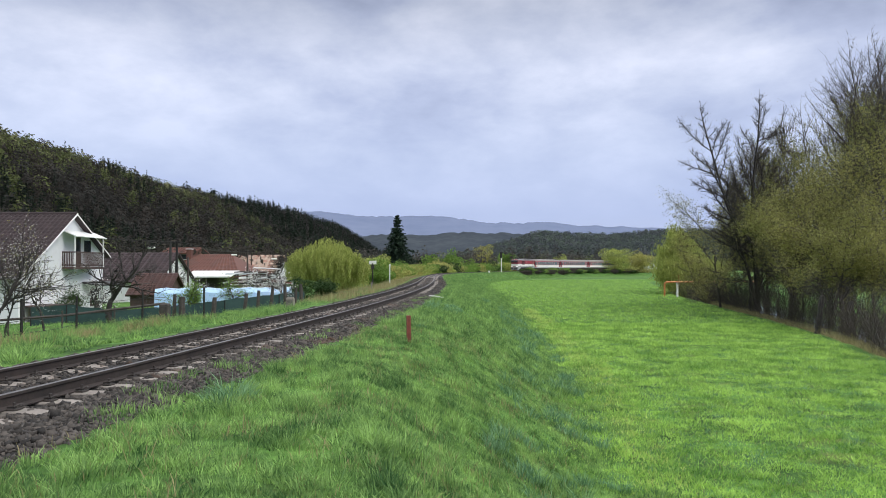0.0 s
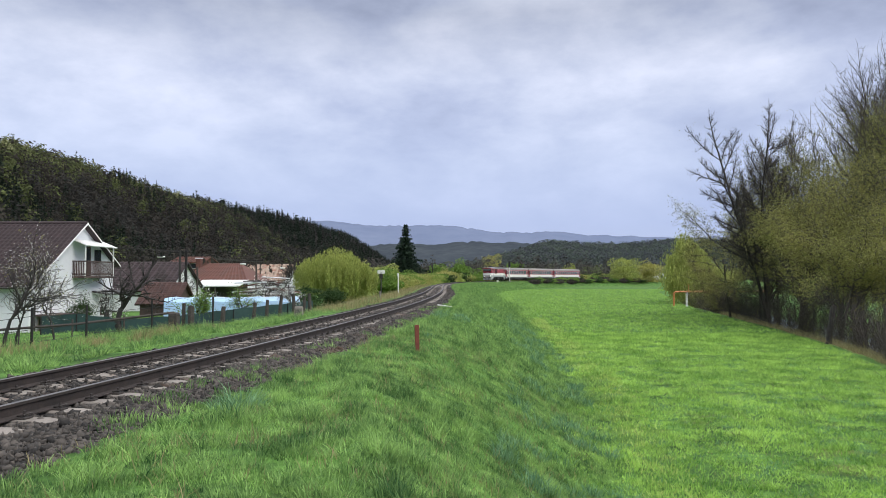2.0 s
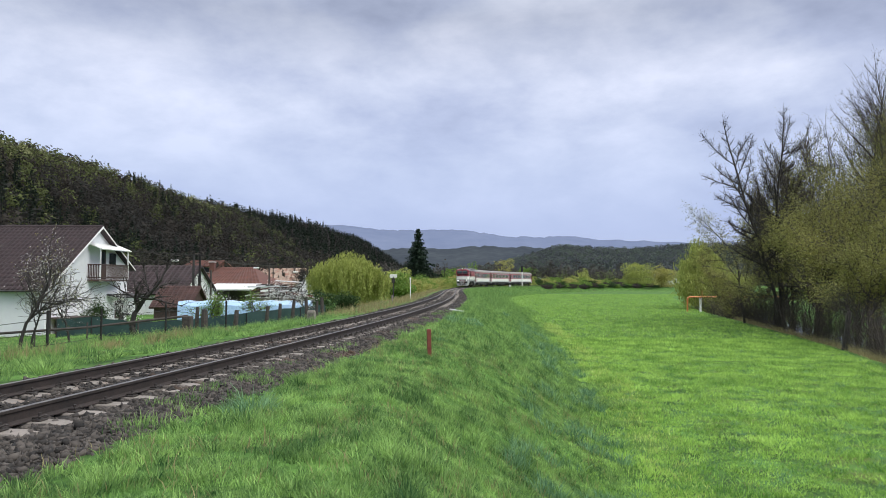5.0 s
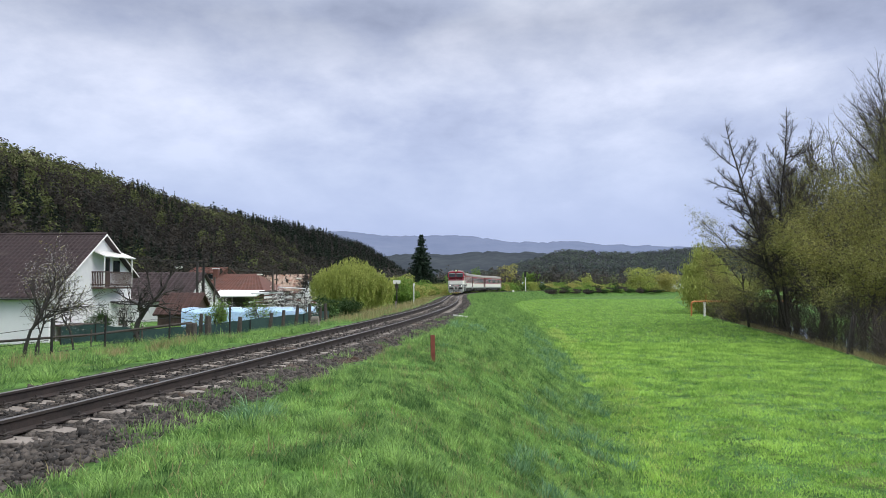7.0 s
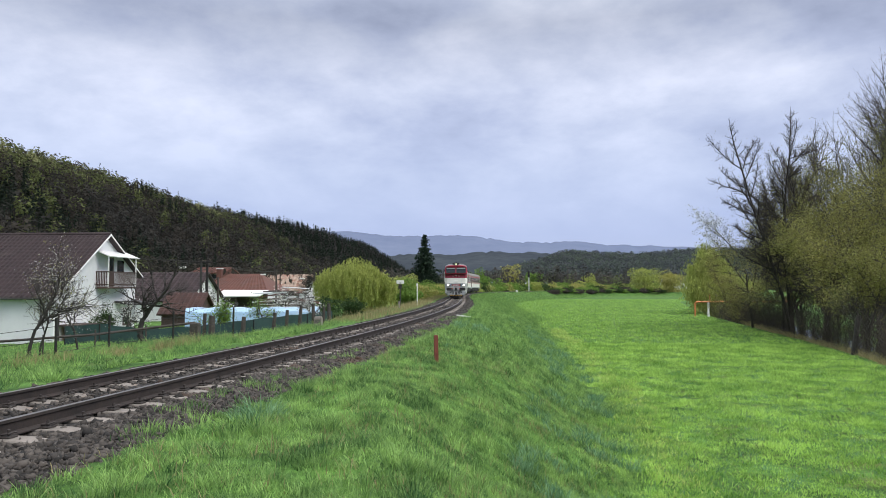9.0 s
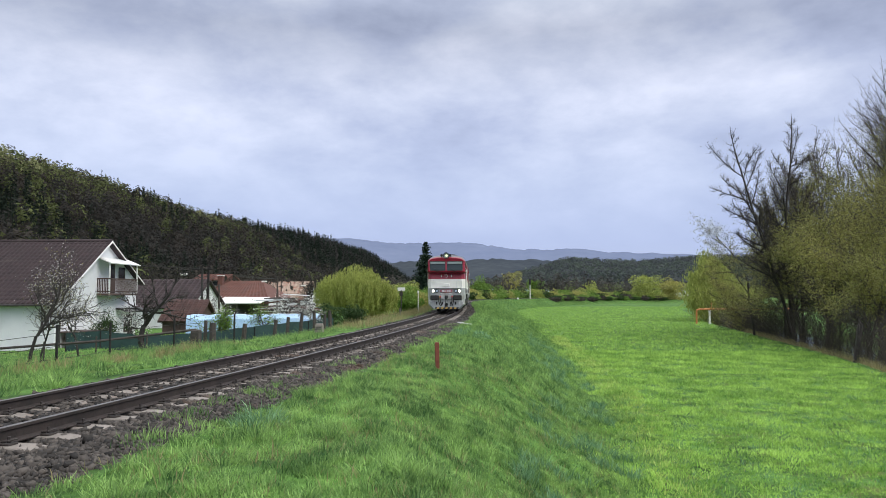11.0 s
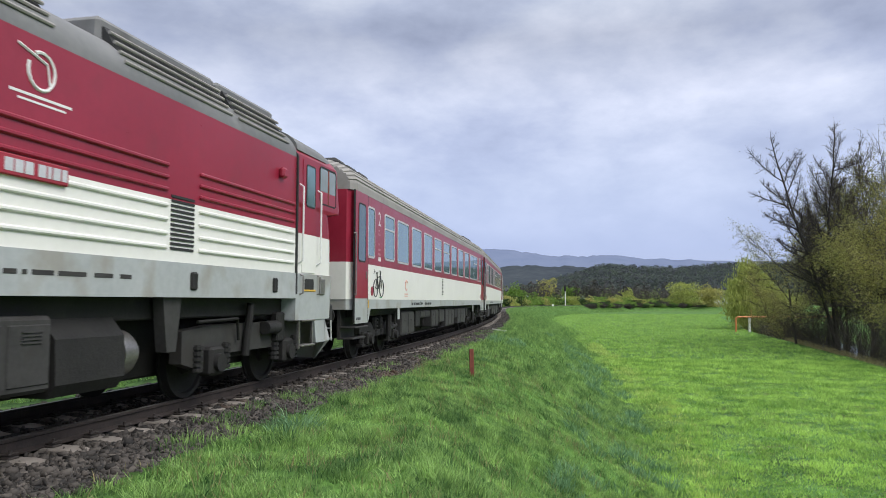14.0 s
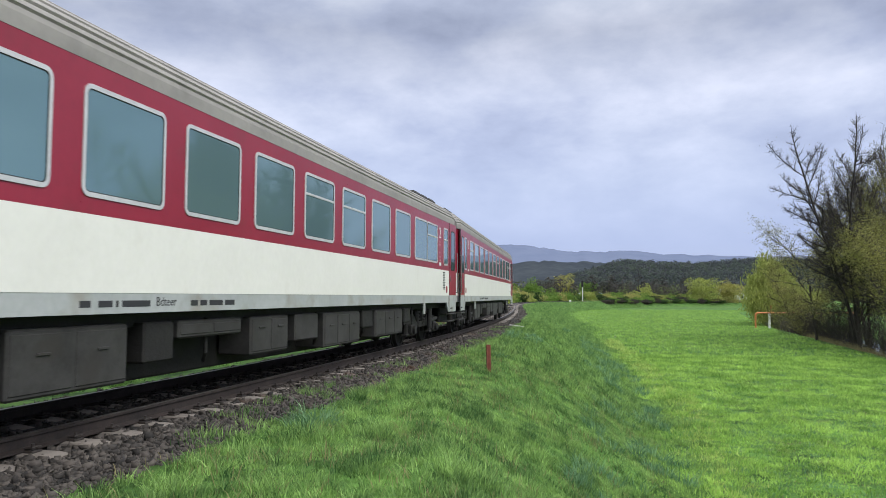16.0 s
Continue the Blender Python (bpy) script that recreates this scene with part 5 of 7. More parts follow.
        if not turn:
            lettering("end_number", "2", 0.2, "ink", L, on_side(hw + 0.003, -6.98, 2.25), "small black cab number 2")
    return L


def taller(root, z0, k):
    """Draws the body above z0 up by a factor."""
    for ob in root.children_recursive:
        if ob.matrix_basis.translation.length > 0.01:
            z = ob.matrix_basis.translation.z
            ob.matrix_basis.translation.z = z0 + (z - z0) * k if z > z0 else z
            continue
        co = np.empty(len(ob.data.vertices) * 3, np.float32)
        ob.data.vertices.foreach_get("co", co)
        z = co[2::3]
        co[2::3] = np.where(z > z0, z0 + (z - z0) * k, z)
        ob.data.vertices.foreach_set("co", co)
        ob.data.update()


V_TRAIN, S_START = 19.627, 273.2
loco = locomotive()
coaches = [coach("red and cream passenger coach with bicycle sign", (3, 4), True), coach("red and cream passenger coach with long marking bars", (4, 5), False),
           coach("red and cream last passenger coach", (4, 5), False)]
taller(loco, 1.5, 1.075)
for c in coaches:
    taller(c, 1.42, 1.085)


def train_pose(front, length, bogies):
    """Pose of a vehicle whose front is at that length of the track, turned as its two bogies stand."""
    a, b = front + length / 2 - bogies / 2, front + length / 2 + bogies / 2
    (xa, ya, _), (xb, yb, _) = on_track(a), on_track(b)
    return pose(float(xa + xb) / 2, float(ya + yb) / 2, 0, 0, 0, -math.degrees(math.atan2(xb - xa, yb - ya)))


def rows_for(offset, length, bogies):
    return [(k * 0.25, train_pose(S_START - V_TRAIN * k * 0.25 + offset, length, bogies)) for k in range(65)]


# ---- grass ----
def blades(name, x, y, z, height, width, material, label, lean=0.45, simple=False, out=None):
    n = len(x)
    a = rng.uniform(0, 2 * math.pi, n)
    h = height * rng.uniform(0.55, 1.25, n)
    w = width * rng.uniform(0.7, 1.3, n) / 2
    k = lean * rng.uniform(0.1, 1.3, n) * h
    b = rng.uniform(0, 2 * math.pi, n) if out is None else out + rng.normal(0, 0.55, n)
    px, py = np.cos(a) * w, np.sin(a) * w
    lx, ly = np.cos(b) * k, np.sin(b) * k
    V = np.empty((n, 5, 3))
    for i, (s, f, up, t) in enumerate(((-1, 0, -0.04, 1), (1, 0, -0.04, 1), (1, 0.4, 0.62, 0.8), (-1, 0.4, 0.62, 0.8), (0, 1, 1.0, 0))):
        V[:, i, 0] = x + s * t * px + f * lx
        V[:, i, 1] = y + s * t * py + f * ly
        V[:, i, 2] = z + up * h * (1 if up > 0 else 1)
    i0 = np.arange(n)[:, None] * 5
    if simple:
        V = V[:, [0, 1, 4]]
        i0 = np.arange(n)[:, None] * 3
        me = bulk(name, V.reshape(-1, 3), [i0 + np.array([[0, 1, 2]])], material)
        return tagged(new(name, me), label, "grass", kind="stuff")
    me = bulk(name, V.reshape(-1, 3), [i0 + np.array([[0, 1, 2, 3]]), i0 + np.array([[3, 2, 4]])], material)
    return tagged(new(name, me), label, "grass", kind="stuff")


def tufts(n, s0, s1, d0, d1, clump=14, spread=0.09, near=1.6):
    """Places in clumps along the track, denser near the start."""
    m = n // clump
    s = s0 + (s1 - s0) * rng.random(m) ** near
    d = rng.uniform(d0, d1, m)
    s = np.repeat(s, clump) + rng.normal(0, spread, m * clump)
    d = np.repeat(d, clump) + rng.normal(0, spread, m * clump)
    x, y, _ = on_track(s, d)
    size = np.repeat(rng.uniform(0.6, 1.35, m), clump)
    return x, y, s, d, size


def tussocks(n, per, s0, s1, d0, d1, spread, near=1.3):
    """Places in round tufts with the way outwards from each tuft's heart."""
    s = s0 + (s1 - s0) * rng.random(n) ** near
    d = rng.uniform(d0, d1, n)
    big = rng.uniform(0.55, 1.4, n)
    a, q = rng.uniform(0, 2 * math.pi, (n, per)), np.sqrt(rng.random((n, per)))
    reach = spread * big[:, None] * q
    ss, dd = (s[:, None] + reach * np.cos(a)).ravel(), (d[:, None] + reach * np.sin(a)).ravel()
    x, y, _ = on_track(ss, dd)
    return x, y, ss, dd, np.repeat(big, per) * (1.1 - 0.3 * q.ravel()), math.pi / 2 - (a.ravel() + np.repeat(np.interp(s, S, PSI), per))


def foot_at(s):
    return np.interp(s, [-20, 5, 12, 45, 92, 180, 400], [10.5, 9.0, 8.0, 8.0, 9.2, 10.3, 11])


for n, per, s0, s1, simple in ((2500, 42, 1.0, 14, False), (2900, 34, 12.5, 30, True)):
    x, y, s, d, size, out = tussocks(n, per, s0, s1, 2.15, 9.6, 0.13 if s0 < 5 else 0.16, 1.1)
    k = (d < foot_at(s) + 0.4 + 0.8 * lumps(x, y, 0.8, 5)) & (d > 2.2 + 0.25 * lumps(x, y, 0.7, 9))
    x, y, size, out = x[k], y[k], size[k], out[k]
    blades("bank_grass", x, y, ground_z(x, y), 0.108 * size ** 1.5 * (1 + 0.45 * lumps(x, y, 0.7, 4)), 0.0085 if s0 < 5 else 0.014, "blade_long", "long green tufted grass on the railway bank", 1.0, simple, out)
x, y, s, d, size = tufts(110000, 1.0, 28, 2.15, 9.4, 3, 0.2, 1.25)
k = (d < foot_at(s) + 0.3 * lumps(x, y, 0.8, 5)) & (d > 2.15 + 0.2 * lumps(x, y, 0.7, 9))
x, y, size = x[k], y[k], size[k]
blades("bank_grass", x, y, ground_z(x, y), 0.065 * size, 0.012, "blade_long", "short green grass between the tufts", 0.9, True)
x, y, s, d, size, out = tussocks(3600, 30, 22, 95, 2.2, 9.8, 0.24, 1.3)
k = (d < foot_at(s) + 0.4 + 1.0 * lumps(x, y, 0.9, 5)) & (d > 2.15 + 0.2 * lumps(x, y, 0.9, 9))
x, y, size, out = x[k], y[k], size[k], out[k]
blades("bank_grass", x, y, ground_z(x, y), 0.18 * size ** 1.4, 0.028, "blade_long", "long green tufted grass on the railway bank", 1.0, True, out)
x, y, s, d, size = tufts(40000, 85, 300, 2.4, 11, 10, 0.4, 1.0)
blades("bank_grass", x, y, ground_z(x, y), 0.35 * size, 0.06, "blade_long", "long green grass on the far bank", simple=True)
# mown meadow
m = 17000
yc = 4 + 48 * rng.random(m) ** 1.7
xc = rng.uniform(-0.02, 1, m) * (river_edge(yc) - 1.5) + 1.0
big = rng.uniform(0.5, 1.4, m)
a, q = rng.uniform(0, 2 * math.pi, (m, 16)), np.sqrt(rng.random((m, 16)))
reach = (0.15 * big * (1 + yc / 30))[:, None] * q
x, y, out, size = (xc[:, None] + reach * np.cos(a)).ravel(), (yc[:, None] + reach * np.sin(a)).ravel(), a.ravel(), np.repeat(big, 16)
d = x - np.interp(y, TY, TX)
k = (d > foot_at(y) - 0.2 + 1.1 * lumps(x, y, 1.1, 11) + rng.normal(0, 0.35, len(x))) & (x < river_edge(y) - 0.4)
x, y, out, size = x[k], y[k], out[k], size[k]
blades("meadow_grass", x, y, ground_z(x, y), 0.062 * size * (1 + 0.4 * lumps(x, y, 1.1, 6) + 0.4 * lumps(x, y, 0.4, 7)) * (1 + y / 40), 0.015 * (1 + y / 22), "blade_short", "short bright mown meadow grass", 1.0, True, out)
n = 60000
y = 45 + 190 * rng.random(n) ** 1.2
x = np.interp(y, TY, TX) + foot_at(y) + rng.random(n) * (river_edge(y) - np.interp(y, TY, TX) - foot_at(y) - 0.5)
blades("meadow_grass", x, y, ground_z(x, y), 0.17, 0.075, "blade_short", "short bright meadow grass", 0.8, True)
x, y, s, d, size, out = tussocks(1700, 34, 3, 60, 8.0, 26, 0.2, 1.5)
k = (x < river_edge(y) - 0.5) & (d > foot_at(s))
blades("meadow_tufts", x[k], y[k], ground_z(x[k], y[k]), 0.1 * size[k], 0.014, "blade_dark", "darker coarse tufts in the mown meadow", 1.0, True, out[k])
x, y, s, d, size = tufts(16000, 3, 50, 8.0, 26, 8, 0.3, 1.5)
k = (x < river_edge(y) - 0.5) & (d > foot_at(s))
blades("dry_grass", x[k], y[k], ground_z(x[k], y[k]), 0.06 * size[k], 0.012, "blade_dry", "dry clippings lying in the mown meadow", 1.2, True)
# pale worn strip along the foot of the bank, and coarse dark tussocks beside it
x, y, s, d, size = tufts(36000, 3, 70, 7.6, 14, 6, 0.16, 1.5)
off = d - foot_at(s) - 1.1 - 0.5 * lumps(x, y, 3.0, 21)
k = (np.abs(off) < 0.85 * rng.random(len(off)) ** 0.6 + 0.1) & (x < river_edge(y) - 0.5)
blades("worn_grass", x[k], y[k], ground_z(x[k], y[k]), 0.075 * size[k] * (1 + s[k] / 50), 0.016 * (1 + s[k] / 25), "blade_pale", "pale yellowish worn grass along the meadow edge", 0.9, True)
x, y, s, d, size, out = tussocks(620, 56, 2, 55, 2.6, 9.6, 0.2, 1.4)
k = (d < foot_at(s) + 0.3) & ((d > foot_at(s) - 2.2) & (lumps(x, y, 1.6, 31) > -0.25) | (lumps(x, y, 2.0, 23) > 0.4))
blades("coarse_tussocks", x[k], y[k], ground_z(x[k], y[k]), 0.23 * size[k] ** 1.3, 0.011 * (1 + s[k] / 30), "blade_dark", "dark bluish-green coarse tussocks on the bank", 1.1, out=out[k])
# verge and gardens beyond the track
x, y, s, d, size, out = tussocks(2400, 36, 6, 60, -11, -2.7, 0.22, 1.35)
k = d < -2.75 - 0.5 * (1 + lumps(x, y, 1.1, 8))
x, y, size, out = x[k], y[k], size[k], out[k]
blades("verge_grass", x, y, ground_z(x, y), 0.2 * size ** 1.6 * (1 + 0.6 * lumps(x, y, 1.5, 3)), 0.02, "blade_long", "rough green grass beside the line", 1.0, True, out)
x, y, s, d, size = tufts(40000, 10, 75, -24, -9, 12, 0.3, 1.0)
blades("garden_grass", x, y, ground_z(x, y), 0.12 * size, 0.03, "blade_long", "short garden grass", simple=True)
x, y, s, d, size = tufts(8000, 40, 150, -6.5, -2.7, 10, 0.3, 1.2)
blades("dry_grass", x, y, ground_z(x, y), 0.45 * size, 0.03, "blade_dry", "tall dry grass by the line", simple=True)
x, y, s, d, size = tufts(1500, 12, 30, -7.5, -5.2, 70, 0.2, 1.0)
blades("dry_grass", x, y, ground_z(x, y), 0.3 * size, 0.012, "blade_dry", "straw-coloured dead grass clumps", 0.9)
x, y, s, d, size = tufts(6000, 2, 26, 2.2, 9, 12, 0.12, 1.2)
k = d < foot_at(s)
blades("dry_grass", x[k], y[k], ground_z(x[k], y[k]), 0.15 * size[k], 0.007, "blade_dry", "dead straw among the bank grass", 0.9)
# weeds growing through the ballast
x, y, s, d, size = tufts(2600, 8, 40, 1.5, 2.2, 60, 0.1, 1.2)
blades("ballast_weed", x, y, bed_z(d), 0.12 * size, 0.008, "blade_long", "green weeds growing through the ballast", 0.7)


# ---- trees ----
class Tree:
    """Grows branches as tapered pieces; keeps the ends for leaves."""

    def __init__(self, seed):
        self.r = np.random.default_rng(seed)
        self.seg, self.tips = [], []

    def grow(self, p, d, length, rad, depth, kids, angle, rise, bend=0.12, shrink=0.62, steps=4, first=0.3):
        p, d = np.array(p, float), np.array(d, float) / np.linalg.norm(d)
        r0 = rad
        pts = [(p.copy(), d.copy(), rad)]
        for i in range(steps):
            d = d + self.r.normal(0, bend, 3) + np.array([0, 0, rise])
            d /= np.linalg.norm(d)
            q = p + d * length / steps
            r1 = rad * (1 - (i + 1) / steps * (0.55 if depth else 0.8))
            self.seg.append((p, q, r0, r1))
            p, r0 = q, r1
            pts.append((p.copy(), d.copy(), r1))
            if depth <= 1:
                self.tips.append(p.copy())
        if depth == 0:
            return
        n = max(1, int(round(kids * self.r.uniform(0.75, 1.25))))
        for k in range(n):
            f = first + (1 - first) * (k + self.r.random()) / n
            j = min(int(f * steps), steps - 1)
            q = pts[j][0] + (pts[j + 1][0] - pts[j][0]) * (f * steps - j)
            axis = pts[j][1]
            side = np.cross(axis, self.r.normal(0, 1, 3))
            side /= np.linalg.norm(side)
            a = radians(angle * self.r.uniform(0.6, 1.35))
            nd = axis * math.cos(a) + side * math.sin(a)
            self.grow(q, nd, length * shrink * self.r.uniform(0.7, 1.2) * (1.15 - 0.45 * f), max(pts[j][2] * 0.6, 0.004), depth - 1, kids, angle, rise, bend * 1.25, shrink, max(2, steps - 1), 0.15)
        self.grow(p, d, length * shrink * 0.8, r0, depth - 1, kids, angle, rise, bend, shrink, max(2, steps - 1), 0.15)

    def wood(self, name, material, thin=0.0, sides=3):
        seg = self.seg
        P, Q = np.array([s[0] for s in seg]), np.array([s[1] for s in seg])
        R0, R1 = np.maximum([s[2] for s in seg], thin), np.maximum([s[3] for s in seg], thin)
        D = Q - P
        D /= np.linalg.norm(D, axis=1)[:, None] + 1e-9
        ref = np.where(abs(D[:, 2:]) < 0.9, np.array([[0, 0, 1.0]]), np.array([[1.0, 0, 0]]))
        U = np.cross(D, ref)
        U /= np.linalg.norm(U, axis=1)[:, None] + 1e-9
        W = np.cross(D, U)
        n = len(P)
        V = np.empty((n, 2 * sides, 3))
        for k in range(sides):
            c, s = math.cos(2 * math.pi * k / sides), math.sin(2 * math.pi * k / sides)
            o = U * c + W * s
            V[:, k] = P + o * R0[:, None]
            V[:, sides + k] = Q + o * R1[:, None]
        i0 = np.arange(n)[:, None] * 2 * sides
        F = [i0 + np.array([[k, (k + 1) % sides, sides + (k + 1) % sides, sides + k]]) for k in range(sides)]
        return bulk(name, V.reshape(-1, 3), F, material)

    def leaves(self, name, material, count, size, scatter, droop=0.0, keep=None):
        T = np.array(self.tips)
        if keep is not None:
            T = T[keep(T)]
        C = T[self.r.integers(0, len(T), count)] + self.r.normal(0, scatter, (count, 3))
        C[:, 2] -= droop * self.r.random(count) ** 1.5
        return bulk(name, *cards(self.r, C, size, droop > 0), material)


def cards(r, C, size, hang=False):
    """Small bent leaf clumps: a triangle each, turned at random."""
    n = len(C)
    a = r.normal(0, 1, (n, 3))
    if hang:
        a = a * 0.3 + np.array([0, 0, -1.0])
    a /= np.linalg.norm(a, axis=1)[:, None]
    b = np.cross(a, r.normal(0, 1, (n, 3)))
    b /= np.linalg.norm(b, axis=1)[:, None]
    s = (size * r.uniform(0.5, 1.3, n))[:, None]
    long = 2.0 if hang else 1.0
    V = np.stack([C - a * s * long, C + (b * 0.75 + a * 0.1) * s, C + (a * 0.9 * long - b * 0.15) * s], 1)
    i0 = np.arange(n)[:, None] * 3
    return V.reshape(-1, 3), [i0 + np.array([[0, 1, 2]])]


def slivers(tree, material, count, length, width):
    """Fine end twigs."""
    T = np.array(tree.tips)
    C = T[tree.r.integers(0, len(T), count)]
    a = tree.r.normal(0, 0.7, (count, 3)) + np.array([0, 0, 0.75])
    a /= np.linalg.norm(a, axis=1)[:, None]
    b = np.cross(a, tree.r.normal(0, 1, (count, 3)))
    b /= np.linalg.norm(b, axis=1)[:, None]
    s = length * tree.r.uniform(0.4, 1.2, count)[:, None]
    V = np.stack([C - b * width, C + b * width, C + a * s], 1)
    return bulk("twig_crown", V.reshape(-1, 3), [np.arange(count)[:, None] * 3 + np.array([[0, 1, 2]])], material)


def gz(x, y):
    return float(ground_z(np.array([x]), np.array([y]))[0])


def tree_at(name, label, x, y, tree, wood_mat, leaf=None, thin=0.0, group="", z=None, category="tree"):
    root = thing(name, label, category, pose(x, y, gz(x, y) - 0.05 if z is None else z), group)
    part("trunk", tree.wood("trunk", wood_mat, thin), None, root, "bare branching trunk and limbs")
    for k, args in enumerate(leaf or ()):
        if args[0] == "twig":
            part("twig_crown", slivers(tree, *args), None, root, "crown of fine bare twigs")
        else:
            part("crown", tree.leaves("crown", *args), None, root)
    return root


GR = "trees along the stream"
# tall thin alders at the front of the riverside wood
for i, (x, y, h, lx) in enumerate(((26.6, 62.0, 19.5, -0.24), (26.9, 62.6, 20.0, -0.1), (27.6, 66, 15.0, -0.2), (29.6, 67, 18.5, -0.06), (28.0, 60.5, 12.0, 0.12))):
    t = Tree(40 + i)
    t.grow((0, 0, 0), (lx, -0.05, 1), h * 0.78, 0.17 if h > 15 else 0.1, 2, 18, 50, 0.03, 0.06, 0.26, 9, 0.34)
    tree_at("alder_tree", "tall leaning alder with dark bare twigs by the stream", x, y, t, "bark_dark", [("twig", 9000, 0.42, 0.007), ("leaf_olive", 500, 0.05, 0.4)], 0.008, GR)
# high poplars behind, bare and upright
for i, (x, y, h) in enumerate(((33.8, 71, 25), (37.0, 68, 30), (41.5, 75, 32), (34.2, 63, 26), (44.5, 70, 30), (39.5, 60, 27), (31.0, 73, 21))):
    t = Tree(60 + i)
    t.grow((0, 0, 0), (-0.02, 0, 1), h * 0.515, 0.3, 3, 9, 34, 0.09, 0.08, 0.58, 5, 0.28)
    tree_at("poplar_tree", "high bare poplar with upright grey twigs", x, y, t, "bark", [("twig", 9000, 0.8, 0.009), ("leaf_olive", 11000, 0.08, 0.7, 0.0, lambda T: T[:, 2] < 20)], 0.01, GR)
# leafing willows, yellow-green, bare below their crowns
for i, (x, y, h, n, low) in enumerate(((29.5, 57, 16.5, 24000, 6.0), (27.4, 50, 12.0, 20000, 4.6), (33, 53, 18.5, 24000, 5.0), (29.6, 44, 13.0, 20000, 3.2), (36, 60, 22, 22000, 6.0), (32, 41, 15.5, 18000, 3.0), (38.5, 50, 22, 18000, 5.0), (26.6, 37.5, 9.0, 12000, 2.4), (31.5, 66, 18, 20000, 6.5), (27.4, 73, 14, 16000, 3.5), (30.5, 79, 15.5, 16000, 4.0), (28.6, 65, 12.5, 12000, 4.5),
                                        (32.4, 87, 11, 14000, 2.5), (26.6, 57.5, 15.5, 22000, 7.5), (24.4, 47, 9.8, 20000, 4.6))):
    t = Tree(80 + i)
    t.grow((0, 0, 0), (-0.12 + 0.05 * (i % 3), -0.1, 1), h * 0.5, 0.15, 3, 6, 50, 0.02, 0.17, 0.66, 4, 0.3)
    tree_at("willow_tree", "leafing willow with yellow-green spring leaves", x, y, t, "bark", [(("leaf_yellow", "leaf_olive", "leaf_olive")[i % 3], int(n * 0.72), 0.072, 0.32, 0.0, lambda T, low=low: T[:, 2] > low), ("twig", 2600, 0.6, 0.009)], 0.009, GR)
for i, (x, y, h, n) in enumerate(((36.6, 110, 13, 22000), (41, 118, 12.5, 15000), (46, 127, 12.5, 12000), (36.0, 106.5, 8.5, 12000))):
    t = Tree(110 + i)
    t.grow((0, 0, 0), (-0.1, 0, 1), h * 0.5, 0.16, 3, 6, 50, 0.0, 0.18, 0.66, 5, 0.25)
    tree_at("willow_tree", "dense yellow-green willow at the end of the wood", x, y, t, "bark", [("leaf_willow", n, 0.15, 0.5, 1.6)], 0.016, GR)
# the wood goes on along the stream beside and behind the viewer
for i, (x, y, h) in enumerate(((21, 14, 9), (22, 4, 10), (20.5, -6, 9), (22, -16, 11), (24, 22, 9), (20, -28, 10), (26, 9, 12), (26, -11, 12))):
    t = Tree(140 + i)
    t.grow((0, 0, 0), (-0.05, 0, 1), h * 0.5, 0.17, 3, 5, 48, 0.02, 0.16, 0.66, 4, 0.3)
    tree_at("willow_tree", "leafing willow beside the stream", x, y, t, "bark", [("leaf_willow", 5000, 0.16, 0.45)], 0.02, GR)
# brush along the bank: many thin stems
def brush(name, label, places, height, stems, spread, wood, leaf, group, count=900, size=0.07):
    for i, (x, y) in enumerate(places):
        t = Tree(int(200 + x * 7 + y * 3))
        for k in range(stems):
            a = t.r.uniform(0, 6.28)
            t.grow((0.25 * math.cos(a), 0.25 * math.sin(a), 0), (spread * math.cos(a) * t.r.random(), spread * math.sin(a) * t.r.random(), 1), height * t.r.uniform(0.5, 0.8), 0.022, 1, 5, 35, 0.05, 0.12, 0.55, 4, 0.2)
        tree_at(name, label, x, y, t, wood, [(leaf, count, size, 0.18)] if leaf else None, 0.009, group, category="shrub")


edge = [(river_edge(yy) + 0.6 + 0.9 * rng.random(), yy) for yy in np.arange(24, 98, 1.25)]
brush("bare_brush", "tangle of bare brown stems on the stream bank", [(float(a), float(b)) for a, b in edge], 3.6, 11, 0.6, "twig", None, "brush along the stream")
edge = [(river_edge(yy) + 2.5 + 3 * rng.random(), yy) for yy in np.arange(22, 98, 3.1)]
brush("leafing_shrub", "leafing shrub with small green leaves on the stream bank", [(float(a), float(b)) for a, b in edge], 4.6, 9, 0.5, "twig", "leaf_olive", "shrubs along the stream", 600, 0.06)
far_bank = [(river_edge(yy) + 17 + 5 * rng.random(), yy) for yy in np.arange(15, 130, 3.2)]
brush("leafing_shrub", "leafing shrub on the far bank of the stream", [(float(a), float(b)) for a, b in far_bank], 7.5, 5, 0.5, "twig", "leaf_green", "shrubs along the stream", 1000, 0.14)
# a dead leaning stump and dry reeds
x = np.concatenate([river_edge(yy) + rng.uniform(0.0, 1.6, 120) for yy in np.arange(20, 80, 0.8)])
y = np.repeat(np.arange(20, 80, 0.8), 120) + rng.normal(0, 0.4, len(x))
blades("dry_reeds", x, y, ground_z(x, y), 0.5, 0.018, "blade_dry", "flattened dry reeds along the stream bank", 0.9, True)

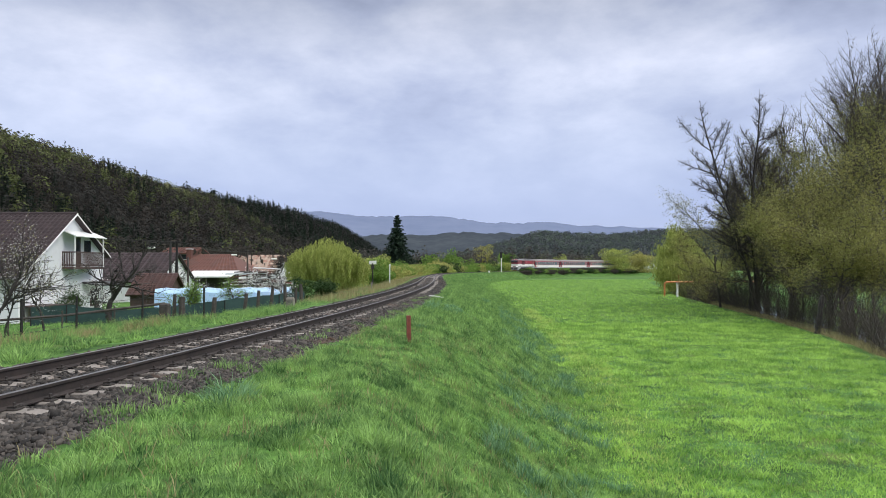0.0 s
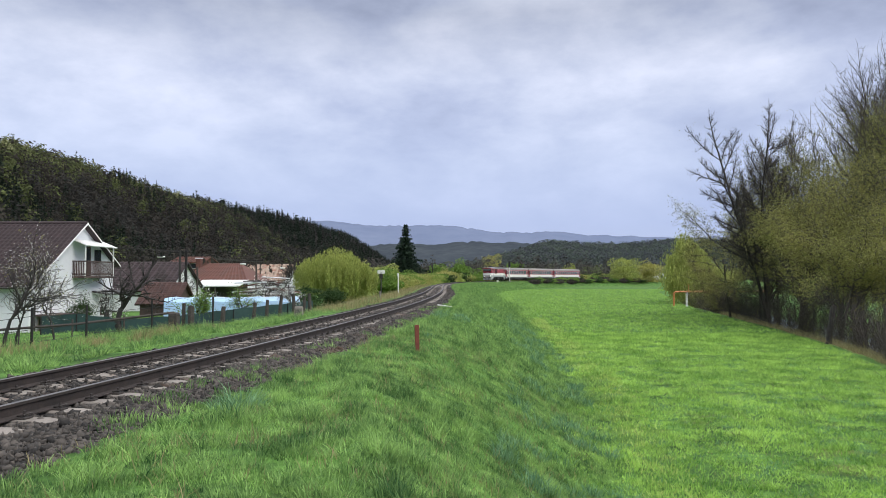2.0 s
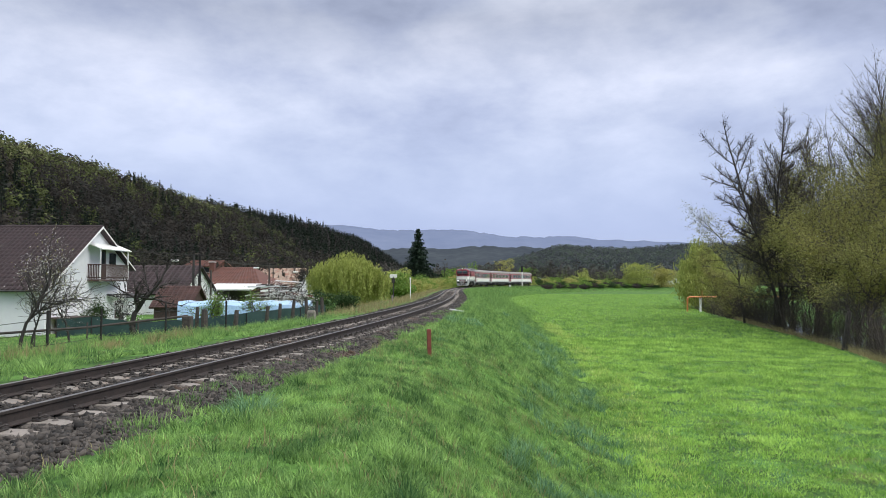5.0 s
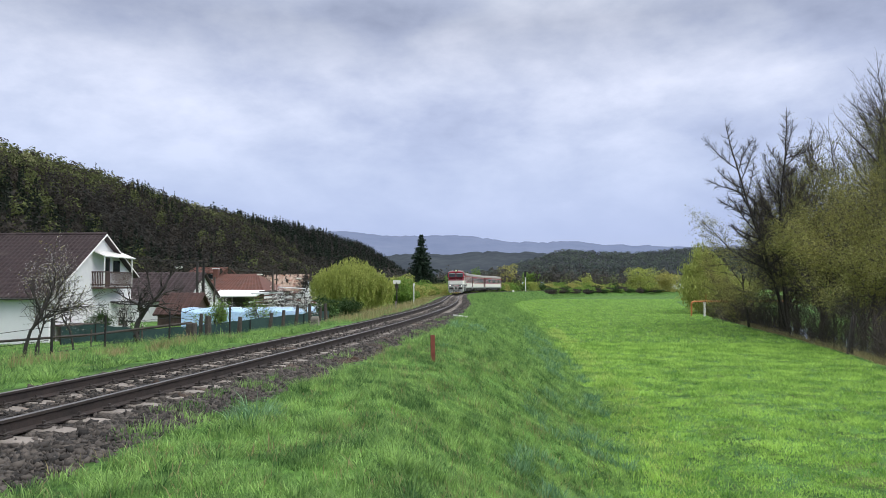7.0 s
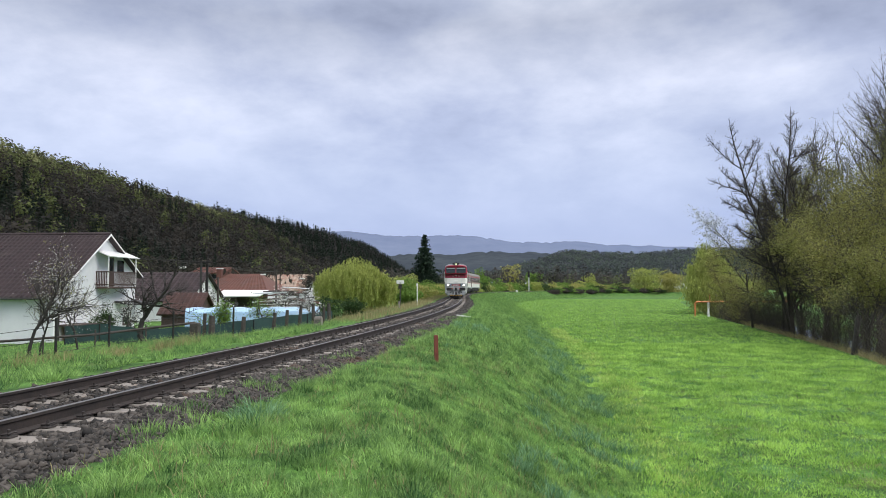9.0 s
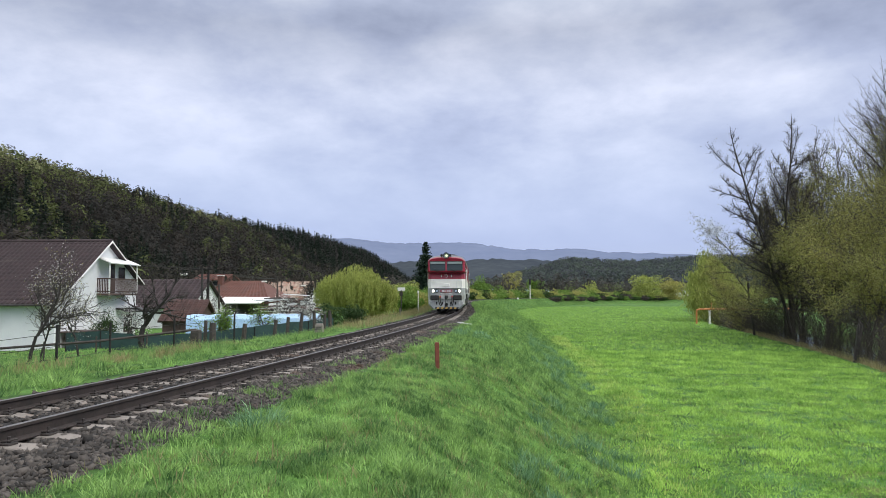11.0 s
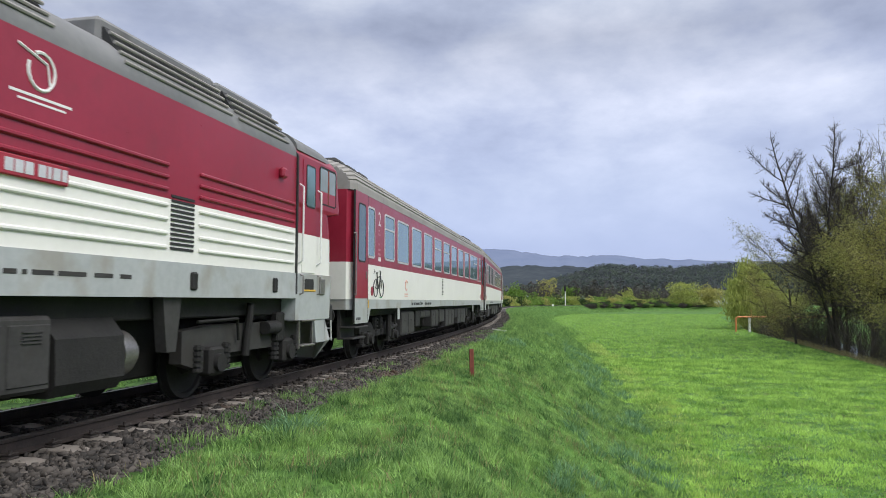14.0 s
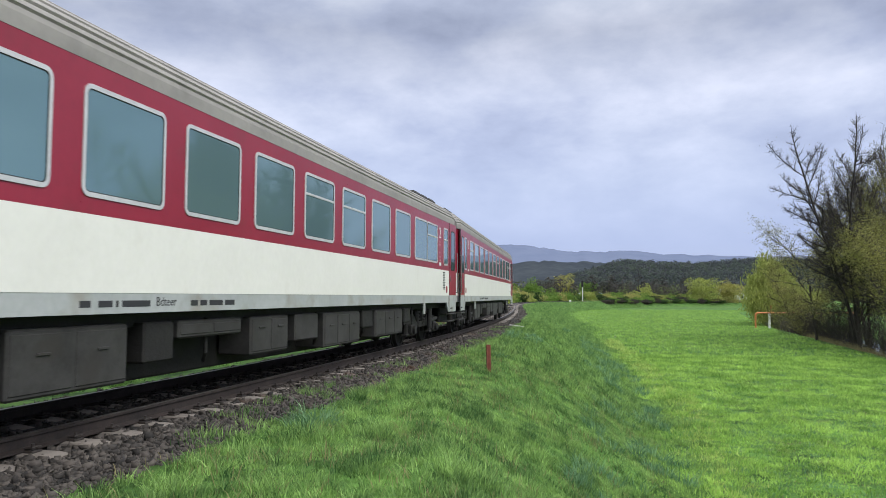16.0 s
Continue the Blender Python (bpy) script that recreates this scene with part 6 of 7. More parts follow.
# spruce by the line
def spruce(x, y, h, w, seed, label, group=""):
    t = Tree(seed)
    C = []
    for z in np.arange(0.05, 0.985, 0.034):
        r = w * (1 - z) ** 0.9 * t.r.uniform(0.72, 1.12)
        n = int(6 + 9 * (1 - z))
        for k in range(n):
            a = 6.28 * (k + t.r.uniform(-0.3, 0.3)) / n + z * 40
            rr = r * t.r.uniform(0.6, 1.15)
            p, q = np.array([0, 0, z * h]), np.array([rr * math.cos(a), rr * math.sin(a), z * h - 0.2 * rr + 0.02 * h * (z > 0.8)])
            t.seg.append((p, q, 0.03, 0.008))
            m = int(10 + 60 * (1 - z))
            f = t.r.random(m) ** 0.7
            pts = p + (q - p) * f[:, None] + t.r.normal(0, 0.009 * h, (m, 3)) * np.array([1, 1, 0.45])
            pts[:, 2] -= 0.02 * h * f * t.r.random(m)
            C.append(pts)
    t.seg.append((np.zeros(3), np.array([0, 0, h]), 0.26, 0.02))
    t.tips = np.concatenate(C)
    root = thing("spruce_tree", label, "tree", pose(x, y, gz(x, y) - 0.1), group)
    part("trunk", t.wood("trunk", "bark_dark"), None, root)
    V, F = cards(t.r, t.tips, 0.022 * h)
    part("crown", bulk("crown", V, F, "needles"), None, root, "dense dark needle branches")


spruce(-11.9, 192, 17.0, 7.6, 301, "tall dark green spruce beside the railway")
spruce(-49, 62, 11, 2.4, 302, "dark spruce behind the white house")

# weeping willow and shrubs beside the line
t = Tree(320)
t.grow((0, 0, 0), (0.05, 0, 1), 2.6, 0.28, 3, 7, 55, 0.0, 0.16, 0.72, 5, 0.4)
T = []
for cx, cy, top, rad in ((0.2, 0, 6.3, 2.5), (-2.0, -0.5, 5.3, 2.2), (2.1, -0.6, 5.2, 2.0), (-0.4, -2.0, 5.4, 2.3), (0.6, 2.0, 5.6, 2.3), (-3.2, 0.6, 4.2, 1.5), (3.3, 0.4, 4.0, 1.4), (1.4, -2.2, 4.7, 1.6)):
    for k in range(int(34 * rad)):
        a, r = t.r.uniform(0, 6.28), rad * math.sqrt(t.r.random())
        high = top - 0.55 * rad * (r / rad) ** 2 * t.r.uniform(0.8, 1.3)
        T += [np.array([cx + r * math.cos(a), cy + r * math.sin(a), high - dz]) + t.r.normal(0, 0.05, 3) for dz in np.linspace(0, (high - 0.8) * t.r.uniform(0.35, 1), 16)]
t.tips = T
root = thing("weeping_willow", "round weeping willow with fresh yellow-green hanging leaves", "tree", pose(-13.0, 82, gz(-13, 82)))
part("trunk", t.wood("trunk", "bark", 0.02), None, root)
part("crown", t.leaves("crown", "leaf_willow", 60000, 0.075, 0.09, 0.35), None, root, "hanging yellow-green foliage")


def bush(x, y, w, h, material, label, seed, count=5000, size=0.08, name="shrub", group=""):
    t = Tree(seed)
    pts = t.r.normal(0, 1, (count, 3))
    pts /= np.linalg.norm(pts, axis=1)[:, None]
    rad = t.r.random(count) ** 0.35
    pts *= rad[:, None]
    lump = 1 + 0.25 * np.sin(pts[:, 0] * 5 + seed) * np.sin(pts[:, 1] * 4 + 2 * seed) + 0.2 * np.sin(pts[:, 2] * 7 + seed)
    pts *= lump[:, None] * np.array([w / 2, w / 2, h * 0.55])
    pts[:, 2] = np.maximum(pts[:, 2] + h * 0.45, 0.03)
    for k in range(6):
        a = t.r.uniform(0, 6.28)
        t.grow((0, 0, 0), (0.5 * math.cos(a), 0.5 * math.sin(a), 1), h * 0.5, 0.03, 1, 4, 40, 0.03, 0.15, 0.6, 3)
    root = thing(name, label, "shrub", pose(x, y, gz(x, y) - 0.03), group)
    part("stems", t.wood("stems", "twig", 0.008), None, root)
    part("foliage", bulk("foliage", *cards(t.r, pts, size), material), None, root)


bush(-12.6, 64, 3.6, 2.2, "leaf_dark", "dark green clipped shrub by the fence", 401)
bush(-10.6, 66, 2.2, 1.7, "leaf_dark", "dark green shrub by the fence", 402)
bush(-22.6, 45.0, 1.5, 1.9, "leaf_dark", "small dark conical thuja beside the white house", 403, 4000, 0.06)
for i, (s, d, w, h) in enumerate(((95, -6.5, 4, 3.2), (103, -7.5, 5, 4), (112, -6.8, 5, 3), (122, -7, 5, 3.6), (131, -7.6, 6, 3.6), (140, -6.5, 5, 2.8), (150, -7, 6, 3.4), (160, -7.5, 6, 3.0), (171, -7, 7, 3.2), (182, -8, 7, 3.6), (195, -8, 8, 3.8), (88, -9.5, 5, 4.6), (99, -12, 6, 5))):
    px, py, _ = on_track(s, d)
    bush(float(px), float(py), w, h, ("leaf_green", "leaf_willow", "leaf_yellow")[i % 3], "fresh green shrub along the railway", 410 + i, 5000, 0.16, group="shrubs along the railway")
for i in range(46):
    s = 205 + 4.2 * i
    px, py, _ = on_track(s, -(6 + 5 * rng.random()))
    bush(float(px), float(py), 6 + 3 * rng.random(), 2.6 + 2.4 * rng.random(), ("leaf_green", "leaf_dark", "leaf_yellow", "leaf_green", "leaf_willow")[i % 5], "green shrub beyond the curve of the railway", 450 + i, 2200, 0.3, group="shrubs along the curve")
for i in range(26):
    s = 268 + 4.0 * i
    px, py, _ = on_track(s, 4.5 + 2.5 * rng.random())
    bush(float(px), float(py), 3.5 + 2 * rng.random(), 1.2 + 0.9 * rng.random(), ("twig", "leaf_dark", "leaf_green")[i % 3], "low brown and green scrub on the far embankment", 520 + i, 1600, 0.22, group="scrub on the embankment")

# garden trees
def garden_tree(x, y, h, seed, label, leaf=None, spread=45, kids=6, lean=0.0, name="fruit_tree", depth=3, rad=0.09):
    t = Tree(seed)
    t.grow((0, 0, 0), (lean, 0, 1), h * 0.42, rad, depth, kids, spread, 0.05, 0.2, 0.68, 4, 0.45)
    tree_at(name, label, x, y, t, "bark_dark", leaf, 0.006, "garden trees")


garden_tree(-15.6, 25.6, 6.0, 601, "small fruit tree with sparse pale blossom", [("blossom", 1300, 0.028, 0.08), ("leaf_olive", 700, 0.03, 0.1)], 40, 6)
garden_tree(-16.6, 28.0, 4.6, 602, "young bare fruit tree in the garden", [("blossom", 500, 0.028, 0.08), ("leaf_olive", 300, 0.03, 0.1)], 34, 5, rad=0.06)
garden_tree(-18.6, 34.5, 5.0, 603, "young bare pruned tree by the white house", None, 28, 5, rad=0.07)
garden_tree(-13.8, 31.0, 6.2, 604, "old bare pruned apple tree with crooked limbs", None, 62, 5, -0.12, rad=0.16)
garden_tree(-14.6, 42.0, 3.4, 605, "small tree with fresh light green leaves", [("leaf_green", 3200, 0.05, 0.2)], 50, 6)
garden_tree(-12.9, 45.0, 3.2, 606, "small fresh green tree behind the fence", [("leaf_green", 1500, 0.05, 0.2)], 50, 5)
garden_tree(-10.2, 47.0, 3.4, 607, "small tree covered in white blossom", [("blossom", 1300, 0.045, 0.2)], 40, 6)
garden_tree(-14.0, 55.0, 4.2, 608, "cherry tree in full white blossom", [("blossom", 1200, 0.055, 0.3)], 50, 6)
garden_tree(-16.6, 50.0, 3.2, 609, "white blossoming plum tree", [("blossom", 900, 0.05, 0.26)], 50, 6)
garden_tree(-19.6, 41.0, 3.2, 610, "white blossoming shrub tree beside the house", [("blossom", 700, 0.05, 0.2)], 45, 5)
garden_tree(-24.5, 66.0, 6.0, 611, "grey bare garden tree", None, 50, 7)
garden_tree(-28.5, 70.0, 6.0, 612, "grey bare garden tree", None, 50, 7)
garden_tree(-27.0, 118.0, 9.0, 613, "bare tree behind the houses", None, 40, 8, rad=0.2)
garden_tree(-31.0, 122.0, 9.5, 614, "bare tree behind the houses", None, 40, 8, rad=0.2)


# ---- village beyond the line ----
def slope_tiles(parent, a, b, c, d, rows, cols, material, name="roof_tiles"):
    """Overlapping tiles on the slope with lower edge a-b and upper edge d-c, joined."""
    a, b, c, d = (np.array(p, float) for p in (a, b, c, d))
    nrm = np.cross(b - a, d - a)
    nrm /= np.linalg.norm(nrm)
    if nrm[2] < 0:
        nrm = -nrm
    V, F = [], []
    for i in range(rows):
        for j in range(cols):
            u0, u1, v0, v1 = j / cols + 0.004, (j + 1) / cols - 0.004, i / rows, (i + 1.15) / rows
            def at(u, v, h):
                return (a + (b - a) * u) * (1 - v) + (d + (c - d) * u) * v + nrm * h
            n = len(V)
            um = (u0 + u1) / 2
            V += [at(u0, v0, 0.05), at(um, v0, 0.085), at(u1, v0, 0.05), at(u1, v1, 0.012), at(um, v1, 0.04), at(u0, v1, 0.012), at(u0, v0, 0.0), at(u1, v0, 0.0)]
            F += [(n, n + 1, n + 4, n + 5), (n + 1, n + 2, n + 3, n + 4), (n + 6, n + 7, n + 2, n + 1), (n + 6, n + 1, n, n)][:3]
    me = bulk(name, np.array(V), [np.array(F)], material)
    return tagged(part(name, me, None, parent), kind="stuff")


def slab(p, q, r, s, t):
    """A thick sheet through four points."""
    p, q, r, s = (Vector(v) for v in (p, q, r, s))
    n = (q - p).cross(s - p).normalized() * t
    return Shape().loft([[p, q, r, s], [v - n for v in (p, q, r, s)]])


def white_house():
    H = thing("white_house", "white rendered house with dark tiled roof and timber balcony", "house")
    gx_, y0, y1, yr = -24.0, 42.0, 52.0, 47.6
    z0, ze, zr, zf = -2.3, 0.95, 4.9, 2.45
    xl = -32.0
    poly = [(y0, z0), (y1, z0), (y1, zf), (yr, zr - 0.12), (y0, ze - 0.1)]
    part("wall", Shape().prism(poly, "x", xl, gx_), "render_white", H, "white rendered walls")
    low = Shape().box(-46, gx_ + 0.0, 41.7, 42.1, z0, ze - 0.15)
    part("side_wall", low, "render_white", H)
    near = part("roof", slab((xl - 0.1, y0 - 0.75, ze - 0.1), (gx_ + 0.35, y0 - 0.75, ze - 0.1), (gx_ + 0.35, yr, zr), (xl - 0.1, yr, zr), 0.12), "tile_dark", H, "dark brown tiled roof")
    part("roof", slab((gx_ + 0.35, y1 + 0.5, zf - 0.25), (xl, y1 + 0.5, zf - 0.25), (xl, yr, zr), (gx_ + 0.35, yr, zr), 0.12), "tile_dark", H)
    slope_tiles(near, (xl - 0.1, y0 - 0.75, ze - 0.1), (gx_ + 0.33, y0 - 0.75, ze - 0.1), (gx_ + 0.33, yr, zr), (xl - 0.1, yr, zr), 18, 28, "tile_dark")
    # verge boards and ridge
    vb = slab((gx_ + 0.37, y0 - 0.78, ze - 0.12), (gx_ + 0.37, yr, zr + 0.05), (gx_ + 0.37, yr, zr - 0.06), (gx_ + 0.37, y0 - 0.78, ze - 0.21), 0.05)
    part("verge_board", vb, "white", H, "white verge board")
    vb = slab((gx_ + 0.37, y1 + 0.5, zf - 0.25), (gx_ + 0.37, yr, zr + 0.05), (gx_ + 0.37, yr, zr - 0.06), (gx_ + 0.37, y1 + 0.5, zf - 0.33), 0.05)
    part("verge_board", vb, "white", H)
    part("ridge_cap", Shape().tube([(xl, yr, zr + 0.03), (gx_ + 0.36, yr, zr + 0.03)], 0.11, 8), "tile_dark", H)
    part("gutter", Shape().tube([(xl, y0 - 0.82, ze - 0.16), (gx_ + 0.3, y0 - 0.82, ze - 0.16)], 0.06, 8), "box_grey", H)
    part("downpipe", Shape().tube([(gx_ + 0.2, y0 - 0.8, ze - 0.2), (gx_ + 0.12, y0 - 0.1, ze - 0.6), (gx_ + 0.08, y0 + 0.15, ze - 0.9), (gx_ + 0.08, y0 + 0.15, z0 + 0.2)], 0.05, 8), "box_grey", H)
    part("plinth", Shape().box(-46, gx_ + 0.03, 41.66, 41.9, z0, z0 + 0.45), "box_grey", H)
    # neighbour's lower roof to the left
    nr = part("side_roof", slab((-46, y0 - 0.7, ze - 0.15), (xl - 0.25, y0 - 0.7, ze - 0.15), (xl - 0.25, yr, zr - 0.1), (-46, yr, zr - 0.1), 0.12), "tile_dark", H, "dark tiled roof of the adjoining wing")
    slope_tiles(nr, (-40, y0 - 0.7, ze - 0.15), (xl - 0.25, y0 - 0.7, ze - 0.15), (xl - 0.25, yr, zr - 0.1), (-40, yr, zr - 0.1), 18, 26, "tile_dark")
    part("verge_strip", slab((xl - 0.26, y0 - 0.75, ze), (xl - 0.08, y0 - 0.75, ze), (xl - 0.08, yr, zr + 0.12), (xl - 0.26, yr, zr + 0.12), 0.08), "white", H, "white verge strip between the roofs")
    # balcony
    b0, b1, bz, out = 46.4, 50.3, 1.48, 0.85
    bal = part("balcony", Shape().box(gx_, gx_ + out, b0, b1, bz - 0.14, bz, 0.02), "balcony", H, "dark timber balcony with slatted rail")
    for z in (bz + 0.08, bz + 0.9):
        part("balcony_rail", Shape().box(gx_ + out - 0.06, gx_ + out, b0, b1, z, z + 0.08), "balcony", bal)
        part("balcony_rail", Shape().box(gx_, gx_ + out, b0, b0 + 0.06, z, z + 0.08), "balcony", bal)
    for k in range(27):
        y = b0 + (b1 - b0) * (k + 0.5) / 27
        part("baluster", Shape().box(gx_ + out - 0.045, gx_ + out - 0.02, y - 0.03, y + 0.03, bz + 0.02, bz + 0.95), "balcony", bal)
    for k in range(8):
        x = gx_ + out * (k + 0.5) / 8
        part("baluster", Shape().box(x - 0.03, x + 0.03, b0 + 0.02, b0 + 0.045, bz + 0.02, bz + 0.95), "balcony", bal)
    part("awning", slab((gx_ + 0.02, b0 - 0.1, bz + 2.35), (gx_ + out + 0.15, b0 - 0.1, bz + 1.95), (gx_ + out + 0.15, b1 + 0.2, bz + 1.95), (gx_ + 0.02, b1 + 0.2, bz + 2.35), 0.06), "white", H, "white corrugated awning over the balcony")
    for y in (b0 + 0.05, b1):
        part("awning_post", Shape().box(gx_ + out - 0.07, gx_ + out, y - 0.035, y + 0.035, bz, bz + 2.05), "white", H)
    dr = part("balcony_door", Shape().box(gx_ - 0.05, gx_ + 0.03, 48.0, 48.75, bz, bz + 1.95), "balcony", H, "dark balcony door")
    part("pane", Shape().box(gx_ + 0.02, gx_ + 0.04, 48.1, 48.65, bz + 0.9, bz + 1.85), "glass_dark", dr)
    wd = part("window", Shape().box(gx_ - 0.05, gx_ + 0.05, 49.1, 50.2, bz + 0.85, bz + 1.85, 0.02), "white", H, "white window beside the balcony door")
    part("pane", Shape().box(gx_ + 0.04, gx_ + 0.06, 49.18, 50.12, bz + 0.93, bz + 1.77), "glass_dark", wd)
    part("canopy", slab((gx_, 49.0, 0.5), (gx_ + 1.1, 49.0, 0.3), (gx_ + 1.1, 52.6, 0.3), (gx_, 52.6, 0.5), 0.1), "box_grey", H, "small grey entrance canopy")
    wd = part("window", Shape().box(gx_ - 0.05, gx_ + 0.05, 50.2, 51.4, -1.2, 0.0, 0.02), "balcony", H)
    part("pane", Shape().box(gx_ + 0.04, gx_ + 0.06, 50.3, 51.3, -1.1, -0.1), "glass_dark", wd)
    part("porch_board", Shape().box(gx_ + 0.3, gx_ + 0.36, 42.4, 43.5, -2.2, -0.95, 0.01), "wood_orange", H, "orange wooden board")
    part("porch_frame", Shape().box(gx_ + 0.02, gx_ + 1.2, 42.2, 44.6, -0.85, -0.75).box(gx_ + 1.1, gx_ + 1.2, 44.5, 44.6, -2.3, -0.8).box(gx_ + 1.1, gx_ + 1.2, 42.2, 42.3, -2.3, -0.8), "balcony", H)
    return H


white_house()


def gable_house(name, label, x0, x1, y0, y1, z0, ze, zr, roof, wall="render_white", ridge_x=True, hip=0.0, wins=(), chimney=None, overhang=0.4):
    H = thing(name, label, "house", group="village houses")
    part("wall", Shape().box(x0, x1, y0, y1, z0, ze), wall, H)
    ym, xm = (y0 + y1) / 2, (x0 + x1) / 2
    o = overhang
    if ridge_x:
        part("gable", Shape().prism([(y0, ze), (y1, ze), (ym, zr - 0.1)], "x", x0 + hip, x1 - hip), wall, H)
        p = [(x0 - o, y0 - o, ze - 0.15), (x1 + o, y0 - o, ze - 0.15), (x1 + o - hip, ym, zr), (x0 - o + hip, ym, zr)]
        r = part("roof", slab(*p, 0.12), roof, H, "tiled roof")
        slope_tiles(r, *p, 12, max(8, int((x1 - x0) / 0.5)), roof)
        part("roof", slab((x1 + o, y1 + o, ze - 0.15), (x0 - o, y1 + o, ze - 0.15), (x0 - o + hip, ym, zr), (x1 + o - hip, ym, zr), 0.12), roof, H)
        if hip:
            part("roof", Shape().add([(x1 + o, y0 - o, ze - 0.15), (x1 + o, y1 + o, ze - 0.15), (x1 + o - hip, ym, zr), (x1 + o, y0 - o, ze - 0.27), (x1 + o, y1 + o, ze - 0.27)], [(0, 1, 2), (3, 4, 1, 0)]), roof, H)
    for k, (wx, wz, ww, wh) in enumerate(wins):
        w = part("window", Shape().box(wx - ww / 2, wx + ww / 2, y0 - 0.05, y0 + 0.05, wz, wz + wh, 0.015), "white", H)
        part("pane", Shape().box(wx - ww / 2 + 0.07, wx + ww / 2 - 0.07, y0 - 0.062, y0 - 0.03, wz + 0.07, wz + wh - 0.07), "glass_dark", w)
    if chimney:
        cx, cy, cz = chimney
        c = part("chimney", Shape().box(cx - 0.35, cx + 0.35, cy - 0.35, cy + 0.35, ze, cz, 0.03), "tile_red", H, "brick chimney")
        part("chimney_cap", Shape().box(cx - 0.42, cx + 0.42, cy - 0.42, cy + 0.42, cz, cz + 0.1), "render_white", c)
    return H


gable_house("dark_roofed_house", "low house with dark brown tiled roof", -36.0, -28.3, 73, 83, -2.2, 0.2, 3.0, "tile_dark", "render_white")
gable_house("garden_shed", "small garden shed with rusty brown roof", -24.8, -22.0, 58.5, 62.5, -2.0, -0.6, 0.95, "rust_dark", "balcony", overhang=0.3)
gable_house("red_roofed_house", "house with weathered red hipped tile roof", -36.5, -27.5, 98, 110, -2.2, 1.1, 3.3, "tile_red", "render_white", hip=2.6, wins=((-33, -0.6, 1.0, 1.2), (-29.5, -0.6, 1.0, 1.2)), chimney=(-35.4, 103, 4.0))
gable_house("patched_roof_house", "old house with blotched pale tile roof", -33.4, -26.6, 118, 126, -2.2, 1.0, 3.5, "tile_patch", "render_white", wins=((-28, -0.6, 0.9, 1.2), (-31, -0.6, 0.9, 1.2)))
gable_house("brick_house", "taller brick-red house behind the others", -46.5, -41.5, 122, 130, -2.2, 4.0, 4.9, "tile_red", "tile_red", wins=((-43, 2.8, 1.6, 0.9),))
gable_house("far_house", "white far house beyond the meadow", 103, 117, 395, 405, -2.5, 3.6, 6.6, "box_grey", "render_white", wins=((107, 0.8, 1.6, 1.6), (112, 0.8, 1.6, 1.6)))
gable_house("far_house", "small pale far house beyond the meadow", 119, 127, 410, 418, -2.5, 2.6, 5.2, "tile_red", "render_white", wins=((123, 0.5, 1.4, 1.4),))
for x0, x1, y in ((4, 16, 440), (20, 37, 445), (41, 52, 450), (-6, 1, 455)):
    sh = thing("far_shed", "long pale shed across the valley", "shed", group="pale sheds")
    part("wall", Shape().box(x0, x1, y, y + 8, -2.5, 3.0), "render_white", sh)
    part("roof", slab((x0 - 0.5, y - 0.5, 3.0), (x1 + 0.5, y - 0.5, 3.0), (x1 + 0.5, y + 8.5, 4.6), (x0 - 0.5, y + 8.5, 4.6), 0.2), "film_blue", sh)
cp = thing("carport", "white flat carport roof beside the red-roofed house", "carport")
part("roof", slab((-32.6, 92.0, 0.35), (-26.6, 92.0, 0.35), (-26.6, 96.5, 1.05), (-32.6, 96.5, 1.05), 0.15), "white", cp)
for x in (-32.4, -29.6, -26.8):
    part("post", Shape().box(x - 0.07, x + 0.07, 92.1, 92.24, -2.1, 0.3), "wood", cp)
part("back_wall", Shape().box(-32.5, -26.7, 96.2, 96.4, -2.1, 0.9), "wood", cp)

# junk pile of boards
rj = np.random.default_rng(5)
for k in range(22):
    x, y = -20.5 + rj.uniform(0, 8), 66 + rj.uniform(0, 5)
    m = pose(float(x), float(y), -1.3 + rj.uniform(0, 0.7), *rj.uniform(-22, 22, 2).tolist(), float(rj.uniform(0, 180)))
    b = part("scrap_board", Shape().box(-0.8, 0.8, -0.14, 0.14, -0.6, 0.03, m=m) if k % 3 == 0 else Shape().box(-1.1, 1.1, -0.16, 0.16, -0.02, 0.02, m=m), ("wood", "box_grey", "white")[k % 3], None, "weathered board in the scrap pile")
    tagged(b, category="board", group="scrap pile")

# pale blue plastic cover in the garden
P0, P1 = Vector((-18.0, 46.0, 0)), Vector((-10.6, 51.0, 0))
cv = Shape()
rings = []
for k in range(25):
    p = P0.lerp(P1, k / 24)
    zb = gz(p.x, p.y)
    top = 0.08 - 0.1 * k / 24 + 0.04 * math.sin(k * 1.7)
    rings.append([(p.x, p.y, zb - 0.1), (p.x, p.y + 0.02, top - 0.25), (p.x - 0.05, p.y + 0.3, top), (p.x - 0.2, p.y + 1.6, top + 0.02), (p.x - 0.3, p.y + 2.0, top - 0.3), (p.x - 0.3, p.y + 2.1, zb - 0.1)])
cv.loft(rings)
tagged(part("plastic_cover", cv, "film_blue", None, smooth=True), "long pale blue plastic sheet cover in the garden", "plastic sheet")

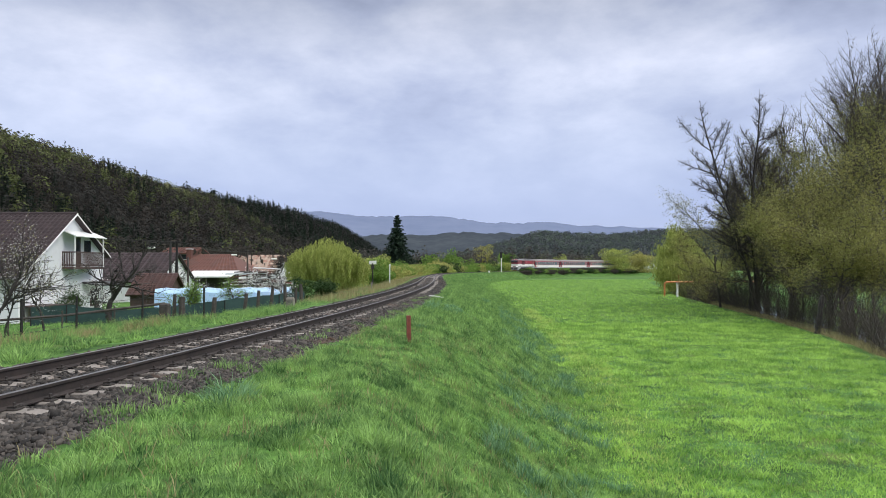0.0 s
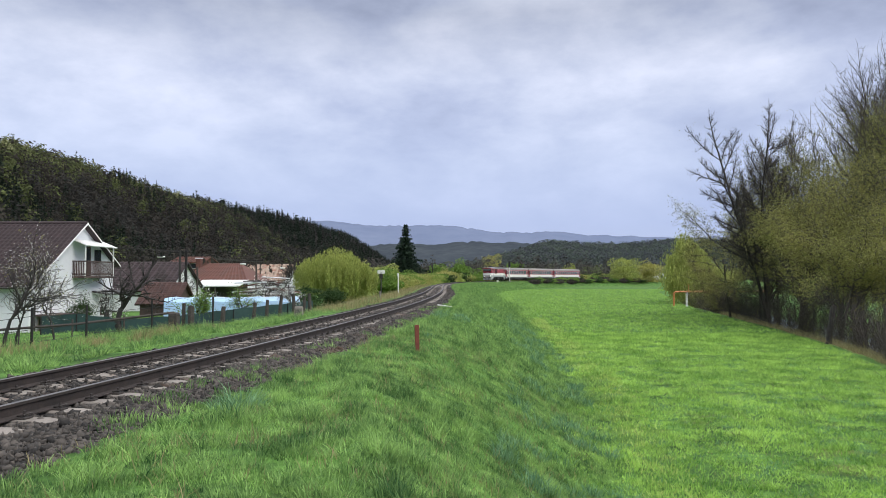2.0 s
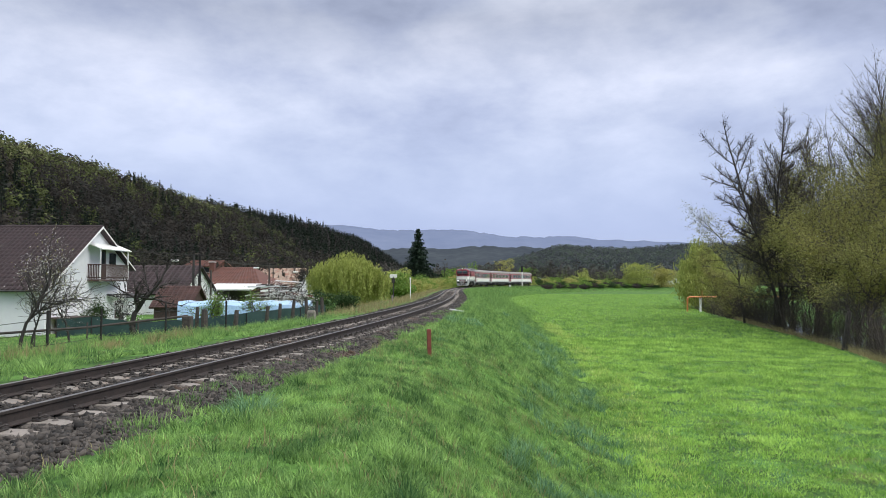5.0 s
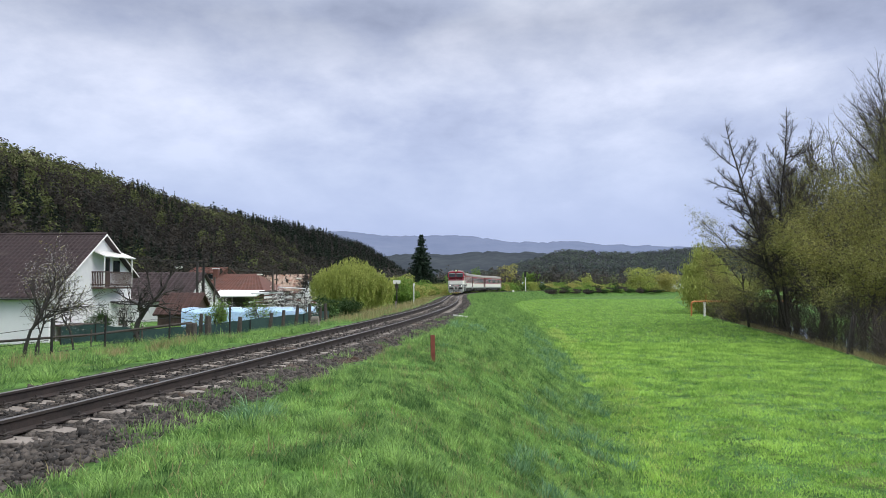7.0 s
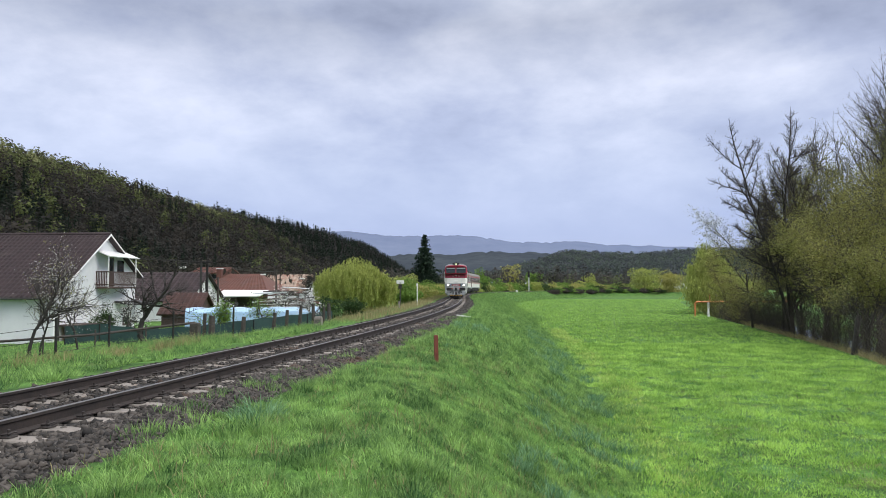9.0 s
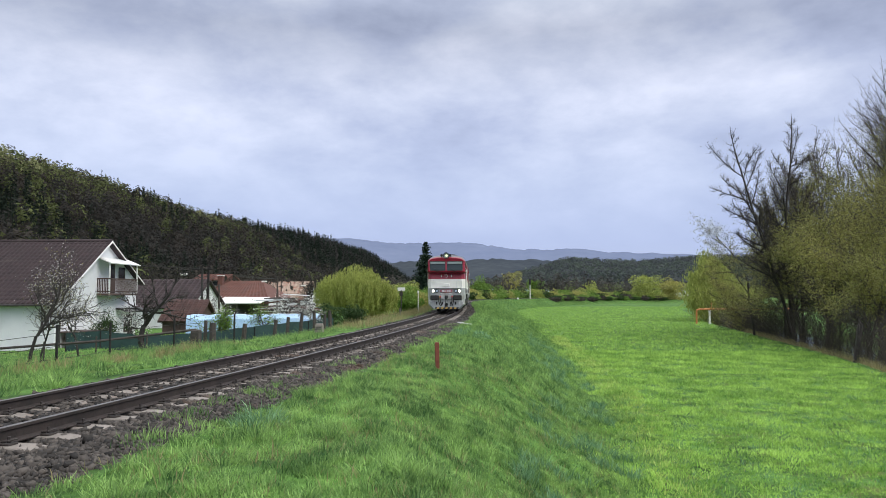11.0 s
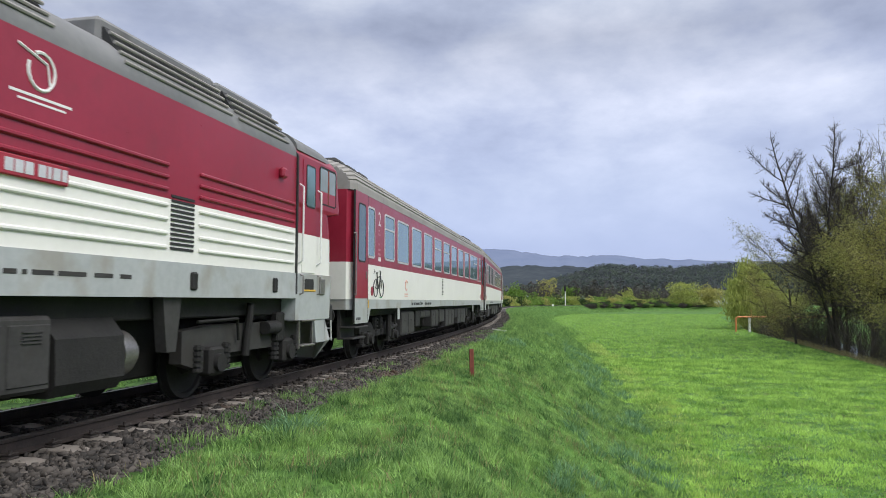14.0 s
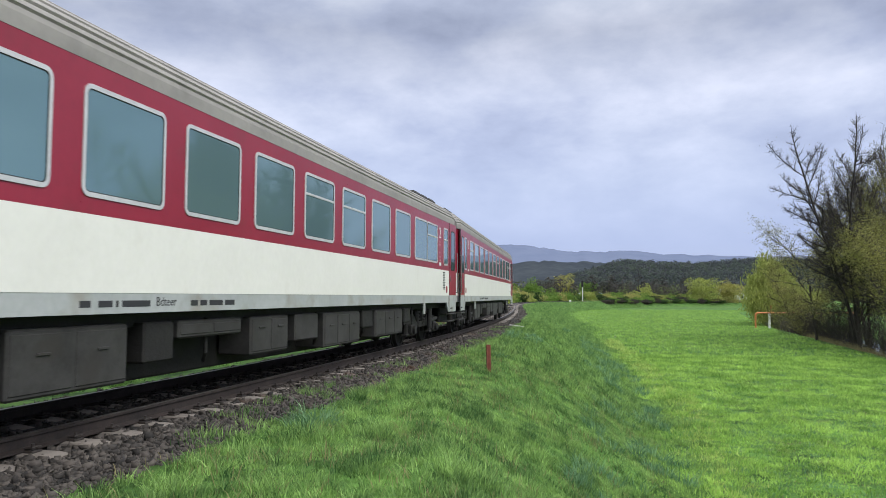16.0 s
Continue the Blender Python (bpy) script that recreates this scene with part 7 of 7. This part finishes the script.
# dark green net fence
nf = thing("net_fence", "dark green netting fence along the gardens", "fence")
line = [(-21.2, 38.0), (-19.6, 38.5), (-17.5, 39.0), (-14.9, 40.0), (-12.4, 42.0), (-10.2, 46.0), (-9.2, 49.0)]
for (xa, ya), (xb, yb) in zip(line[:-1], line[1:]):
    za, zb = gz(xa, ya), gz(xb, yb)
    n = Shape()
    n.loft([[(xa + (xb - xa) * k / 6, ya + (yb - ya) * k / 6, za + (zb - za) * k / 6 - 0.05), (xa + (xb - xa) * k / 6 + 0.03 * math.sin(k), ya + (yb - ya) * k / 6 - 0.03 * math.sin(k), za + 0.4), (xa + (xb - xa) * k / 6, ya + (yb - ya) * k / 6, za + (zb - za) * k / 6 + 0.95 + 0.03 * math.sin(k * 2.0)),
             (xa + (xb - xa) * k / 6 - 0.02, ya + (yb - ya) * k / 6 + 0.02, za + (zb - za) * k / 6 + 0.9), (xa + (xb - xa) * k / 6 - 0.02, ya + (yb - ya) * k / 6 + 0.02, za + (zb - za) * k / 6 - 0.05)] for k in range(7)])
    part("netting", n, "net", nf)
    part("post", Shape().tube([(xa, ya - 0.05, za - 0.2), (xa, ya - 0.05, za + 0.95)], 0.03, 8), "under", nf)

# old wooden posts beside the line
for x, y, h, r, tilt in ((-14.0, 38.4, 1.55, 0.1, 2), (-13.5, 38.2, 1.35, 0.17, 0), (-11.7, 37.6, 1.05, 0.12, 4), (-10.4, 38.6, 1.2, 0.1, 6), (-10.2, 40.6, 1.3, 0.1, 3), (-9.6, 41.0, 1.5, 0.1, 6), (-9.0, 42.2, 1.4, 0.1, -2), (-8.7, 43.4, 1.1, 0.09, 3), (-8.5, 44.4, 1.3, 0.11, -3)):
    p = Shape().loft([[(r * k * math.cos(a), r * k * math.sin(a), z) for a in (2 * math.pi * j / 9 for j in range(9))] for z, k in ((-0.3, 1.0), (0.4, 1.02), (h * 0.7, 0.96), (h, 0.85))])
    ob = part("wooden_post", p, "wood", None, "weathered grey wooden fence post", True)
    ob.matrix_basis = pose(x, y, gz(x, y), 0, tilt, 0)
    tagged(ob, category="post", group="old fence posts")

# heap of old timber in the yard behind the blue sheet
heap = thing("timber_heap", "heap of old beams and boards in the yard", "timber pile", pose(-15.2, 58.0, gz(-15.2, 58.0), 0, 0, 8))
hr = random.Random(5)
for k in range(46):
    x, z = hr.uniform(-2.4, 2.4), 0.12 + 0.068 * k * hr.uniform(0.85, 1.0)
    long, thick = hr.uniform(1.2, 3.4), hr.uniform(0.05, 0.13)
    b = part("beam", Shape().box(-long / 2, long / 2, -thick, thick, -thick * 0.6, thick * 0.6, 0.01), ("wood", "wood", "tile_red", "render_white", "balcony")[k % 5], heap)
    b.matrix_basis = pose(x * (1 - z / 7), hr.uniform(-0.9, 0.9), z, hr.uniform(-12, 12), hr.uniform(-9, 9), hr.uniform(-50, 50))

# wire fence with thin posts and a wooden rail nearer the line
wf = thing("wire_fence", "thin garden fence of dark posts wires and a wooden rail", "fence")
pts = [(-17.6, 19.0), (-14.9, 20.2), (-12.1, 21.2), (-12.9, 26.0), (-11.6, 28.5), (-10.2, 31.5)]
for x, y in pts:
    z = gz(x, y)
    part("post", Shape().tube([(x, y, z - 0.2), (x, y, z + 1.25)], 0.04, 8), "under", wf)
for (xa, ya), (xb, yb) in zip(pts[:-1], pts[1:]):
    for h in (0.25, 0.62, 1.0):
        part("wire", Shape().tube([(xa, ya, gz(xa, ya) + h), ((xa + xb) / 2, (ya + yb) / 2, (gz(xa, ya) + gz(xb, yb)) / 2 + h - 0.03), (xb, yb, gz(xb, yb) + h)], 0.008, 4), "under", wf)
xa, ya, xb, yb = -18.6, 28.0, -11.3, 30.0
part("rail", Shape().tube([(xa, ya, gz(xa, ya) + 0.72), ((xa + xb) / 2, (ya + yb) / 2, gz(-15, 29) + 0.66), (xb, yb, gz(xb, yb) + 0.72)], 0.05, 7), "wood", wf, "long weathered rail")
for f in (0.0, 0.25, 0.5, 0.75):
    x, y = xa + (xb - xa) * f, ya + (yb - ya) * f
    part("post", Shape().tube([(x, y, gz(x, y) - 0.2), (x, y, gz(x, y) + 0.85)], 0.035, 7), "wood", wf)
part("stump_post", Shape().box(xb - 0.18, xb + 0.18, yb - 0.18, yb + 0.18, gz(xb, yb) - 0.2, gz(xb, yb) + 0.72, 0.04), "wood", wf)

# poles and wires of the village
def pole(x, y, h, label, arm=True, lamp=False, material="under"):
    P = thing("utility_pole", label, "utility pole", pose(x, y, gz(x, y)), "village poles")
    part("mast", Shape().tube([(0, 0, -0.3), (0, 0, h)], 0.13, 10, r2=0.1), material, P, smooth=True)
    if arm:
        part("cross_arm", Shape().box(-0.9, 0.9, -0.05, 0.05, h - 0.25, h - 0.15), "under", P)
        for a in (-0.8, -0.3, 0.3, 0.8):
            part("insulator", Shape().tube([(a, 0, h - 0.15), (a, 0, h + 0.02)], 0.035, 8), "box_grey", P)
    if lamp:
        part("lamp_arm", Shape().tube([(0, 0, h - 1.0), (-0.7, -0.2, h - 0.6), (-1.3, -0.4, h - 0.62)], 0.035, 6), "under", P)
        part("lamp_head", Shape().box(-1.9, -1.2, -0.52, -0.3, h - 0.72, h - 0.55, 0.05), "white", P, "pale street lamp head")


pole(-24.4, 66.0, 5.7, "concrete pole with cross arm and street lamp", True, True, "box_grey")
pole(-23.9, 66.2, 5.6, "dark timber pole beside the lamp pole", False, False)
pole(-28.0, 81.0, 4.4, "timber pole with cross arm behind the gardens", False, False, "wood")
pole(-24.4, 92.0, 5.4, "timber pole with long cross arm and lamp", True, True, "wood")
pole(-20.6, 97.0, 4.8, "timber pole with lamp near the willow", False, True, "wood")
wires = thing("power_lines", "thin dark power lines across the village", "power lines")
for dz, dx in ((0, -0.8), (0, -0.3), (0, 0.3), (0, 0.8)):
    for a, b in (((-24.4 + dx, 66.0, 3.75), (-52 + dx, 50, 5.6)), ((-24.4 + dx, 66.0, 3.75), (-24.4 + dx, 92.0, 3.35))):
        q = [Vector(a).lerp(Vector(b), k / 10) - Vector((0, 0, 0.9 * (k / 10) * (1 - k / 10))) for k in range(11)]
        part("wire", Shape().tube(q, 0.012, 4), "under", wires)

# ---- things beside the line ----
x, y, _ = on_track(18.3, 3.66)
x, y = float(x), float(y)
rp = part("marker_post", Shape().box(-0.045, 0.045, -0.03, 0.03, -0.15, 0.64, 0.008).box(-0.055, -0.035, -0.045, 0.045, -0.15, 0.64, 0.004), "rust_post", None)
rp.matrix_basis = pose(x, y, gz(x, y), 1, -1, 12)
tagged(rp, "rusty red steel marker post in the bank grass", "post")
x, y, _ = on_track(41.5, 2.25)
cs = part("concrete_slab", Shape().box(-0.22, 0.22, -0.42, 0.42, -0.04, 0.05, 0.015), "white", None)
cs.matrix_basis = pose(float(x), float(y), -0.24, 4, 7, 40)
tagged(cs, "broken pale concrete slab lying on the ballast", "concrete slab")
ks = thing("kilometre_stone", "pale concrete kilometre stone with black numerals", "kilometre stone", pose(-7.3, 35.3, gz(-7.3, 35.3), 0, 0, -8))
part("stone", Shape().loft([[(-0.2, -0.12, -0.2), (0.2, -0.12, -0.2), (0.2, 0.12, -0.2), (-0.2, 0.12, -0.2)], [(-0.18, -0.11, 0.4), (0.18, -0.11, 0.4), (0.18, 0.11, 0.4), (-0.18, 0.11, 0.4)], [(-0.14, -0.08, 0.5), (0.14, -0.08, 0.5), (0.14, 0.08, 0.5), (-0.14, 0.08, 0.5)]]), "concrete", ks)
lettering("numerals", "202", 0.2, "ink", ks, on_front(-0.17, -0.117, 0.2), "black numerals 202")
for s, d, h, lab in ((76, -3.7, 2.2, "slim white marker post beside the line"), (63, -4.2, 0.75, "short grey post beside the line")):
    x, y, _ = on_track(s, d)
    p = part("line_post", Shape().tube([(0, 0, -0.2), (0, 0, h)], 0.05, 8).box(-0.08, 0.08, -0.03, 0.03, h - 0.25, h), "white" if h > 1 else "concrete", None, lab)
    p.matrix_basis = pose(float(x), float(y), gz(float(x), float(y)))
    tagged(p, category="post")
x, y, _ = on_track(84, -6.2)
sg = thing("signal_board", "grey mast with a white Y-shaped board beside the line", "railway sign", pose(float(x), float(y), gz(float(x), float(y))))
part("mast", Shape().tube([(0, 0, -0.2), (0, 0, 2.9)], 0.07, 8), "box_grey", sg)
part("board", Shape().box(-0.42, 0.42, -0.04, 0.0, 2.75, 3.15, 0.02), "white", sg)
part("plate", Shape().box(-0.2, 0.2, -0.05, -0.01, 2.2, 2.7, 0.02), "box_grey", sg)
x, y, p = on_track(250, 3.0)
sm = thing("light_signal", "white signal mast with a black lamp head on the far curve", "railway signal", pose(float(x), float(y), gz(float(x), float(y)), 0, 0, -30))
part("mast", Shape().tube([(0, 0, -0.3), (0, 0, 5.6)], 0.14, 10), "white", sm)
part("head", Shape().box(-0.38, 0.38, -0.3, 0.0, 4.9, 7.0, 0.1), "black", sm, "black signal head")
part("base", Shape().box(-0.5, 0.5, -0.5, 0.5, -0.3, 0.3, 0.05), "concrete", sm)
for s, d in ((236, 2.8), (292, 2.8)):
    x, y, _ = on_track(s, d)
    b = part("white_box", Shape().box(-0.3, 0.3, -0.3, 0.3, -0.2, 1.0 if s > 250 else 0.55, 0.05), "white", None, "small white marker box beside the far curve")
    b.matrix_basis = pose(float(x), float(y), gz(float(x), float(y)) + 0.1)
    tagged(b, category="marker")

# orange pipe over the stream
gp = thing("pipe_crossing", "orange pipe on a white support rising from the meadow", "pipe", pose(30.0, 100, gz(30.0, 100)))
part("pipe", Shape().tube([(0, 0, -0.3), (0, 0, 1.55), (0.06, 0, 1.78), (0.2, 0, 1.9), (0.5, 0, 1.94), (14, 3, 1.94)], 0.11, 12), "orange", gp, "orange painted pipe", True)
part("support", Shape().box(1.62, 1.86, -0.12, 0.12, -0.3, 1.85, 0.02), "white", gp, "white concrete support")
part("stand_pipe", Shape().tube([(2.0, 0.1, 1.9), (2.0, 0.1, 2.9)], 0.05, 8), "orange", gp)
st = part("leaning_stump", Shape().loft([[(0.16 * k * math.cos(a) + z * 0.14, 0.16 * k * math.sin(a), z) for a in (2 * math.pi * j / 9 for j in range(9))] for z, k in ((-0.3, 1.3), (0.3, 1.1), (1.2, 0.95), (2.2, 0.85), (2.3, 0.6))]), "bark_dark", None, "dark broken trunk leaning on the stream bank", True)
st.matrix_basis = pose(22.6, 44.6, gz(22.6, 44.6))
tagged(st, category="tree stump")


# ---- wooded hillside and distance ----
def hill_z(x, y):
    """Height of the valley side to the west of the line."""
    u = np.clip((-x - 84 - 6 * lumps(y, y * 0, 60, 2)) / 112, 0, 1)
    top = 53 + 5 * lumps(y, x, 130, 4) + 2.5 * lumps(y, x, 45, 7)
    grow = np.interp(y, (0, 300, 560, 870, 1380, 1500, 1680), (0.95, 0.96, 1.0, 1.1, 1.3, 1.15, 0.45))
    return -1.9 + (top + 2) * (0.6 * u + 0.4 * ease(u)) * grow


hx = np.r_[np.linspace(-420, -200, 8), np.linspace(-196, -76, 40)]
hy = np.r_[np.linspace(-200, 60, 8), np.linspace(80, 700, 60), np.linspace(740, 1720, 22)]
HX, HY = np.meshgrid(hx, hy, indexing="ij")
HZ = hill_z(HX, HY) - np.where(HX > -79, 1.5, 0)
n1, n2 = HX.shape
idx = np.arange(n1 * n2).reshape(n1, n2)
me = bulk("hillside", np.stack([HX, HY, HZ], -1).reshape(-1, 3), [np.stack([idx[:-1, :-1], idx[1:, :-1], idx[1:, 1:], idx[:-1, 1:]], -1).reshape(-1, 4)], "forest_floor")
me.shade_smooth()
tagged(new("hillside", me), "steep wooded valley side above the village", "hillside", kind="structure")


def crowns(name, x, y, z, h, w, per, size, material, label, pointed=False, clear=0.15):
    """Far trees: each a loose cloud of small clumps round a stem."""
    n = len(x)
    r = rng
    if pointed:
        f = r.random((n, per)) ** 1.3
        rad = (1 - f) * w[:, None] * r.uniform(0.4, 1.05, (n, per))
        up = h[:, None] * (0.08 + 0.92 * f)
    else:
        f = r.random((n, per))
        up = h[:, None] * (clear + (1 - clear) * f)
        rad = w[:, None] * np.sqrt(np.clip(1 - (1.7 * f - 0.74) ** 2, 0.02, 1)) * r.random((n, per)) ** 0.25
    a = r.uniform(0, 6.28, (n, per))
    C = np.stack([x[:, None] + rad * np.cos(a), y[:, None] + rad * np.sin(a), z[:, None] + up], -1).reshape(-1, 3)
    # clumps lie along the outside of each crown
    heart = np.repeat(np.stack([x, y, z + 0.5 * h], -1), per, 0)
    nrm = (C - heart) / np.repeat(np.stack([w, w, 0.5 * h], -1), per, 0) + r.normal(0, 0.3, C.shape)
    nrm /= np.linalg.norm(nrm, axis=1)[:, None]
    ta = np.cross(nrm, r.normal(0, 1, C.shape))
    ta /= np.linalg.norm(ta, axis=1)[:, None]
    tb = np.cross(nrm, ta)
    sz = (size * r.uniform(0.6, 1.3, len(C)))[:, None]
    V = np.stack([C - ta * sz, C + tb * sz * 0.9, C + (ta - tb * 0.3) * sz], 1).reshape(-1, 3)
    F = [np.arange(len(C))[:, None] * 3 + np.array([[0, 1, 2]])]
    # stems
    q = np.stack([x, y, z], -1)
    st = np.empty((n, 4, 3))
    for i, (dx, dz) in enumerate(((-0.016, 0), (0.016, 0), (0.006, 0.85), (-0.006, 0.85))):
        st[:, i] = q + np.stack([dx * h, 0 * h, dz * h], -1)
    F2 = np.arange(n)[:, None] * 4 + np.array([[0, 1, 2, 3]]) + len(V)
    me = bulk(name, np.concatenate([V, st.reshape(-1, 3)]), [F[0], F2], material)
    return tagged(new(name, me), label, "woods", kind="stuff")


def hill_places(n, y0, y1, power=1.0, x0=-212, x1=-84):
    y = y0 + (y1 - y0) * rng.random(n) ** power
    x = rng.uniform(x0, x1, n)
    return x, y, hill_z(x, y)


x, y, z = hill_places(4200, 90, 600, 1.1)
high = np.clip(z / 50, 0, 1)
kind = rng.random(len(x)) + 0.3 * lumps(x, y, 30, 3) + 0.5 * high ** 2.5 - 0.1
dark = lumps(x, y, 42, 9) + 0.4 * rng.normal(0, 1, len(x)) - 0.5 * high > 0.42
hh, ww = rng.uniform(8, 14, len(x)), rng.uniform(2.4, 4.4, len(x))
for pick, per, sz, material, label in (((kind < 0.38) & ~dark, 95, 0.62, "forest_grey", "grey bare woods on the hillside"), ((kind >= 0.38) & (kind < 0.8) & ~dark, 95, 0.62, "forest", "brown-grey budding spring woods on the hillside"),
                                   ((kind >= 0.8) & (kind < 1.22) & ~dark, 95, 0.62, "forest_green", "green leafing trees on the hillside"), ((kind >= 1.22) & ~dark, 95, 0.62, "forest_pale", "pale green and blossoming trees on the hillside")):
    crowns("hillside_woods", x[pick], y[pick], z[pick], hh[pick], ww[pick], per, sz, material, label)
crowns("conifer_woods", x[dark], y[dark], z[dark], hh[dark] * 1.15, ww[dark] * 0.75, 110, 0.5, "forest_dark", "dark conifers among the hillside woods", True)
x, y, z = hill_places(2800, 570, 1600, 1.2, -230, -80)
con = rng.random(len(x)) < 0.6
crowns("conifer_woods", x[con], y[con], z[con], rng.uniform(13, 20, con.sum()), rng.uniform(3.0, 4.6, con.sum()), 70, 0.9, "forest_dark", "dark conifer wood at the far end of the hill", True)
crowns("bare_woods", x[~con], y[~con], z[~con], rng.uniform(10, 16, (~con).sum()), rng.uniform(3.5, 5.5, (~con).sum()), 60, 1.0, "forest_grey", "grey woods at the far end of the hill")
# trees at the foot of the hill behind the village
n = 420
y = rng.uniform(110, 620, n)
x = rng.uniform(-84, -26, n) - 0.02 * y
crowns("village_trees", x, y, ground_z(x, y), rng.uniform(5, 10, n), rng.uniform(2, 3.6, n), 90, 0.4, "forest", "bare garden trees behind the village")
# valley floor beyond the curve
n = 2300
y = 330 + 420 * rng.random(n) ** 1.2
x = -70 + rng.random(n) * (330 + 0.35 * y)
s, d = beside(x, y)
k = (d < -14) | (d > 60)
x, y = x[k], y[k]
zz = np.full(len(x), -2.2)
kind = rng.random(len(x))
b = kind < 0.62
crowns("valley_woods", x[b], y[b], zz[b], rng.uniform(8, 14, b.sum()), rng.uniform(1.8, 3.6, b.sum()), 60, 0.7, "valley_brown", "brown-grey bare trees across the valley floor", clear=0.1)
g = (kind >= 0.62) & (kind < 0.95)
crowns("valley_woods", x[g], y[g], zz[g], rng.uniform(5, 11, g.sum()), rng.uniform(2.5, 4.5, g.sum()), 60, 0.7, "valley_green", "green leafing trees across the valley floor", clear=0.05)
for i, (px, py, w, h) in enumerate(((19, 345, 11, 13), (30, 350, 9, 10), (78, 335, 14, 11), (92, 345, 12, 10), (4, 330, 9, 11), (56, 350, 10, 8), (118, 340, 12, 12), (-6, 335, 10, 9))):
    bush(px, py, w, h, ("leaf_yellow", "leaf_green", "leaf_willow")[i % 3], "rounded leafing tree beyond the railway", 700 + i, 4200, 0.42, name="leafing_tree", group="trees beyond the railway")


def ridge(name, dist, stops, material, label, rough, depth=600, base=-30):
    """A far range of hills with an uneven top."""
    ang = np.linspace(-46, 46, 260)
    a0, h0 = zip(*stops)
    top = np.interp(ang, a0, h0) + rough * (lumps(ang * 3, ang, 1.7, 3) + 0.5 * lumps(ang * 9, ang, 1.3, 5) + 0.3 * lumps(ang * 31, ang, 1.1, 8))
    V = []
    for dd, k in ((0, 0.0), (depth * 0.4, 0.62), (depth, 1.0), (depth * 1.6, 0.4)):
        r = dist + dd - depth
        V.append(np.stack([r * np.tan(np.radians(ang)), np.full(len(ang), r), base + (top - base) * k], -1))
    V = np.array(V)
    m, n = V.shape[:2]
    idx = np.arange(m * n).reshape(m, n)
    me = bulk(name, V.reshape(-1, 3), [np.stack([idx[:-1, :-1], idx[1:, :-1], idx[1:, 1:], idx[:-1, 1:]], -1).reshape(-1, 4)], material)
    me.shade_smooth()
    return tagged(new(name, me), label, "hills", kind="structure")


# the bluish haze of each range is painted into its colour
ridge("backdrop_far", 4000, ((-46, 330), (-12, 305), (-8, 303), (-5.4, 274), (-1, 288), (2, 255), (4, 243), (8, 246), (9.5, 236), (16, 212), (30, 220), (46, 230)), "hill_haze_far", "mountains on the horizon with haze put into their blue colour", 7, 900)
ridge("backdrop_middle", 2200, ((-46, 90), (-6, 95), (-3, 100), (2, 104), (6, 104), (10, 98), (16, 102), (30, 110), (46, 110)), "hill_haze_mid", "low dark wooded hills across the valley, bluish haze in their colour", 5, 500)
ridge("backdrop_near", 1250, ((-46, 20), (2, 22), (4.5, 38), (7.6, 58), (9.5, 54), (13, 52), (16, 58), (30, 62), (46, 60)), "hill_haze_near", "rounded wooded hill beyond the valley, bluish haze in its colour", 3, 350)
a = rng.uniform(1, 34, 5200)
r = rng.uniform(960, 1270, 5200)
k = (r - 900) / 350
top = np.interp(a, (2, 4.5, 7.6, 9.5, 13, 16, 34), (22, 38, 58, 54, 52, 58, 62))
z = -30 + (top + 30) * np.interp(k, (0, 0.4, 1.0, 1.6), (0, 0.62, 1.0, 0.4)) - 3
x, y = r * np.tan(np.radians(a)), r
kind = rng.random(len(x))
b = kind < 0.45
# both wood colours carry painted distance haze
crowns("far_hill_woods", x[b], y[b], z[b], rng.uniform(9, 13, b.sum()), rng.uniform(4, 6.5, b.sum()), 22, 1.7, "wood_haze", "far brown woods on the rounded hill, pale haze in their colour")
crowns("far_hill_woods", x[~b], y[~b], z[~b], rng.uniform(9, 13, (~b).sum()), rng.uniform(4, 6.5, (~b).sum()), 22, 1.7, "wood_haze_green", "far green woods on the rounded hill, pale haze in their colour")


def motions():
    walk(loco, rows_for(0.2, 16.6, 9.5))
    for i, c in enumerate(coaches):
        walk(c, rows_for(17.1 + 24.8 * i, 24.5, 17.2))


motions()
